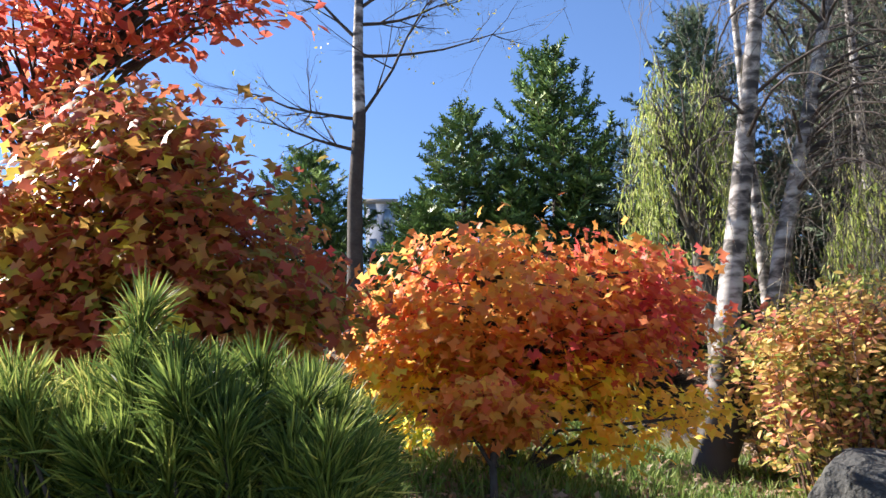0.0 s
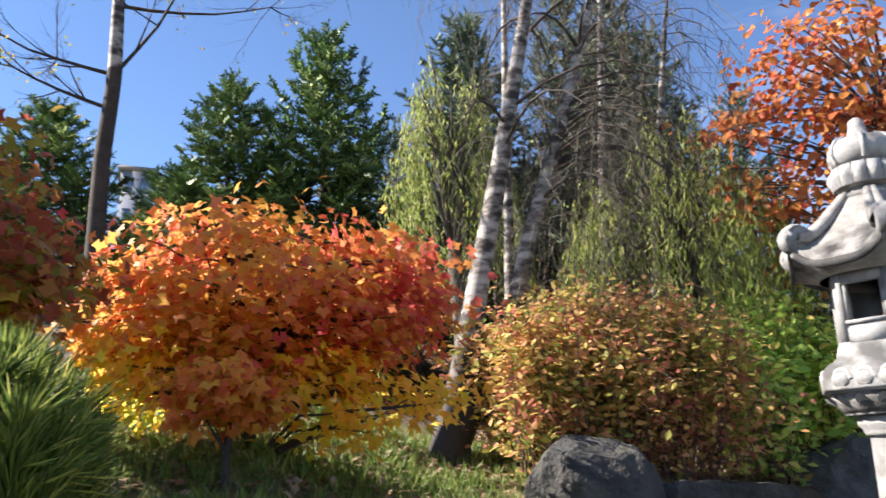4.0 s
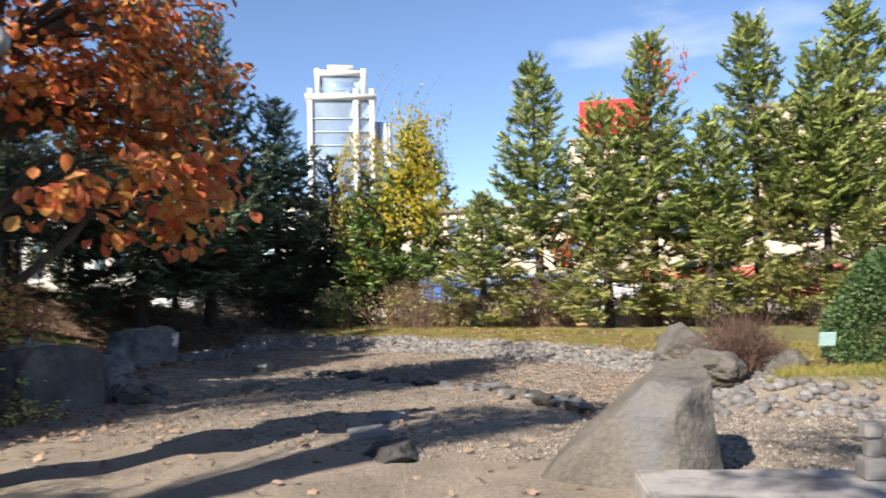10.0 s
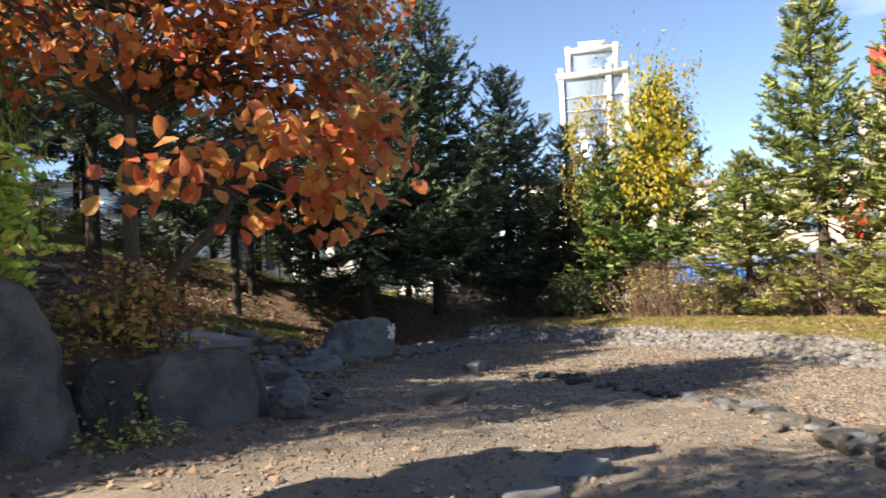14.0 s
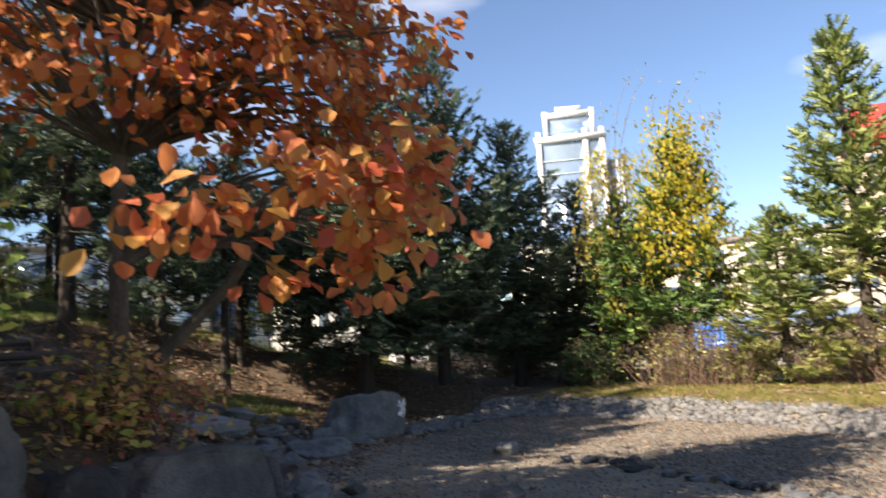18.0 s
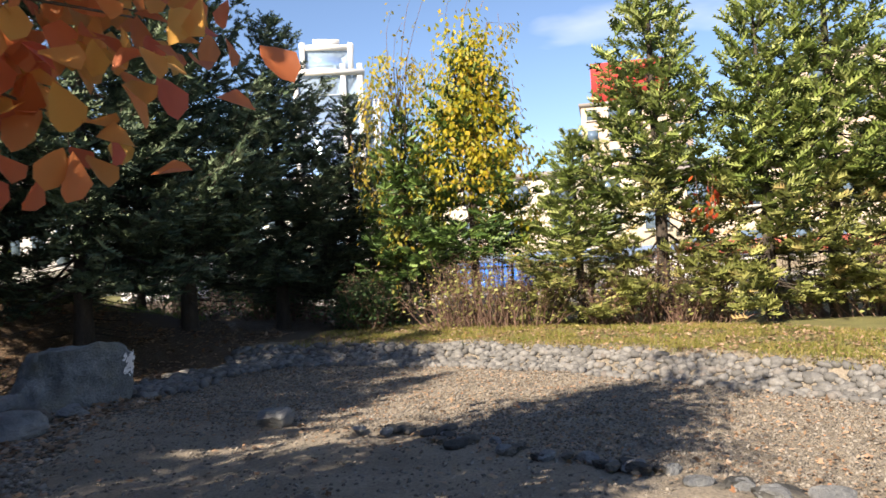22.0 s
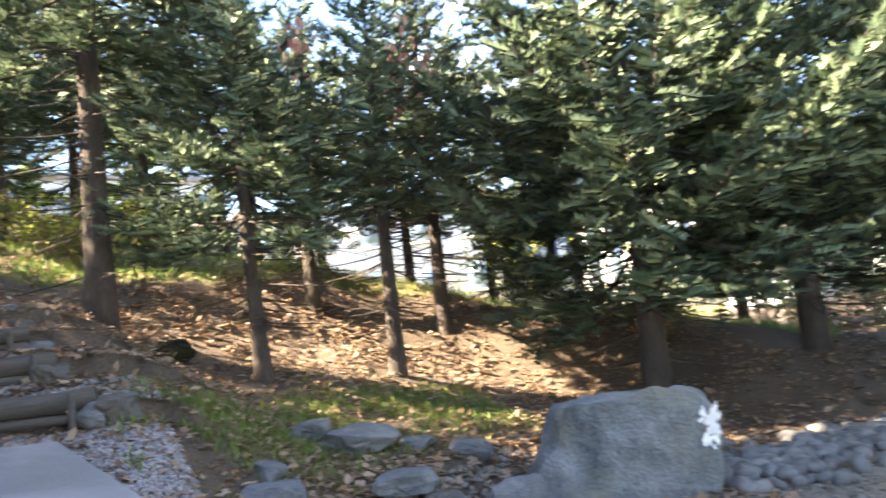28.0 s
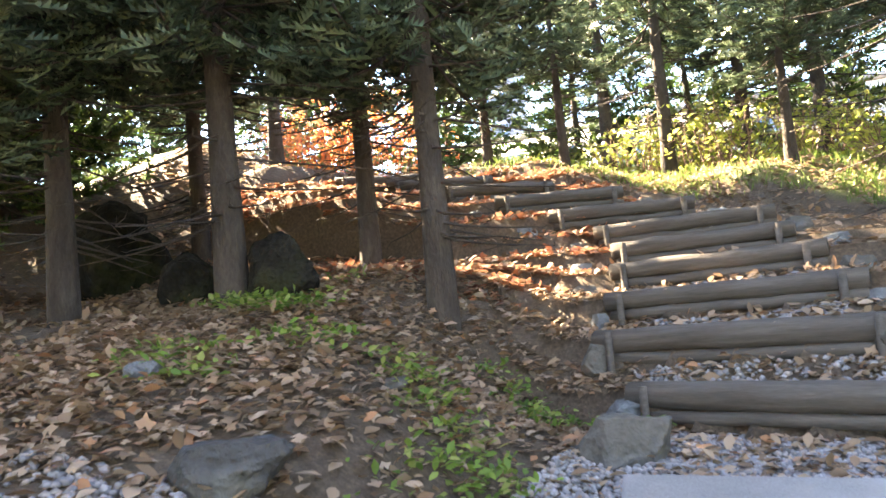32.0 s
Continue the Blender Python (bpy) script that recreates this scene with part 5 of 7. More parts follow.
# pale yellow-green tree by the street corner
leafy_tree("street_tree", "tall pale yellow-green tree beside the fence", "tree", at_ground(30.5, -8.5),
    [(0, 0, -0.2), (0.1, 0, 2.5), (0.0, 0.1, 5.0), (0.15, 0, 7.5), (0.2, 0, 10.0)], [0.18, 0.15, 0.12, 0.08, 0.02],
    [((30.5, -8.5, 6.2), (1.7, 1.6, 2.0)), ((30.7, -8.3, 8.8), (1.2, 1.1, 1.6)), ((30.3, -9.0, 4.2), (1.3, 1.2, 1.2))],
    150, 22, OVAL, 0.16, leaf_street, bark_dark, 0.5, 0.24, seed=33)
# scarlet boughs that reach in from a tree behind
leafy_tree("scarlet_tree", "tree with scarlet oval leaves reaching over the maple", "tree", at_ground(-5.9, 8.2),
    [(0, 0, -0.2), (0.1, -0.1, 1.2), (0.3, -0.3, 2.6), (0.9, -0.8, 3.6), (1.5, -1.2, 4.4)], [0.12, 0.1, 0.085, 0.05, 0.02],
    # the last two blobs hang above the view, added to shade the pond
    [((-4.2, 6.6, 6.75), (1.5, 0.9, 0.75)), ((-5.1, 6.3, 5.9), (1.0, 0.9, 0.8)), ((-3.1, 7.1, 7.1), (0.9, 0.7, 0.35)), ((-1.8, 6.2, 9.3), (1.3, 1.2, 0.6)), ((0.4, 5.4, 8.7), (1.1, 1.0, 0.5))],
    160, 18, OVAL, 0.2, leaf_red, bark_dark, 0.4, 0.2, seed=10)


# ---------------------------------------------------------------- birches, willow, bare tree
def birch(x, y):
    z = height(x, y)
    t = thing("birch_tree", "twin-trunked birch with peeling white bark and drooping bare twigs", "birch tree", (x, y, z))
    one = [(-0.04, 0, -0.2), (0.05, 0, 0.4), (0.22, 0, 1.15), (0.5, -0.02, 2.5), (0.68, -0.05, 3.3), (0.98, -0.1, 4.8), (1.32, -0.2, 6.6), (1.75, -0.3, 9.2)]
    two = [(0.1, -0.05, 0.2), (0.26, -0.1, 0.55), (0.52, -0.14, 1.12), (0.86, -0.18, 1.75), (1.15, -0.22, 2.9), (1.5, -0.28, 4.0), (1.86, -0.35, 5.2), (2.32, -0.4, 6.8), (2.75, -0.5, 8.8)]
    part("trunk", Soup().add(*tube(one, [0.34, 0.23, 0.175, 0.15, 0.14, 0.12, 0.09, 0.05], 14)), bark_birch, t, smooth=True)
    part("second_trunk", Soup().add(*tube(two, [0.17, 0.16, 0.14, 0.13, 0.115, 0.1, 0.085, 0.07, 0.04], 12)), bark_birch, t, smooth=True)
    g = np.random.default_rng(23)
    limbs, twigs, leaves = Soup(), Soup(), Soup()
    for k in range(42):
        near = k >= 28
        src = np.array((one, two)[1 if near else k % 2])
        zz = g.uniform(3.2, 5.2) if near else g.uniform(3.2, 8.6)
        o = np.array([np.interp(zz, src[:, 2], src[:, 0]), np.interp(zz, src[:, 2], src[:, 1]), zz])
        a = g.uniform(-1.15, -0.1) if near else g.uniform(-2.6, 1.9)
        L = g.uniform(0.7, 1.9) if near else g.uniform(1.0, 2.9)
        u = np.linspace(0, 1, 6)
        p = o + np.c_[np.cos(a) * u * L, np.sin(a) * u * L, 0.55 * np.sin(u * 2.2) * L * 0.5 - 0.35 * u ** 2 * L]
        limbs.add(*tube(p, 0.03 * (1 - 0.8 * u), 5))
        for j in range(6):
            s = p[g.integers(1, 6)] + g.normal(0, 0.08, 3)
            D = g.uniform(1.6, 3.8) if near else g.uniform(0.8, 3.6)
            m = 6
            w = np.linspace(0, 1, m)
            out = g.normal(0, 0.28, 2)
            bend = g.normal(0, 0.34, (m, 2)).cumsum(0) * 0.7
            q = s + np.c_[out[0] * np.sqrt(w) + bend[:, 0], out[1] * np.sqrt(w) + bend[:, 1], 0.1 * np.sin(w * 3) - D * w ** 1.3]
            if q[-1, 2] < 0.1:
                q[:, 2] += 0.1 - q[-1, 2]
            twigs.add(*tube(q, 0.006 * (1 - 0.7 * w), 3))
            for e in range(7):
                b = q[g.integers(1, m)]
                c = b + np.array([*g.normal(0, 0.24, 2), -g.uniform(-0.08, 0.42)])
                twigs.add(*tube(np.array([b, (b + c) / 2 + g.normal(0, 0.03, 3), c]), [0.0036, 0.003, 0.0016], 3))
            if g.uniform() < 0.12:
                n = 6
                leaves.add(*spread(*OVAL, q[g.integers(1, m, n)] + g.normal(0, 0.05, (n, 3)), g.normal(0, 1, (n, 3)) - [0, 0, 0.6], units(n), np.full(n, 0.05)))
    tagged(part("limb_work", limbs, bark_dark, t), kind="stuff")
    tagged(part("hanging_twig_work", twigs, twig_grey, t), kind="stuff")
    part("last_leaves", leaves, leaf_willow, t)
    return t


birch(2.45, 9.45)
# slimmer birch stems behind
for k, (x, y, h, lean) in enumerate([(5.2, 10.4, 9.5, 0.5), (6.1, 10.7, 9.0, 1.1), (4.0, 11.3, 10.0, 0.2)]):
    t = thing("birch_tree", "slim pale birch stem behind the twin birch", "birch tree", at_ground(x, y), "slim birches")
    pts = [(lean * (i / 6) ** 1.4, -0.1 * i / 6, -0.2 + h * i / 6) for i in range(7)]
    part("trunk", Soup().add(*tube(pts, [0.11, 0.1, 0.088, 0.075, 0.06, 0.045, 0.02], 10)), bark_birch, t, smooth=True)
    g = np.random.default_rng(60 + k)
    tw = Soup()
    for j in range(42):
        i = g.uniform(0.3, 1)
        s = np.array([lean * i ** 1.4, -0.1 * i, h * i])
        a, L = g.uniform(0, 6.28), g.uniform(0.4, 1.9)
        w = np.linspace(0, 1, 5)
        q = s + np.c_[np.cos(a) * w * L, np.sin(a) * w * L, 0.7 * w * L - g.uniform(0.8, 1.8) * w ** 2 * L]
        tw.add(*tube(q, 0.014 * (1 - 0.8 * w) + 0.002, 3))
        for e in range(7):
            b = q[g.integers(1, 5)]
            D = g.uniform(0.4, 1.9)
            c = np.array([b, b + [*g.normal(0, 0.12, 2), -D * 0.4], b + [*g.normal(0, 0.18, 2), -D]])
            tw.add(*tube(c, [0.006, 0.004, 0.002], 3))
    tagged(part("twig_work", tw, twig_grey, t), kind="stuff")


def willow(x, y, h, seed, strands, wide):
    t = thing("weeping_willow", "weeping willow with curtains of narrow yellow-green leaves", "willow tree", at_ground(x, y), "willows")
    g = np.random.default_rng(seed)
    part("trunk", Soup().add(*tube([(0, 0, -0.2), (0.1, 0, 1.5), (0, 0.1, 3), (0.1, 0, h * 0.8)], [0.2, 0.17, 0.14, 0.08], 10)), bark_mag, t, smooth=True)
    rods, leaves = Soup(), Soup()
    for _ in range(strands):
        a, rr = g.uniform(0, 6.28), wide * math.sqrt(g.uniform(0.05, 1))
        top = h * (1.05 - 0.4 * (rr / wide) ** 2) + g.normal(0, 0.3)
        D = min(g.uniform(1.4, 4.2), top - 0.6)
        w = np.linspace(0, 1, 6)
        s = np.array([rr * math.cos(a), rr * math.sin(a), top])
        q = s + np.c_[0.25 * np.sin(w * 2 + a), 0.2 * np.cos(w * 3 + a), -D * w]
        rods.add(*tube(q, 0.006 * (1 - 0.5 * w), 3))
        if g.uniform() < 0.25:
            o = np.array([0.1 * g.normal(), 0.1 * g.normal(), h * g.uniform(0.45, 0.8)])
            rods.add(*tube(np.array([o, (o + s) / 2 + [0, 0, 0.5], s]), [0.05, 0.03, 0.008], 5))
        n = int(22 * D)
        ww = g.uniform(0, 1, n)
        pt = np.c_[[np.interp(ww, w, q[:, i]) for i in range(3)]].T + g.normal(0, 0.05, (n, 3))
        leaves.add(*spread(*SLIM, pt, np.c_[g.normal(0, 0.35, (n, 2)), -np.ones(n)], units(n), g.uniform(0.12, 0.22, n)))
    tagged(part("hanging_rod_work", rods, bark_mag, t), kind="stuff")
    part("curtain_of_leaves", leaves, leaf_willow, t)


willow(6.9, 10.6, 5.3, 31, 200, 2.1)
willow(3.5, 12.6, 6.6, 32, 90, 1.25)


def bare_tree(x, y):
    t = thing("bare_tree", "slender bare tree with forked grey trunk and few leaves", "tree", at_ground(x, y))
    g = np.random.default_rng(41)
    part("trunk", Soup().add(*tube([(0, 0, -0.2), (0.02, 0, 1.5), (0.0, 0, 3.0), (0.05, 0, 4.0), (0.06, 0, 4.42)], [0.16, 0.13, 0.118, 0.11, 0.108], 12)), bark_dark, t, smooth=True)
    part("upper_trunk", Soup().add(*tube([(0.06, 0, 4.38), (0.02, 0, 5.6), (0.04, 0, 7.0), (0.1, 0, 8.6), (0.15, 0, 10.5)], [0.105, 0.09, 0.07, 0.05, 0.02], 12)), bark_birch, t, "pale grey upper stem", smooth=True)
    tw, lv = Soup(), Soup()

    def grow(o, d, L, r, depth):
        u = np.linspace(0, 1, 6)
        wob = g.normal(0, 0.05, (6, 3)).cumsum(0) * L * 0.5
        p = o + d * (u * L)[:, None] + wob * u[:, None] + np.array([0, 0, 1]) * (0.18 * L * u ** 2)[:, None]
        tw.add(*tube(p, r * (1 - 0.75 * u), 5 if depth < 2 else 3))
        if depth < 3:
            for _ in range((8, 6, 4)[depth]):
                i = g.integers(1, 6)
                nd = d + g.normal(0, 0.6, 3) * [1, 1, 0.8]
                grow(p[i], nd / np.linalg.norm(nd), L * g.uniform(0.35, 0.6), r * 0.5 * (1 - 0.1 * i), depth + 1)
        elif g.uniform() < 0.1:
            n = 3
            lv.add(*spread(*OVAL, p[-1] + g.normal(0, 0.05, (n, 3)), g.normal(0, 1, (n, 3)) - [0, 0, 1], units(n), np.full(n, 0.07)))

    for zz, a, el, L in [(4.3, 0.05, 0.95, 2.6), (4.35, 3.0, 0.2, 2.0), (5.5, 0.3, 0.1, 2.2), (5.8, 3.3, 0.8, 2.1), (6.4, -0.1, 0.5, 2.6), (7.0, 2.7, 0.5, 2.0), (7.4, 0.5, 0.3, 2.2), (3.8, 3.2, 0.25, 1.5), (6.1, 0.0, -0.05, 1.8), (8.0, 3.4, 0.6, 1.6), (8.3, -0.3, 0.6, 1.8)]:
        grow(np.array([0.03, 0, zz]), np.array([math.cos(a) * math.cos(el), math.sin(a) * math.cos(el), math.sin(el)]), L, 0.034, 0)
    tagged(part("twig_work", tw, bark_dark, t), kind="stuff")
    part("last_leaves", lv, leaf_yellow, t)


bare_tree(-2.25, 10.85)


# ---------------------------------------------------------------- shrubs
def shrub(name, label, x0, x1, y0, y1, z0, h, stems, leaves_n, mat, size, seed, leaf=OVAL, twig=twig_brown, group="", dome=0.5):
    """A wide shrub: many stems fan up from the ground, leaves gather towards the outside."""
    g = np.random.default_rng(seed)
    cx, cy = (x0 + x1) / 2, (y0 + y1) / 2
    t = thing(name, label, "shrub", (cx, cy, z0), group)
    rods, lv = Soup(), Soup()
    for _ in range(stems):
        b = np.array([g.uniform(x0, x1) * 0.8 + cx * 0.2 - cx, g.uniform(y0, y1) * 0.8 + cy * 0.2 - cy, -0.1])
        top = b * 1.2 + [g.normal(0, 0.3), g.normal(0, 0.3), 0]
        k = 1 - dome * ((top[0] / ((x1 - x0) / 2)) ** 2 + (top[1] / ((y1 - y0) / 2)) ** 2) / 2
        top[2] = h * max(0.25, k) * g.uniform(0.75, 1.02)
        u = np.linspace(0, 1, 5)
        p = b + (top - b) * u[:, None] + g.normal(0, 0.04, (5, 3)) * u[:, None]
        rods.add(*tube(p, 0.011 * (1 - 0.7 * u) + 0.002, 4))
        for e in range(5):
            s = p[g.integers(1, 5)]
            q = s + g.normal(0, 0.22, 3) + [0, 0, 0.15]
            rods.add(*tube(np.array([s, (s + q) / 2 + g.normal(0, 0.03, 3), q]), [0.006, 0.004, 0.002], 3))
        n = int(leaves_n / stems)
        if n:
            uu = g.beta(2.2, 1.0, n)
            pt = np.c_[[np.interp(uu, u, p[:, i]) for i in range(3)]].T + g.normal(0, 0.16, (n, 3))
            lv.add(*spread(*leaf, pt, np.c_[g.normal(0, 1, (n, 2)), g.normal(-0.2, 0.4, n)], np.array([0, -0.6, 0.8]) + g.normal(0, 0.4, (n, 3)), g.uniform(0.6, 1.2, n) * size))
    tagged(part("stem_work", rods, twig, t), kind="stuff")
    if lv.v:
        part("leaves", lv, mat, t)
    return t


shrub("shrub", "wide shrub of yellow, rust and green leaves behind the boulders", 2.75, 6.0, 8.0, 9.8, height(4.6, 9.0), 2.5, 220, 26000, leaf_hedge, 0.115, 51, dome=0.35)
shrub("shrub", "lime-green shrub with large leaves beside the boulder", 6.3, 8.3, 8.6, 10.0, height(7.4, 9.2), 2.6, 110, 7200, leaf_lime, 0.18, 52, dome=0.35)
shrub("shrub", "small yellowing shrub under the orange tree", 8.9, 10.6, 8.6, 9.5, height(9.7, 9.1), 0.9, 60, 1300, leaf_hedge, 0.12, 53)
shrub("shrub", "little green plant at the boulder's foot", 8.68, 8.98, 7.4, 7.7, height(8.85, 7.55), 0.6, 18, 260, leaf_lime, 0.09, 54)
shrub("shrub", "dry brown leafless shrub behind the rocks", 15.9, 18.4, -2.0, -0.9, height(17.2, -1.6), 0.72, 320, 0, leaf_lime, 0.05, 55, twig=twig_dry)
shrub("shrub", "dark low conifer shrub at the corner of the pond", 27.0, 29.5, 11.3, 13.0, height(28.2, 12.2), 1.5, 120, 5000, leaf_bush, 0.12, 56)
for k, (x0, x1, y0, y1) in enumerate(((30.0, 32.5, 14.5, 18.0), (29.5, 33.0, 19.0, 22.0), (27.0, 30.0, 22.5, 25.0), (29.2, 30.4, 11.2, 14.2), (31.5, 33.5, 16.0, 20.0))):
    shrub("shrub", "thin dark undergrowth beneath the dark firs", x0, x1, y0, y1, height((x0 + x1) / 2, (y0 + y1) / 2), 1.75, 130, 3200, leaf_bush, 0.13, 63 + k, group="undergrowth below the firs")
shrub("shrub", "thin brown undergrowth in front of the fence", 26.6, 28.4, 6.5, 10.5, height(27.5, 8.5), 1.9, 250, 2200, needle_khaki, 0.11, 57)
shrub("shrub", "thin brown undergrowth along the fence", 26.9, 28.2, 2.5, 6.5, height(27.5, 4.5), 1.8, 280, 2200, needle_khaki, 0.11, 58)
shrub("shrub", "thin dry undergrowth along the fence", 27.4, 28.8, -6.0, 2.5, height(28, -2), 1.5, 320, 2200, needle_khaki, 0.11, 59)


def clipped_bush(x, y, r, h):
    t = thing("clipped_bush", "dense rounded dark green clipped bush on the lawn", "bush", at_ground(x, y))
    g = np.random.default_rng(71)
    n = 32000
    d = units(n)
    d[:, 2] = np.abs(d[:, 2]) * 1.0
    lump = np.array([noise.noise(Vector(v) * 2.6) * 0.14 + noise.noise(Vector(v) * 7) * 0.05 for v in d])
    p = d * [r, r, h] * (1 + lump[:, None]) * (1 - 0.14 * g.uniform(0, 1, n)[:, None] ** 2)
    p[:, 2] += 0.05
    part("leaves", Soup().add(*spread(*OVAL, p, d + g.normal(0, 0.9, (n, 3)), units(n), g.uniform(0.05, 0.085, n))), leaf_bush, t)
    core = Soup()
    for _ in range(60):
        e = units(1)[0]
        e[2] = abs(e[2])
        core.add(*tube(np.array([[0, 0, -0.1], e * [r, r, h] * 0.5, e * [r, r, h] * 0.8]), [0.03, 0.015, 0.005], 4))
    tagged(part("stem_work", core, twig_brown, t), kind="stuff")


clipped_bush(16.6, -4.45, 1.55, 1.95)


# pine in the foreground
def pine():
    t = thing("pine_shrub", "low mountain pine with long green needles in sun", "pine", at_ground(-1.1, 2.7))
    b = np.array(at_ground(-1.1, 2.7))
    g = np.random.default_rng(81)
    wood, nd, buds = Soup(), Soup(), Soup()
    tips = []
    for _ in range(210):
        x, y = g.uniform(-2.6, -0.72), g.uniform(2.15, 3.3)
        top = 2.2 - 0.1 * abs(x + 1.5) - 0.5 * max(0, x + 1.15) - 0.12 * (3.0 - y)
        tips.append((x, y, min(top, 2.3) - abs(g.normal(0, 0.2)) - g.uniform(0, 0.35) * (g.uniform() < 0.5)))
    tips += [(-1.6, 2.42, 2.34), (-0.75, 2.35, 1.72), (-0.95, 2.3, 1.6), (-1.2, 2.25, 1.7)]
    for k, tip in enumerate(tips):
        p = np.array(tip) - b
        o = np.array([p[0] * 0.45, p[1] * 0.45 + 0.1, 0.0])
        wood.add(*tube(np.array([o, o * 0.5 + p * 0.5 + [0, 0, -0.12], p]), [0.012, 0.01, 0.007], 5))
        ax = p - (o * 0.5 + p * 0.5 + [0, 0, -0.12])
        ax = ax / np.linalg.norm(ax) + g.normal(0, 0.2, 3)
        n = 290
        s = p - ax * g.uniform(0, 0.2, n)[:, None]
        nd.add(*spread([(-0.0055, 0, 0), (0.0055, 0, 0), (0.0045, 0.6, 0.04), (0, 1, 0.0)], [(0, 1, 2), (0, 2, 3)], s, ax * g.uniform(0.35, 1.1, n)[:, None] + units(n) * 0.62, units(n), g.uniform(0.13, 0.23, n)))
        if k % 9 == 0:
            v, f = tube(np.array([p - ax * 0.09, p - ax * 0.06, p - ax * 0.03]), [0.012, 0.022, 0.01], 6)
            buds.add(v, f)
    tagged(part("branch_work", wood, bark_dark, t), kind="stuff")
    part("needles", nd, needle_pine, t)
    part("buds", buds, plain("rust_pine_buds", (0.4, 0.13, 0.06), 0.8), t)


pine()
rock("grey stone beneath the pine", -1.75, 2.05, (0.9, 0.6, 1.15), 47, rock_grey, 20, 7, 4, name="stone")

# firs by the fence overgrown by a yellow-leaved creeper
fg = fir("fir_tree", "thin green fir overgrown by a creeper with bright yellow leaves", 37, 7.4, 1.7, 2.3, needle_mid, 28.3, 9.2, ROW, size=0.42, whorl=0.36)
again(fg, 28.5, 11.2, 0.7, 0.8, 90, label="thin fir nearly hidden by a creeper with hanging pale leaves")


def creeper(label, x, y, mat, lumps, per, strands, seed, shoots):
    """Leaves in uneven hanging lumps (angle, radius, height, size) round a trunk, loose strands, and bare shoots above."""
    g = np.random.default_rng(seed)
    t = thing("creeper", label, "climbing plant", (x, y, height(x, y)), "yellow creepers")
    st, lv = Soup(), Soup()
    for a, rr, z, s in lumps:
        c = np.array([rr * math.cos(a), rr * math.sin(a), z])
        st.add(*tube(np.array([[0.05, 0, z * 0.6], [c[0] * 0.5, c[1] * 0.5, z + 0.1], c]), [0.02, 0.014, 0.006], 4))
        for _ in range(4):
            e = c + g.normal(0, 0.3 * s, 3) * [1, 1, 0.8]
            n = int(per * s / 4)
            p = e + g.normal(0, 0.2 * s, (n, 3)) * [1, 1, 1.5] - np.c_[np.zeros((n, 2)), g.exponential(0.15, n)]
            lv.add(*spread(*OVAL, p, np.c_[g.normal(0, 0.5, (n, 2)) + [math.cos(a) * 0.4, math.sin(a) * 0.4], -np.ones(n)], np.c_[np.full(n, math.cos(a)), np.full(n, math.sin(a)), np.full(n, 0.5)] + g.normal(0, 0.35, (n, 3)), g.uniform(0.1, 0.19, n)))
    for _ in range(strands):
        a, rr, z, s = lumps[g.integers(len(lumps))]
        w = np.linspace(0, 1, 5)
        q = np.array([rr * math.cos(a), rr * math.sin(a), z]) + g.normal(0, 0.35, 3) + np.c_[g.normal(0, 0.12) * w, g.normal(0, 0.12) * w, -w * g.uniform(0.5, 1.5)]
        st.add(*tube(q, 0.007 * (1 - 0.6 * w), 3))
        n = 14
        p = q[g.integers(1, 5, n)] + g.normal(0, 0.07, (n, 3))
        lv.add(*spread(*OVAL, p, np.c_[g.normal(0, 0.4, (n, 2)), -np.ones(n)], units(n), g.uniform(0.09, 0.16, n)))
    for dx, dy, z0, z1 in shoots:
        w = np.linspace(0, 1, 6)
        q = np.c_[dx * w + 0.08 * np.sin(7 * w), dy * w + 0.1 * np.sin(5 * w), z0 + (z1 - z0) * w]
        q[-1] += [0.1, -0.15, -0.1]
        st.add(*tube(q, 0.014 * (1 - 0.7 * w), 4))
        n = 10
        p = q[g.integers(3, 6, n)] + g.normal(0, 0.12, (n, 3))
        lv.add(*spread(*OVAL, p, g.normal(0, 1, (n, 3)) - [0, 0, 0.7], units(n), g.uniform(0.09, 0.15, n)))
    tagged(part("stem_work", st, twig_brown, t), kind="stuff")
    part("leaves", lv, mat, t)


g = np.random.default_rng(95)
lumps = [(g.uniform(1.9, 5.4), g.uniform(0.55, 1.35) * (1.15 if z < 6 else 0.6), z, g.uniform(0.7, 1.25)) for z in np.linspace(3.6, 7.5, 36) + g.normal(0, 0.25, 36)]
lumps += [(4.4, 1.5, 2.7, 0.7), (4.6, 1.75, 3.0, 0.6), (4.9, 1.3, 8.0, 0.5)]
creeper("creeper with hanging yellow leaves covering the fir", 28.3, 9.2, leaf_yellow, lumps, 120, 40, 96, [(0.4, -0.6, 6.5, 9.4), (-0.2, -0.2, 7, 9.2), (0.1, 0.7, 6, 9.0)])
lumps = [(g.uniform(1.6, 5.6), g.uniform(0.3, 1.1), z, g.uniform(0.45, 0.8)) for z in np.linspace(3.0, 7.4, 22) + g.normal(0, 0.25, 22)]
creeper("creeper with sparse yellow-green leaves on thin stems", 28.5, 11.2, leafy("pale_creeper_leaves", [(0.0, (0.165, 0.195, 0.038)), (0.5, (0.300, 0.270, 0.045)), (1.0, (0.420, 0.300, 0.038))], 0.45, 0.5), lumps, 90, 60, 97, [(0.2, 0.5, 5.5, 9.0), (-0.3, -0.5, 5.5, 9.6), (0.3, -0.9, 6, 9.9), (0.0, 0.1, 6, 8.6)])


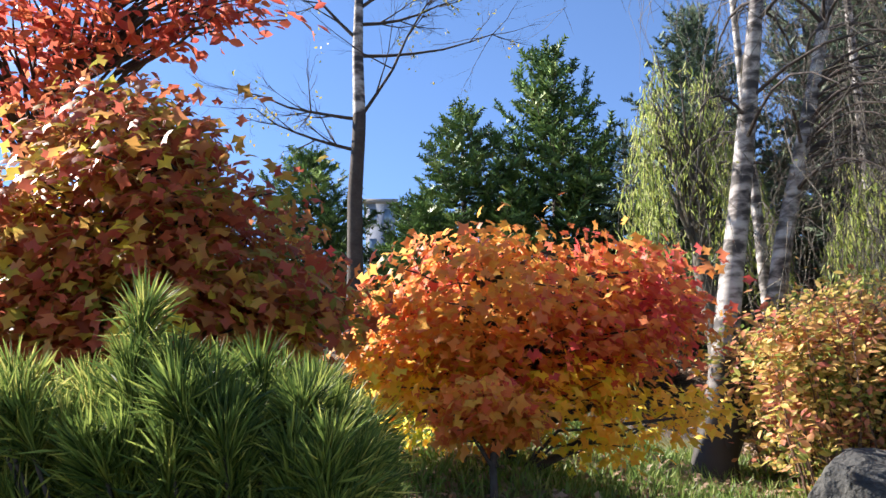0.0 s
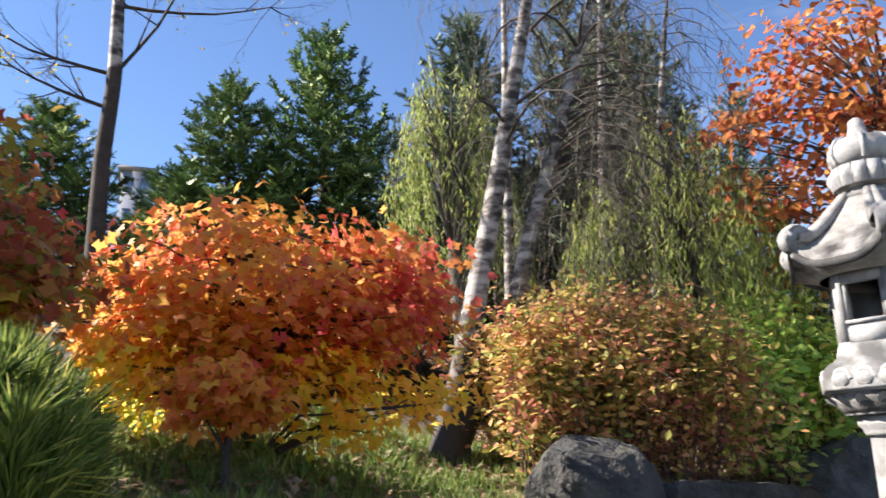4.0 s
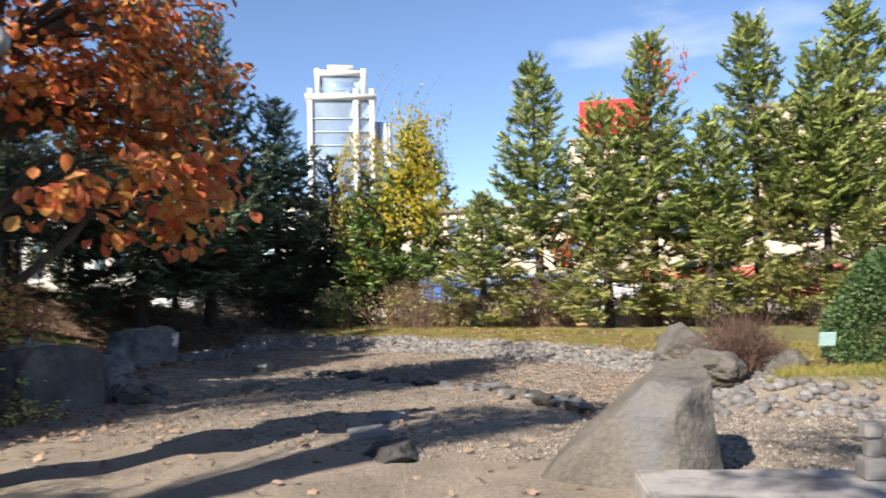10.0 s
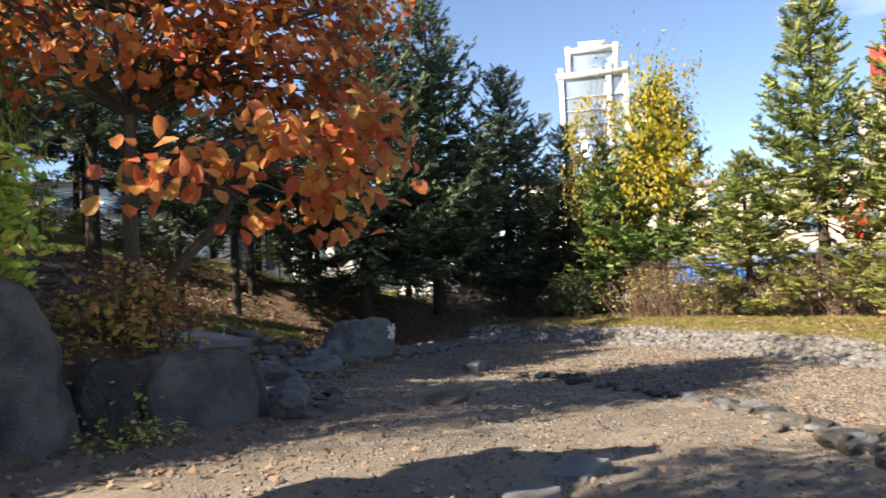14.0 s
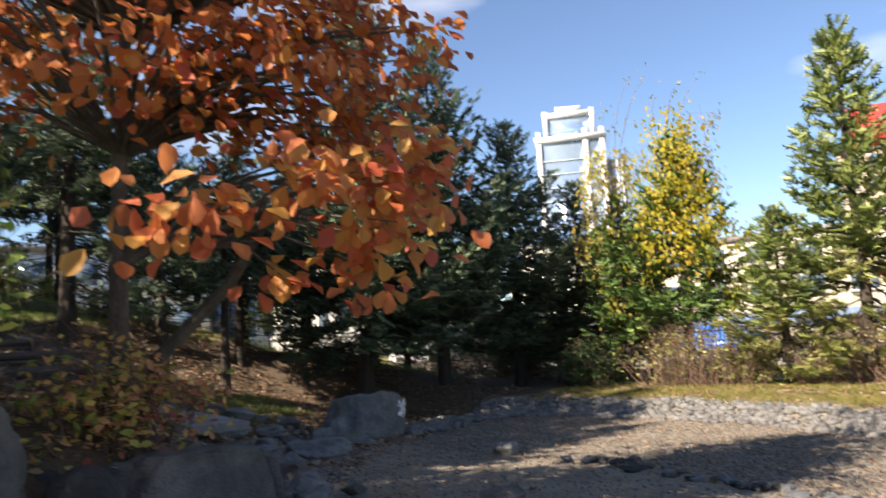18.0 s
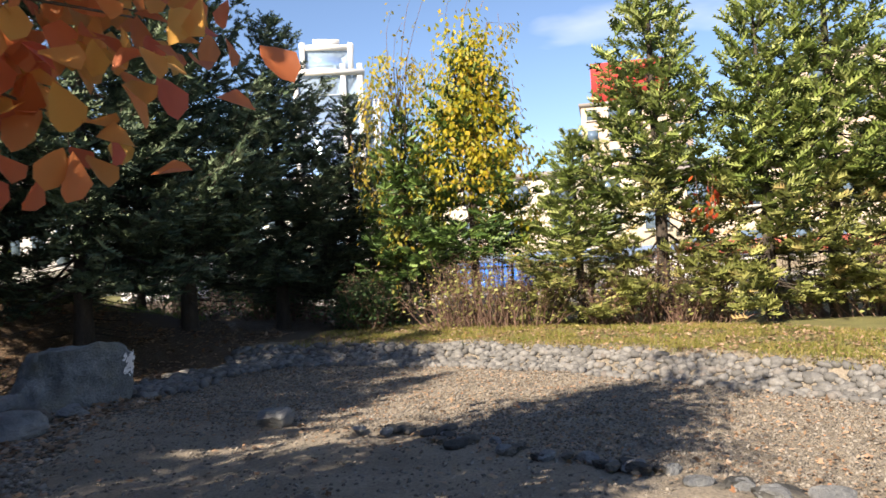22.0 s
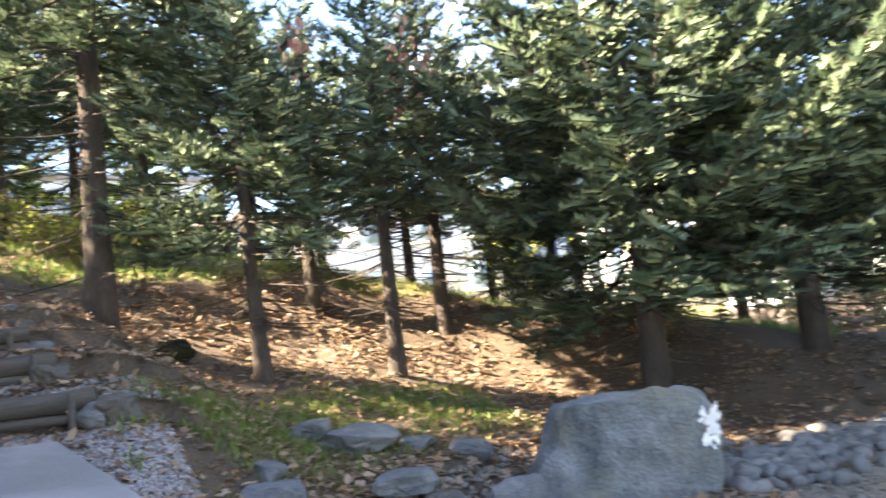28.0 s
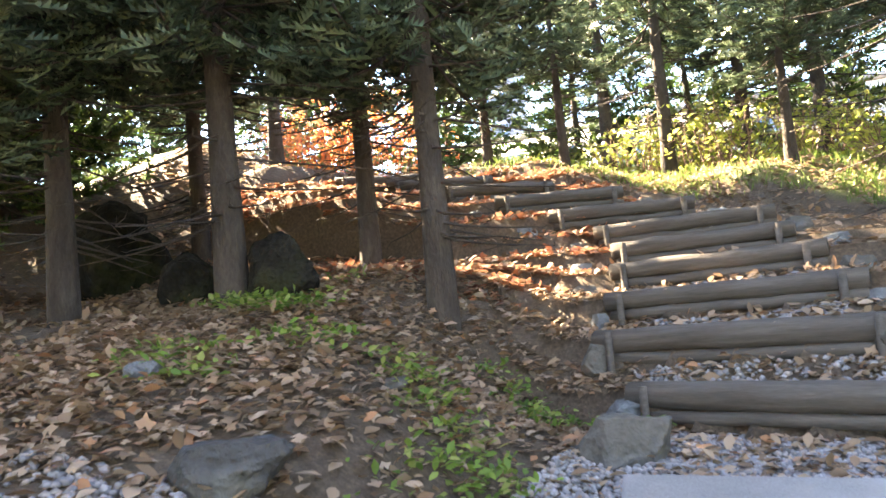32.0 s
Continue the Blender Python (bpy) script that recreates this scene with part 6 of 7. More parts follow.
# red-leaved creepers in the firs
def hanging_creeper(label, x, y, z, n, drop, mat, wide=0.35):
    g = np.random.default_rng(int(x * 7))
    t = thing("creeper", label, "climbing plant", (x, y, z), "red-leaved creepers")
    st, lv = Soup(), Soup()
    for _ in range(6):
        w = np.linspace(0, 1, 6)
        q = np.c_[g.normal(0, wide) * (1 - 0.3 * w) + 0.1 * np.sin(4 * w), g.normal(0, wide) * (1 - 0.3 * w), -w * drop * g.uniform(0.6, 1.1) + 0.3]
        st.add(*tube(q, 0.008 * (1 - 0.6 * w), 4))
        m_ = n // 6
        p = q[g.integers(1, 6, m_)] + g.normal(0, 0.12, (m_, 3))
        lv.add(*spread(*OVAL, p, np.c_[g.normal(0, 0.5, (m_, 2)), -np.ones(m_)], units(m_), g.uniform(0.13, 0.22, m_)))
    tagged(part("stem_work", st, twig_brown, t), kind="stuff")
    part("leaves", lv, mat, t)


leaf_blush = leafy("pale_red_creeper_leaves", [(0.0, (0.5, 0.2, 0.16)), (0.6, (0.6, 0.3, 0.24)), (1.0, (0.45, 0.16, 0.12))], 0.4, 0.5)
hanging_creeper("creeper with pale red leaves hanging from a fir", 20.0, 18.45, 6.1, 84, 1.5, leaf_blush)
hanging_creeper("few pale red creeper leaves among the fir boughs", 17.6, 17.9, 5.6, 24, 0.7, leaf_blush, 0.2)
hanging_creeper("red creeper leaves in the top of a fir by the fence", 27.6, -0.2, 8.9, 60, 1.6, leaf_red, 0.5)
hanging_creeper("red creeper leaves low on a fir by the fence", 26.7, 3.4, 3.0, 36, 1.0, leaf_red, 0.5)

# ---------------------------------------------------------------- log steps, slab, kerb
def log_mesh(L, r, seed):
    g = np.random.default_rng(seed)
    u = np.linspace(-L / 2, L / 2, 9)
    rr = r * (1 + g.normal(0, 0.03, 9))
    v, f = tube(np.c_[u, g.normal(0, 0.006, 9), g.normal(0, 0.006, 9)], rr, 14)
    s = Soup().add(v, f)
    s.f.append(np.array([range(13, -1, -1)]))
    s.f.append(np.array([range(8 * 14, 9 * 14)]))
    return s.mesh("log", wood_grey, True)


def step_unit(k, x, y, z, turn, L):
    t = thing("log_step", "step of weathered grey logs held by short stakes", "log step", (x, y, z), "log steps up the slope", turn=turn)
    r = 0.105 if k < 2 else 0.085
    o = part("top_log", log_mesh(L, r, 200 + k), wood_grey, t)
    o.location = (0, 0, -r)
    o = part("under_log", log_mesh(L * 0.97, 0.05, 240 + k), wood_grey, t)
    o.location = (0.02, -0.03, -2 * r - 0.05)
    for sx in (-1, 1):
        sv, sf = tube([(sx * L * 0.42, -r - 0.035, -0.5), (sx * L * 0.42, -r - 0.035, -0.02)], [0.036, 0.034], 8)
        s = Soup().add(sv, sf)
        s.f.append(np.array([range(8, 16)]))
        part("stake", s, wood_grey, t)


for k, (x, y, z) in enumerate(STEP_LINE):
    ang = STEP_TURN[k]
    step_unit(k, x, y, z, ang, (2.35, 2.45, 2.2, 2.0, 1.85, 2.0, 1.8, 1.75, 1.7, 1.65, 1.6)[k])
    # edging stones at both ends of each step
    ca, sa = math.cos(radians(ang)), math.sin(radians(ang))
    for sx in (-1, 1):
        for j in range(1 if k < 2 else 2):
            e = sx * (1.22 + 0.16 * j + 0.06 * math.sin(5 * k))
            s = (0.5 if k < 2 else 0.38) - 0.06 * j
            rock("grey edging stone at the end of a log step", x + ca * e - sa * 0.3 * j, y + sa * e + ca * 0.3 * j, (s, s * 0.85, s * 0.6), 170 + (3 * k + j + sx) % 11, (rock_grey, rock_tan)[(k + j) % 2], 67 * k + 31 * j, 9, 4, 0.1, 0.65, z=z - 0.36, group="edging stones of the steps", name="stone")


def worn_box(size, bevel=0.02, seed=0, jitter=0.004):
    bm = bmesh.new()
    bmesh.ops.create_cube(bm, size=1.0)
    for v in bm.verts:
        v.co = Vector((v.co.x * size[0], v.co.y * size[1], v.co.z * size[2]))
    bmesh.ops.bevel(bm, geom=bm.edges[:], offset=bevel, segments=2, affect="EDGES")
    for v in bm.verts:
        v.co += Vector([noise.noise(v.co * 5 + Vector((seed, k, 0))) * jitter for k in range(3)])
    return bm


def slab_thing(label, x, y, z, size, turn, mat, name="paving_slab", category="slab", group="", tilt=0.0, bevel=0.012, lean=0.0):
    ob = part(name, worn_box(size, bevel, x), mat)
    ob.matrix_world = pose(x, y, z, tilt, lean, turn)
    return tagged(ob, label, category, group)


slab_thing("smooth pale concrete slab at the foot of the log steps", 13.67, 13.86, 0.615, (1.5, 2.6, 0.14), 12, concrete, tilt=8.7, lean=3)
slab_thing("small grey paving block beside the slab", 12.35, 13.85, height(12.35, 13.85) + 0.0, (0.3, 0.3, 0.2), -20, rock_grey, name="paving_block")
slab_thing("grey paving stone let into the sand", 9.05, 2.8, height(9.05, 2.8) - 0.02, (0.75, 0.42, 0.12), 28, rock_grey, group="paving stones on the pond floor")
slab_thing("grey paving stone let into the sand", 10.2, 3.05, height(10.2, 3.05) - 0.02, (0.7, 0.42, 0.12), 10, rock_grey, group="paving stones on the pond floor")
# granite kerb and step ends at the path
slab_thing("long pale granite kerb stone in dappled shade", 7.0, -1.75, -0.07, (0.9, 3.0, 0.32), 12, granite_path, "granite_kerb", "kerb", "granite kerbs", bevel=0.02)
slab_thing("broad pale granite paving beside the kerb", 8.35, -3.55, -0.12, (2.2, 2.2, 0.3), 12, granite_path, "granite_paving", "paving", "granite kerbs", bevel=0.02)
slab_thing("pale granite landing by the kerb", 7.0, -4.4, -0.1, (1.4, 2.2, 0.3), 12, granite_path, "granite_paving", "paving", "granite kerbs", bevel=0.02)
post = thing("stone_post", "short two-tier granite post on the kerb", "stone post", (7.2, -1.83, 0.085), turn=12)
for nm, (sx, sy, sz), zz, px in (("lower_block", (0.18, 0.17, 0.15), 0.075, 0.0), ("shaft", (0.09, 0.09, 0.14), 0.215, 0.01), ("upper_block", (0.13, 0.12, 0.11), 0.335, 0.01)):
    o = part(nm, worn_box((sx, sy, sz), 0.012, zz), granite_path, post)
    o.location = (px, 0.03, zz)
# name board on a stake
sign = thing("plant_sign", "small pale green name board on a thin stake", "sign", at_ground(14.7, -2.65))
part("stake", Soup().add(*tube([(0, 0, -0.2), (0, 0, 0.42)], [0.016, 0.016], 6)), iron_black, sign)
o = part("board", worn_box((0.03, 0.26, 0.22), 0.006), plain("pale_green_board", (0.3, 0.46, 0.46), 0.5), sign)
o.matrix_local = pose(-0.03, 0, 0.5, 0, -15, 20)

# thin staked sapling in the wood
sap = thing("sapling", "thin staked sapling with a few yellow-green leaves", "tree", at_ground(24.0, 22.6))
part("trunk", Soup().add(*tube([(0, 0, -0.1), (0.02, 0, 1.0), (0, 0.03, 2.2)], [0.035, 0.03, 0.015], 6)), bark_birch, sap)
n = 420
part("crown", Soup().add(*spread(*OVAL, np.array([0, 0, 2.2]) + rng.normal(0, 0.45, (n, 3)) * [1.2, 1.2, 0.6], units(n), units(n), np.full(n, 0.16))), leaf_street, sap)


# ---------------------------------------------------------------- fence and street
def iron_fence(pts, label):
    for (x0, y0), (x1, y1) in zip(pts, pts[1:]):
        L = math.hypot(x1 - x0, y1 - y0)
        n = max(1, round(L / 2.4))
        for k in range(n):
            ax, ay = x0 + (x1 - x0) * k / n, y0 + (y1 - y0) * k / n
            bx, by = x0 + (x1 - x0) * (k + 1) / n, y0 + (y1 - y0) * (k + 1) / n
            w = math.hypot(bx - ax, by - ay)
            t = thing("fence_panel", label, "fence", (ax, ay, height(ax, ay)), "fence round the garden", turn=math.degrees(math.atan2(by - ay, bx - ax)))
            v, f = bar((0, 0, -0.2), (0, 0, 1.75), 0.06, 0.06, (0, 1, 0))
            part("post", Soup().add(v, f), iron_black, t)
            for zz in (0.25, 1.5):
                v, f = bar((0, 0, zz), (w, 0, zz), 0.03, 0.04)
                part("rail", Soup().add(v, f), iron_black, t)
            rods = Soup()
            for j in range(1, int(w / 0.15)):
                v, f = bar((j * 0.15, 0, 0.1), (j * 0.15, 0, 1.68), 0.016, 0.016, (0, 1, 0))
                rods.add(v, f)
            tagged(part("bar_work", rods, iron_black, t), kind="stuff")


iron_fence([(29.6, -14), (29.4, -4), (29.6, 4), (31.0, 11), (34.5, 15.5), (36.5, 22)], "black iron railing with thin upright bars")

asphalt = surface("street_asphalt", [(0.3, (0.05, 0.05, 0.052)), (0.7, (0.085, 0.085, 0.085))], 0.6, 0.9, 60, 0.3, 0.01)
paving = surface("pale_pavement", [(0.3, (0.36, 0.35, 0.33)), (0.7, (0.46, 0.45, 0.43))], 0.8, 0.9, 30, 0.2, 0.01)


def strip(name, label, x0, x1, y0, y1, z, mat, thick=0.3, turn=0.0):
    bm = worn_box((x1 - x0, y1 - y0, thick), 0.02)
    ob = part(name, bm, mat)
    ob.matrix_world = pose((x0 + x1) / 2, (y0 + y1) / 2, z - thick / 2, 0, 0, turn)
    return tagged(ob, label, name, kind="structure")


# the street beyond the fence lies a little higher
strip("pavement", "pale pavement beyond the fence", 37.5, 41.0, -60, 80, 0.32, paving, 0.6)
strip("road", "grey asphalt street beyond the garden", 41.0, 53, -60, 80, 0.2, asphalt, 0.6)
strip("pavement", "pale pavement on the far side of the street", 53, 57, -60, 80, 0.34, paving, 0.6)

WALLS = {}


def wall_paint(col):
    key = tuple(round(c, 2) for c in col)
    if key not in WALLS:
        WALLS[key] = surface("painted_wall_%d" % len(WALLS), [(0.3, tuple(c * 0.62 for c in col)), (0.7, tuple(c * 0.7 for c in col))], 0.3, 0.85, 12, 0.15, 0.02)
    return WALLS[key]


m, n_, l_, out_ = nodes_of("window_glass")
gl = n_.new("ShaderNodeBsdfPrincipled")
gl.inputs["Base Color"].default_value, gl.inputs["Roughness"].default_value, gl.inputs["Metallic"].default_value = (0.12, 0.18, 0.25, 1), 0.08, 0.3
l_.new(gl.outputs["BSDF"], out_.inputs["Surface"])
glass_dark = m
m, n_, l_, out_ = nodes_of("blue_tower_glass")
gl = n_.new("ShaderNodeBsdfPrincipled")
gl.inputs["Base Color"].default_value, gl.inputs["Roughness"].default_value, gl.inputs["Metallic"].default_value = (0.42, 0.58, 0.8, 1), 0.12, 0.7
l_.new(gl.outputs["BSDF"], out_.inputs["Surface"])
glass_blue = m


def box_soup(cx, cy, cz, sx, sy, sz):
    v = [(cx + i * sx / 2, cy + j * sy / 2, cz + k * sz / 2) for k in (-1, 1) for i, j in ((-1, -1), (1, -1), (1, 1), (-1, 1))]
    return v, [(3, 2, 1, 0), (4, 5, 6, 7), (0, 1, 5, 4), (1, 2, 6, 5), (2, 3, 7, 6), (3, 0, 4, 7)]


def building(label, x, y, w, d, h, col, floors, bays, turn, roof=(0.3, 0.28, 0.27), z=0.3, trim=None, base=None):
    """A block whose front faces -x before turning; windows are set into it."""
    t = thing("building", label, "building", (x, y, z), "buildings across the street", turn=turn)
    part("wall_block", Soup().add(*box_soup(0, 0, h / 2 - 0.5, d, w, h + 1)), wall_paint(col), t)
    part("roof", Soup().add(*box_soup(0, 0, h + 0.2, d + 0.5, w + 0.5, 0.4)), wall_paint(roof), t)
    if base:
        part("shopfront_band", Soup().add(*box_soup(-d / 2, 0, 1.6, 0.16, w * 0.98, 0.9)), wall_paint(base), t)
    fh, bw = h / floors, w / bays
    pane = Soup().add(*box_soup(0, 0, 0, 0.12, bw * 0.5, fh * 0.5)).mesh("pane", glass_dark)
    sill = Soup().add(*box_soup(0, 0, 0, 0.22, bw * 0.58, 0.14)).mesh("sill", wall_paint(trim or (0.7, 0.7, 0.68)))
    for i in range(floors):
        for j in range(bays):
            o = part("window", pane, glass_dark, t)
            o.location = (-d / 2 - 0.02, -w / 2 + (j + 0.5) * bw, (i + 0.55) * fh)
            s_ = part("sill", sill, glass_dark, o)
            s_.location = (-0.05, 0, -fh * 0.29)
    return t


building("cream-coloured office block across the street", 70, 12, 30, 10, 7.5, (0.72, 0.66, 0.55), 3, 9, 0, base=(0.2, 0.3, 0.5))
building("beige low building with coloured shopfronts", 64, -6, 20, 8, 6.5, (0.62, 0.53, 0.43), 2, 7, 0, base=(0.55, 0.14, 0.1))
building("beige housing block behind the firs", 82, -22, 30, 12, 17, (0.62, 0.5, 0.42), 6, 10, -8)
building("pale housing block behind the yellow creeper", 88, 40, 14, 12, 11, (0.78, 0.76, 0.72), 4, 6, 10)
building("white hall with tall ribbed wall beyond the wood", 52, 47, 26, 9, 7.5, (0.8, 0.8, 0.78), 1, 16, 15, z=0.6)
building("pale building at the end of the wood", 30, 62, 34, 9, 7, (0.82, 0.81, 0.8), 2, 10, 60, z=2.5)
building("pale building beyond the hedge", 8, 66, 40, 9, 9, (0.82, 0.82, 0.82), 2, 10, 97, z=4.6)
red_top = building("beige apartment tower with a red roof block", 118, 9.0, 14, 12, 21.5, (0.62, 0.5, 0.4), 8, 5, 5, trim=(0.75, 0.7, 0.65))
part("red_roof_block", Soup().add(*box_soup(0, 0.5, 24.4, 11, 10, 5.6)), wall_paint((0.6, 0.05, 0.05)), red_top, "bright red roof block")
building("grey rooftop block beyond the hill", -10.3, 72, 2.8, 6, 26.5, (0.3, 0.34, 0.42), 9, 2, 97)

# glass tower with white frame
tw = thing("glass_tower", "tall blue glass tower with white frame bands", "building", (228, 106, -4.0), turn=math.degrees(math.atan2(106, 228)))
part("glass_body", Soup().add(*box_soup(0, 0, 33, 20, 20, 66)), glass_blue, tw)
part("crown_glass", Soup().add(*box_soup(0, 0, 69, 15, 15, 8)), glass_blue, tw)
side_wing = part("side_wing", Soup().add(*box_soup(0, -12.5, 29, 16, 7, 58)), glass_blue, tw)
white = wall_paint((0.86, 0.87, 0.88))
for y_ in (-9.6, -4.6, 9.6):
    part("white_pier", Soup().add(*box_soup(-10.1, y_, 34, 1.2, 1.5, 68)), white, tw)
for y_ in (-7.2, 7.2):
    part("white_pier", Soup().add(*box_soup(-7.6, y_, 70, 1.4, 1.5, 10)), white, tw)
for z_, w_, d_ in ((65.4, 22, 22), (73.6, 16.4, 16.4)):
    part("white_band", Soup().add(*box_soup(0, 0, z_, d_, w_, 1.6)), white, tw)
part("roof_cap", Soup().add(*box_soup(-3, 0, 75.5, 6, 8, 2.4)), white, tw)
for k in range(14):
    part("floor_line", Soup().add(*box_soup(-10.08, 0, 4 + 4.2 * k, 0.3, 18, 0.35)), wall_paint((0.55, 0.65, 0.75)), tw)
for k in range(5):
    part("wing_fin", Soup().add(*box_soup(-8.1, -15 + 1.3 * k, 29, 0.5, 0.35, 57)), white, tw)


# parked cars
def car(x, y, z, turn, col, label):
    paint = plain("car_paint_%d" % len(MATS), col, 0.25, 0.2)
    t = thing("car", label, "car", (x, y, z), "cars in the street", turn=turn)
    prof = [(-2.1, 0.35), (-2.15, 0.75), (-1.95, 0.95), (-1.5, 1.0), (-0.85, 1.42), (0.75, 1.45), (1.45, 1.0), (2.05, 0.85), (2.15, 0.6), (2.1, 0.35)]
    nn = len(prof)
    v = [(px, s * (0.85 if pz < 1.05 else 0.66), pz) for s in (-1, 1) for px, pz in prof]
    s = Soup().add(v, [(k, k + 1, nn + k + 1, nn + k) for k in range(nn - 1)])
    s.f.append(np.array([range(nn - 1, -1, -1)]))
    s.f.append(np.array([range(nn, 2 * nn)]))
    part("body", s, paint, t)
    for sy in (-1, 1):
        g = Soup().add([(-1.3, sy * 0.8, 1.02), (1.25, sy * 0.8, 1.02), (0.7, sy * 0.68, 1.38), (-0.8, sy * 0.68, 1.38)], [(0, 1, 2, 3)])
        part("side_window", g, glass_dark, t)
        for px in (-1.3, 1.3):
            w = lathe([(0.05, -0.1), (0.32, -0.1), (0.33, 0), (0.32, 0.1), (0.05, 0.1)], 18)
            o = part("wheel", w, iron_black, t)
            o.matrix_local = pose(px, sy * 0.78, 0.33, 90, 0, 0)


car(43, 30, 0.2, 90, (0.75, 0.77, 0.8), "white car parked along the street")
car(43, 22, 0.2, 90, (0.1, 0.2, 0.5), "blue car parked along the street")
car(43.2, 12.5, 0.2, 90, (0.05, 0.2, 0.65), "bright blue car parked behind the fence")
car(43.1, 4.0, 0.2, 90, (0.7, 0.7, 0.72), "silver car parked behind the fence")
car(43.0, -6.0, 0.2, 90, (0.5, 0.08, 0.07), "red car parked behind the fence")
car(16.5, 44, height(16.5, 44), 15, (0.12, 0.25, 0.6), "blue car beyond the hedge")
car(22.5, 45, height(22.5, 45), 15, (0.6, 0.1, 0.1), "red car beyond the hedge")
# orange bin and banner seen between the trunks
ob = thing("orange_post", "bright orange panel standing beyond the wood", "sign", at_ground(28.5, 31.5))
part("panel", worn_box((0.5, 0.25, 1.7), 0.03), plain("orange_plastic", (0.8, 0.2, 0.03), 0.5), ob).location = (0, 0, 0.8)

# sunny hedge and shrubs beyond the hill
for k, (x, y) in enumerate([(6, 31), (10.5, 30.5), (14.5, 29.8), (18.5, 29.5), (22.5, 29.8), (26.5, 30.5)]):
    shrub("hedge", "sunny yellow-green hedge beyond the crest", x - 2.1, x + 2.1, y - 0.5, y + 0.5, height(x, y), 1.15, 60, 2000, leaf_street, 0.16, 300 + k, group="hedge beyond the wood", dome=0.1)
for k, (x, y) in enumerate([(13.7, 27.2), (17.0, 27.0), (20.5, 27.5), (24.2, 27.6), (10.4, 27.0), (12.2, 25.6), (15.2, 25.4)]):
    shrub("shrub", "young leafy shrub in sun at the top of the slope", x - 0.8, x + 0.8, y - 0.6, y + 0.6, height(x, y), 1.5, 40, 700, leaf_street, 0.14, 320 + k, group="young shrubs on the crest", dome=0.3)
for k, (x, y) in enumerate([(5.5, 24.5), (3.0, 25.0)]):
    shrub("shrub", "orange-leaved shrub at the top of the leafy slope", x - 1.2, x + 1.2, y - 0.9, y + 0.9, height(x, y), 2.4, 50, 1200, leaf_orange, 0.16, 330 + k, group="orange shrubs on the crest")


# ---------------------------------------------------------------- cobbles, gravel, grass, fallen leaves
def pebble(seed):
    r = random.Random(seed)
    bm = bmesh.new()
    bmesh.ops.create_icosphere(bm, subdivisions=1, radius=0.5)
    for v in bm.verts:
        v.co = Vector((v.co.x * 1.15, v.co.y * 0.9, v.co.z * 0.72)) * r.uniform(0.85, 1.15)
    v = [tuple(x.co) for x in bm.verts]
    f = [tuple(x.index for x in fc.verts) for fc in bm.faces]
    bm.free()
    return v, f


CHIP = ([(0.6, 0.05, -0.05), (0.08, 0.5, 0.05), (-0.55, -0.05, 0.06), (-0.05, -0.48, -0.04), (0.05, 0.03, 0.36), (0, 0, -0.35)], [(0, 1, 4), (1, 2, 4), (2, 3, 4), (3, 0, 4), (1, 0, 5), (2, 1, 5), (3, 2, 5), (0, 3, 5)])


def scatter_stones(name, label, pts, sizes, mat, category, smooth=False, chips=False):
    s = Soup()
    pts, sizes = np.asarray(pts), np.asarray(sizes)
    kinds = rng.integers(0, 4, len(pts))
    for k in range(4):
        v, f = CHIP if chips and k < 3 else pebble(k)
        sel = kinds == k
        n = int(sel.sum())
        if n:
            ah = np.c_[rng.normal(0, 1, (n, 2)), rng.normal(0, 0.25, n)]
            s.add(*spread(v, f, pts[sel], ah, np.array([0, 0, 1.0]) + rng.normal(0, 0.25, (n, 3)), sizes[sel]))
    return tagged(part(name, s, mat, smooth=smooth), label, category, kind="stuff")


def on_ground(xy, dz=0.0):
    return np.array([(x, y, rough_height(x, y) + dz) for x, y in xy])


def rim_points(n, lo, hi):
    """Places on the sloping cobbled rim of the pond."""
    got = []
    while len(got) < n:
        x, y = rng.uniform(11.5, 29), rng.uniform(-6, 14.2)
        e = bank_edge(x, y)
        if lo < e < hi and y - along(HILL_TOE, x) < 0.5 and (x > 16 or rng.uniform() < 0.4):
            got.append((x, y))
    return got


bank = tagged(new("bank"), "sloping bank of grey cobbles round the dry pond", "bank", kind="structure")
cob = []
for k in range(5):
    v, f = pebble(20 + k)
    bm = bmesh.new()
    vs = [bm.verts.new(p) for p in v]
    for q in f:
        bm.faces.new([vs[i] for i in q])
    bmesh.ops.subdivide_edges(bm, edges=bm.edges[:], cuts=1, use_grid_fill=True, smooth=0.7)
    me = bpy.data.meshes.new("cobble")
    for fc in bm.faces:
        fc.smooth = True
    bm.to_mesh(me)
    bm.free()
    me.materials.append(cobble_mat)
    cob.append(me)
for k, (x, y) in enumerate(rim_points(300, 0.15, 0.95)):
    o = new("cobble", cob[k % 5])
    s = rng.uniform(0.14, 0.28)
    o.parent = bank
    o.matrix_world = pose(x, y, height(x, y) + 0.0, rng.uniform(-20, 20), rng.uniform(-20, 20), rng.uniform(0, 360)) @ Matrix.Diagonal((s, s, s * 0.65, 1))
p = on_ground(rim_points(2200, -0.1, 0.9), 0.02)
scatter_stones("bank_stones", "smaller grey cobbles packed on the pond bank", p, rng.uniform(0.08, 0.24, len(p)), cobble_mat, "cobbles", True)
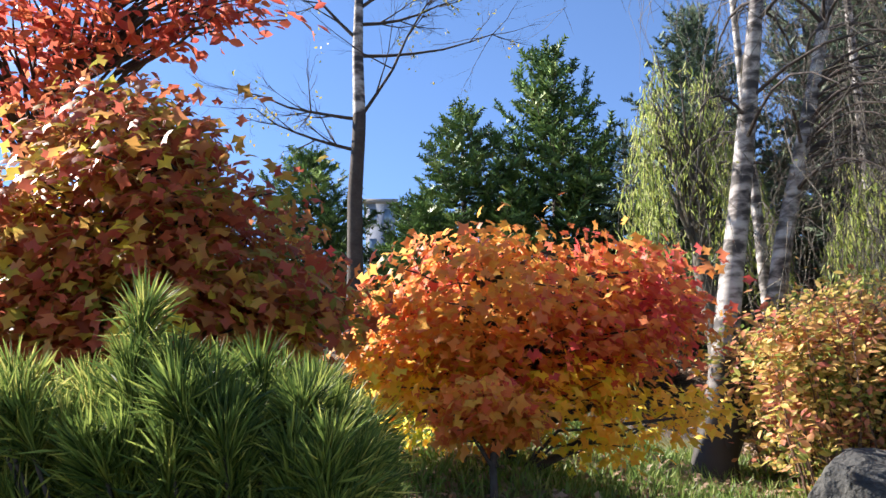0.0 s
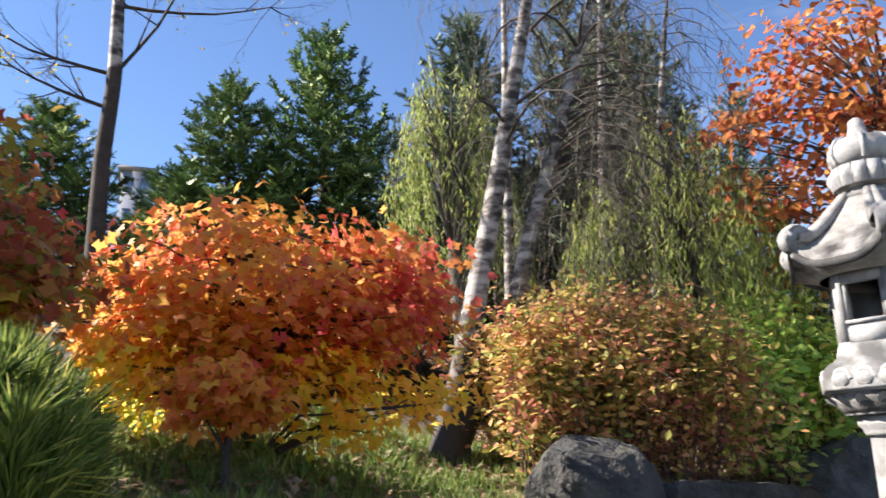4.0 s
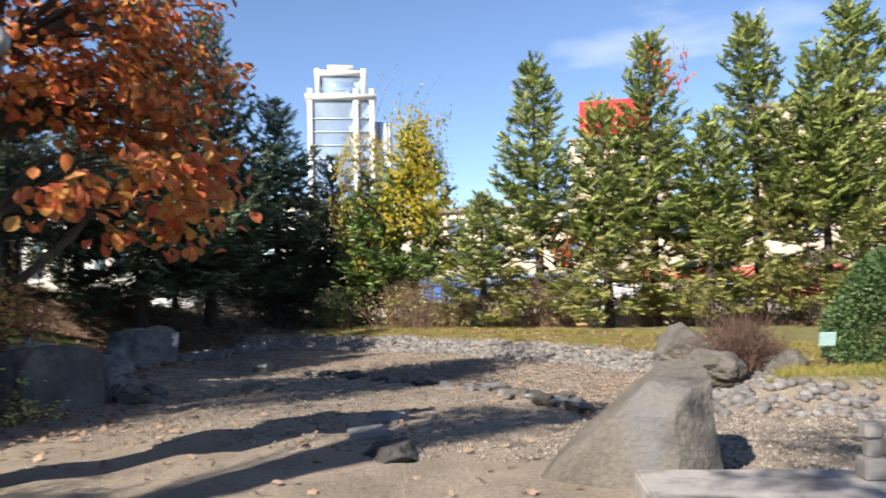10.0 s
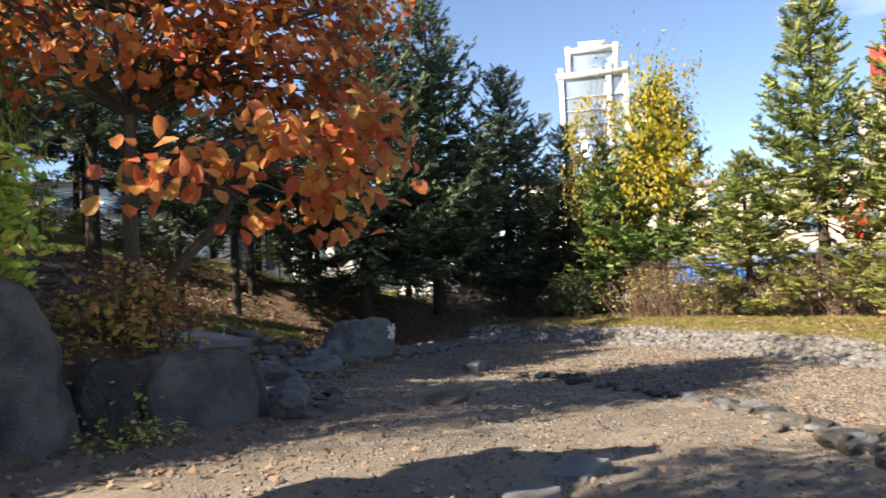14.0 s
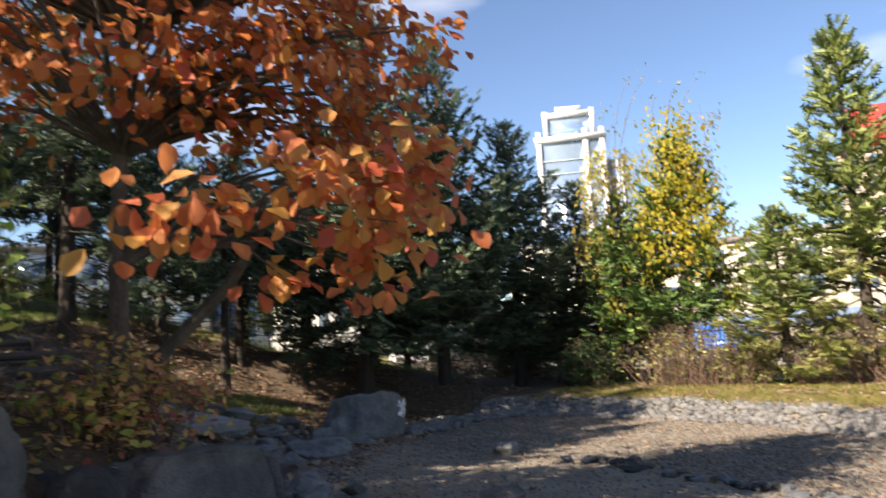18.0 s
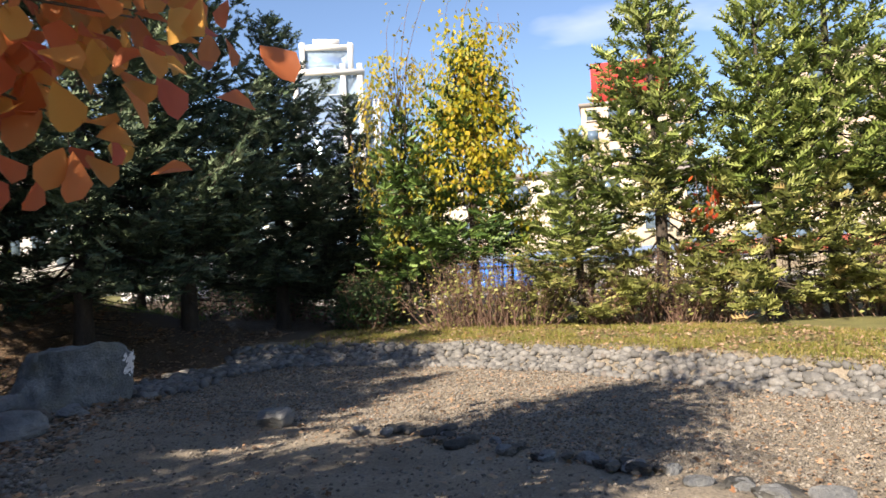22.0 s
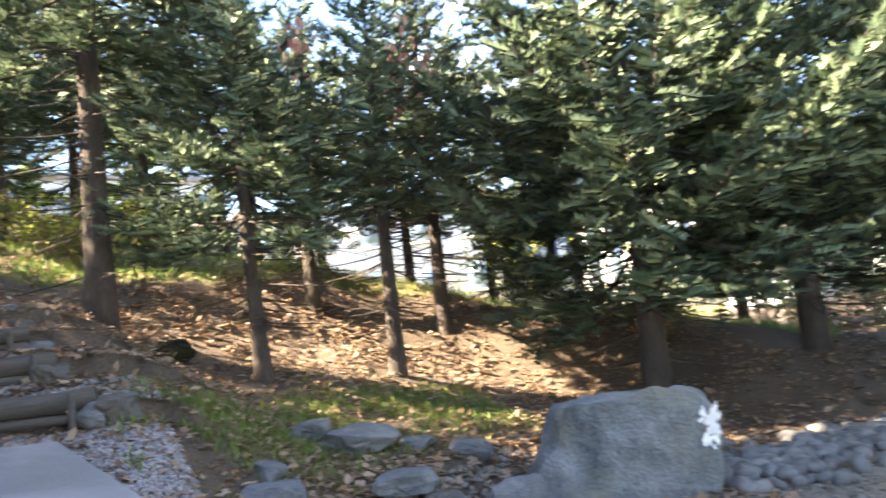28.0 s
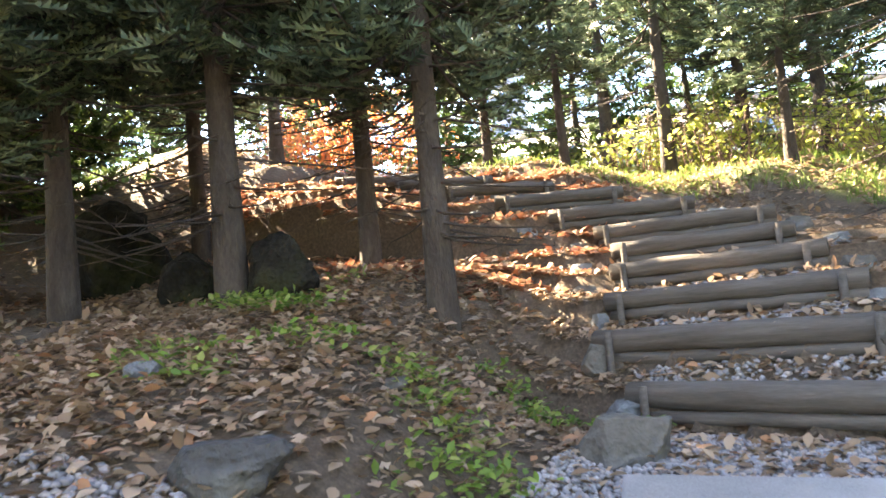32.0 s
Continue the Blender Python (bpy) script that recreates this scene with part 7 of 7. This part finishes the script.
# cobbles at the foot of the wood beside the white-marked boulder
xy = []
while len(xy) < 480:
    x = rng.uniform(19.8, 24.4)
    y = 13.65 + rng.normal(0, 0.36) - 0.45 * smooth_step(22.4, 24.3, x)
    if (x - 19.3) ** 2 + (y - 14.1) ** 2 > 0.8:
        xy.append((x, y))
scatter_stones("toe_cobbles", "rounded grey cobbles heaped beside the big boulder", on_ground(xy, 0.04), rng.uniform(0.1, 0.3, len(xy)), cobble_mat, "cobbles", True)
# pond gravel, thickest beyond the ridge
ridge_y = lambda x: along(tuple((rx[1], ry[1]) for rx, ry in zip(RIDGE_X[::-1], RIDGE_Y[::-1])), x)
xy = []
while len(xy) < 34000:
    x, y = rng.uniform(8, 26), rng.uniform(-4, 14.5)
    side = y - ridge_y(x)
    deep = x > 17.5 + 0.1 * (y - 5) or side < 0
    if bank_edge(x, y) < 0.3 and y < along(HILL_TOE, x) and (x < 19.8 or y < 13.8) and (deep or rng.uniform() < 0.25):
        xy.append((x, y))
scatter_stones("pond_gravel", "grey gravel and dry debris on the pond floor", on_ground(xy, 0.005), rng.uniform(0.02, 0.06, len(xy)), pebble_mat, "gravel", chips=True)
clear_of_slab = lambda x, y: not (abs(x - 13.67 + 0.22 * (y - 13.86)) < 0.78 and abs(y - 13.86) < 1.3)
# pale gravel round the slab and on the step treads
xy = []
while len(xy) < 17000:
    x, y = rng.uniform(10.5, 17.5), rng.uniform(12.2, 17.0)
    d = math.hypot((x - 13.8) / 1.25, y - 14.4)
    near = y < 13.5 + 0.25 * (x - 12) + 0.5 * noise.noise((x, y, 2)) or (abs(x - 13.6) < 1.5 and y < 16.6)
    if clear_of_slab(x, y) and near and d < 3.2 and rng.uniform() < 1.3 - 0.3 * d:
        xy.append((x, y))
for (ax, ay, az), (bx, by, bz) in zip(STEP_LINE, STEP_LINE[1:]):
    for _ in range(420):
        t, e = rng.uniform(0.1, 0.95), rng.uniform(-0.9, 0.9)
        xy.append((ax + (bx - ax) * t + e * 0.95, ay + (by - ay) * t + e * -0.1))
scatter_stones("gravel", "pale blue-grey gravel round the slab and steps", on_ground(xy, 0.01), rng.uniform(0.028, 0.07, len(xy)), gravel_mat, "gravel", chips=True)


xy = []
while len(xy) < 4200:
    x = rng.uniform(14.3, 19.6)
    y = along(HILL_TOE, x) + rng.uniform(-2.4, 0.7)
    if clear_of_slab(x, y):
        xy.append((x, y))
scatter_stones("edge_gravel", "grey gravel along the edge of the wood", on_ground(xy, 0.01), rng.uniform(0.03, 0.11, len(xy)), pebble_mat, "gravel", chips=True)


def scatter_leaves(name, label, xy, size, mat, shape=STAR):
    n = len(xy)
    p = on_ground(xy, 0.015) + np.c_[np.zeros((n, 2)), rng.uniform(0, 0.03, n)]
    v, f = spread(*shape, p, np.c_[rng.normal(0, 1, (n, 2)), rng.normal(0, 0.25, n)], np.array([0, 0, 1.0]) + rng.normal(0, 0.35, (n, 3)), rng.uniform(0.6, 1.25, n) * size)
    return tagged(part(name, Soup().add(v, f), mat), label, "fallen leaves", kind="stuff")


def wood_points(n, x0, x1, y0, y1, keep):
    got = []
    while len(got) < n:
        x, y = rng.uniform(x0, x1), rng.uniform(y0, y1)
        if rng.uniform() < keep(x, y):
            got.append((x, y))
    return got


slope = lambda x, y: y - along(HILL_TOE, x)
scatter_leaves("leaf_litter", "thick dry brown leaves on the wood floor", wood_points(38000, 3, 25, 8.5, 25, lambda x, y: (0.0 if slope(x, y) < (0.1 if x < 10.5 else 0.8) else 1.0) * (0.35 + 0.65 * (noise.noise((x * 0.7, y * 0.7, 0)) > -0.15))), 0.115, litter_mat, OVAL)
scatter_leaves("near_leaf_litter", "large dry maple leaves on the bank by the steps", wood_points(11000, 8.5, 17, 12.6, 19, lambda x, y: (slope(x, y) > 0.6) * clear_of_slab(x, y) * (1.0 if x - 10.75 < 0.51 * (y - 12.95) and x < 12.4 else 0.16)), 0.082, litter_mat)
scatter_leaves("red_leaf_litter", "drift of rust-red leaves on the slope beside the steps", wood_points(6500, 4.5, 11.8, 17.2, 23, lambda x, y: 1.0 * (math.hypot(x - 8.6, y - 20.2) < 3.2)), 0.13, litter_red)
scatter_leaves("pond_leaves", "scattered brown leaves on the sandy pond floor", wood_points(1700, 4.5, 20, 0, 13, lambda x, y: (slope(x, y) < 0.3) * (0.2 + 0.8 * math.exp(-((slope(x, y) + 0.6) / 1.6) ** 2))), 0.085, litter_mat)
scatter_leaves("gravel_debris", "curled brown leaf scraps on the pond gravel", wood_points(9000, 12, 26, -2, 14, lambda x, y: 1.0 * (bank_edge(x, y) < 0.3) * (slope(x, y) < 0) * (x > 16.5 + 0.1 * (y - 5) or y < ridge_y(x))), 0.055, litter_mat, OVAL)
scatter_leaves("edge_leaves", "dry brown leaves on the gravel along the wood", wood_points(2600, 14.3, 20, 11.5, 17, lambda x, y: 1.0 * (-2.5 < slope(x, y) < 1.2) * clear_of_slab(x, y)), 0.13, litter_mat)
scatter_leaves("corner_leaves", "dry brown leaves under the firs at the corner of the pond", wood_points(1600, 20, 27, 13.9, 16.6, lambda x, y: 1.0), 0.12, litter_mat, OVAL)
scatter_leaves("bank_leaves", "brown leaves on the grassy bank by the fence", wood_points(11000, 16, 29, -6, 13, lambda x, y: 1.0 * (0.9 < bank_edge(x, y) < 6.0)), 0.085, litter_mat, OVAL)
scatter_leaves("hill_leaves", "yellow and brown leaves on the grass below the maples", wood_points(6500, -3, 4.8, 3.5, 10, lambda x, y: 1.0 * (slope(x, y) > 0.4)), 0.11, litter_mat)


grass_dry = leafy("yellow_green_grass", [(0.0, (0.104, 0.143, 0.026)), (0.5, (0.221, 0.215, 0.052)), (1.0, (0.338, 0.260, 0.098))], 0.4, 0.5, 0.3, 1.2)


def turf(name, label, xy, h, mat=grass_mat):
    n = len(xy)
    p = on_ground(xy, -0.01)
    v, f = spread([(-0.03, 0, 0), (0.03, 0, 0), (0.02, 0.55, 0.06), (0, 1, 0.25)], [(0, 1, 2), (0, 2, 3)], p, np.c_[rng.normal(0, 0.4, (n, 2)), np.ones(n)], np.c_[rng.normal(0, 1, (n, 2)), np.zeros(n)], rng.uniform(0.5, 1.3, n) * h)
    return tagged(part(name, Soup().add(v, f), mat), label, "grass", kind="stuff")


turf("grass_hill", "rough green grass below the maples", wood_points(26000, -3, 4.2, 2.5, 10.5, lambda x, y: (slope(x, y) > 0.1) * (0.35 + 0.65 * (noise.noise((x * 1.2, y * 1.2, 5)) > -0.1))), 0.16)
turf("grass_pine", "long green grass beside the pine", wood_points(5000, -1.2, 1.0, 2.4, 4.6, lambda x, y: 1.0), 0.3)
turf("grass_bank", "short yellow-green grass on the bank by the fence", wood_points(46000, 12.3, 29, -7, 13, lambda x, y: 1.0 * (0.8 < bank_edge(x, y) < 5.5) * (0.12 + 0.88 * (noise.noise((x * 0.8, y * 0.8, 1)) > -0.1))), 0.11, grass_dry)
turf("grass_wood", "fresh green tufts along the edge of the wood", wood_points(4500, 14.6, 20, 14, 19, lambda x, y: math.exp(-((slope(x, y) - 2.2) / 0.9) ** 2) * (noise.noise((x * 1.1, y * 1.1, 8)) > -0.2)), 0.13)
turf("grass_ridge", "green grass along the top of the low bank", wood_points(5000, 14, 27, 16, 24.5, lambda x, y: 1.0 * (near_bank(x, y - 0.4)[0] < 0.8)), 0.17)
turf("grass_crest", "sunlit grass at the top of the slope", wood_points(16000, 8, 24, 22.8, 30, lambda x, y: 0.3 + 0.7 * (noise.noise((x * 0.6, y * 0.6, 8)) > 0)), 0.16)


def weeds(xy, label):
    n = 14
    lv = Soup()
    for x, y in xy:
        m_ = 9
        p = np.array([x, y, height(x, y)]) + rng.normal(0, 0.11, (m_, 3)) * [1, 1, 0.2] + [0, 0, 0.08]
        lv.add(*spread(*OVAL, p, np.c_[rng.normal(0, 1, (m_, 2)), rng.uniform(0.0, 0.8, m_)], units(m_) + [0, 0, 1.5], rng.uniform(0.04, 0.09, m_)))
    return tagged(part("weeds", lv, grass_mat), label, "weeds", kind="stuff")


weeds(wood_points(210, 9, 13, 13.4, 17, lambda x, y: 1.0 * (noise.noise((x * 1.3, y * 1.3, 3)) > 0.2) * (slope(x, y) > 1) * (x < 12.5)), "small green weeds among the dry leaves")
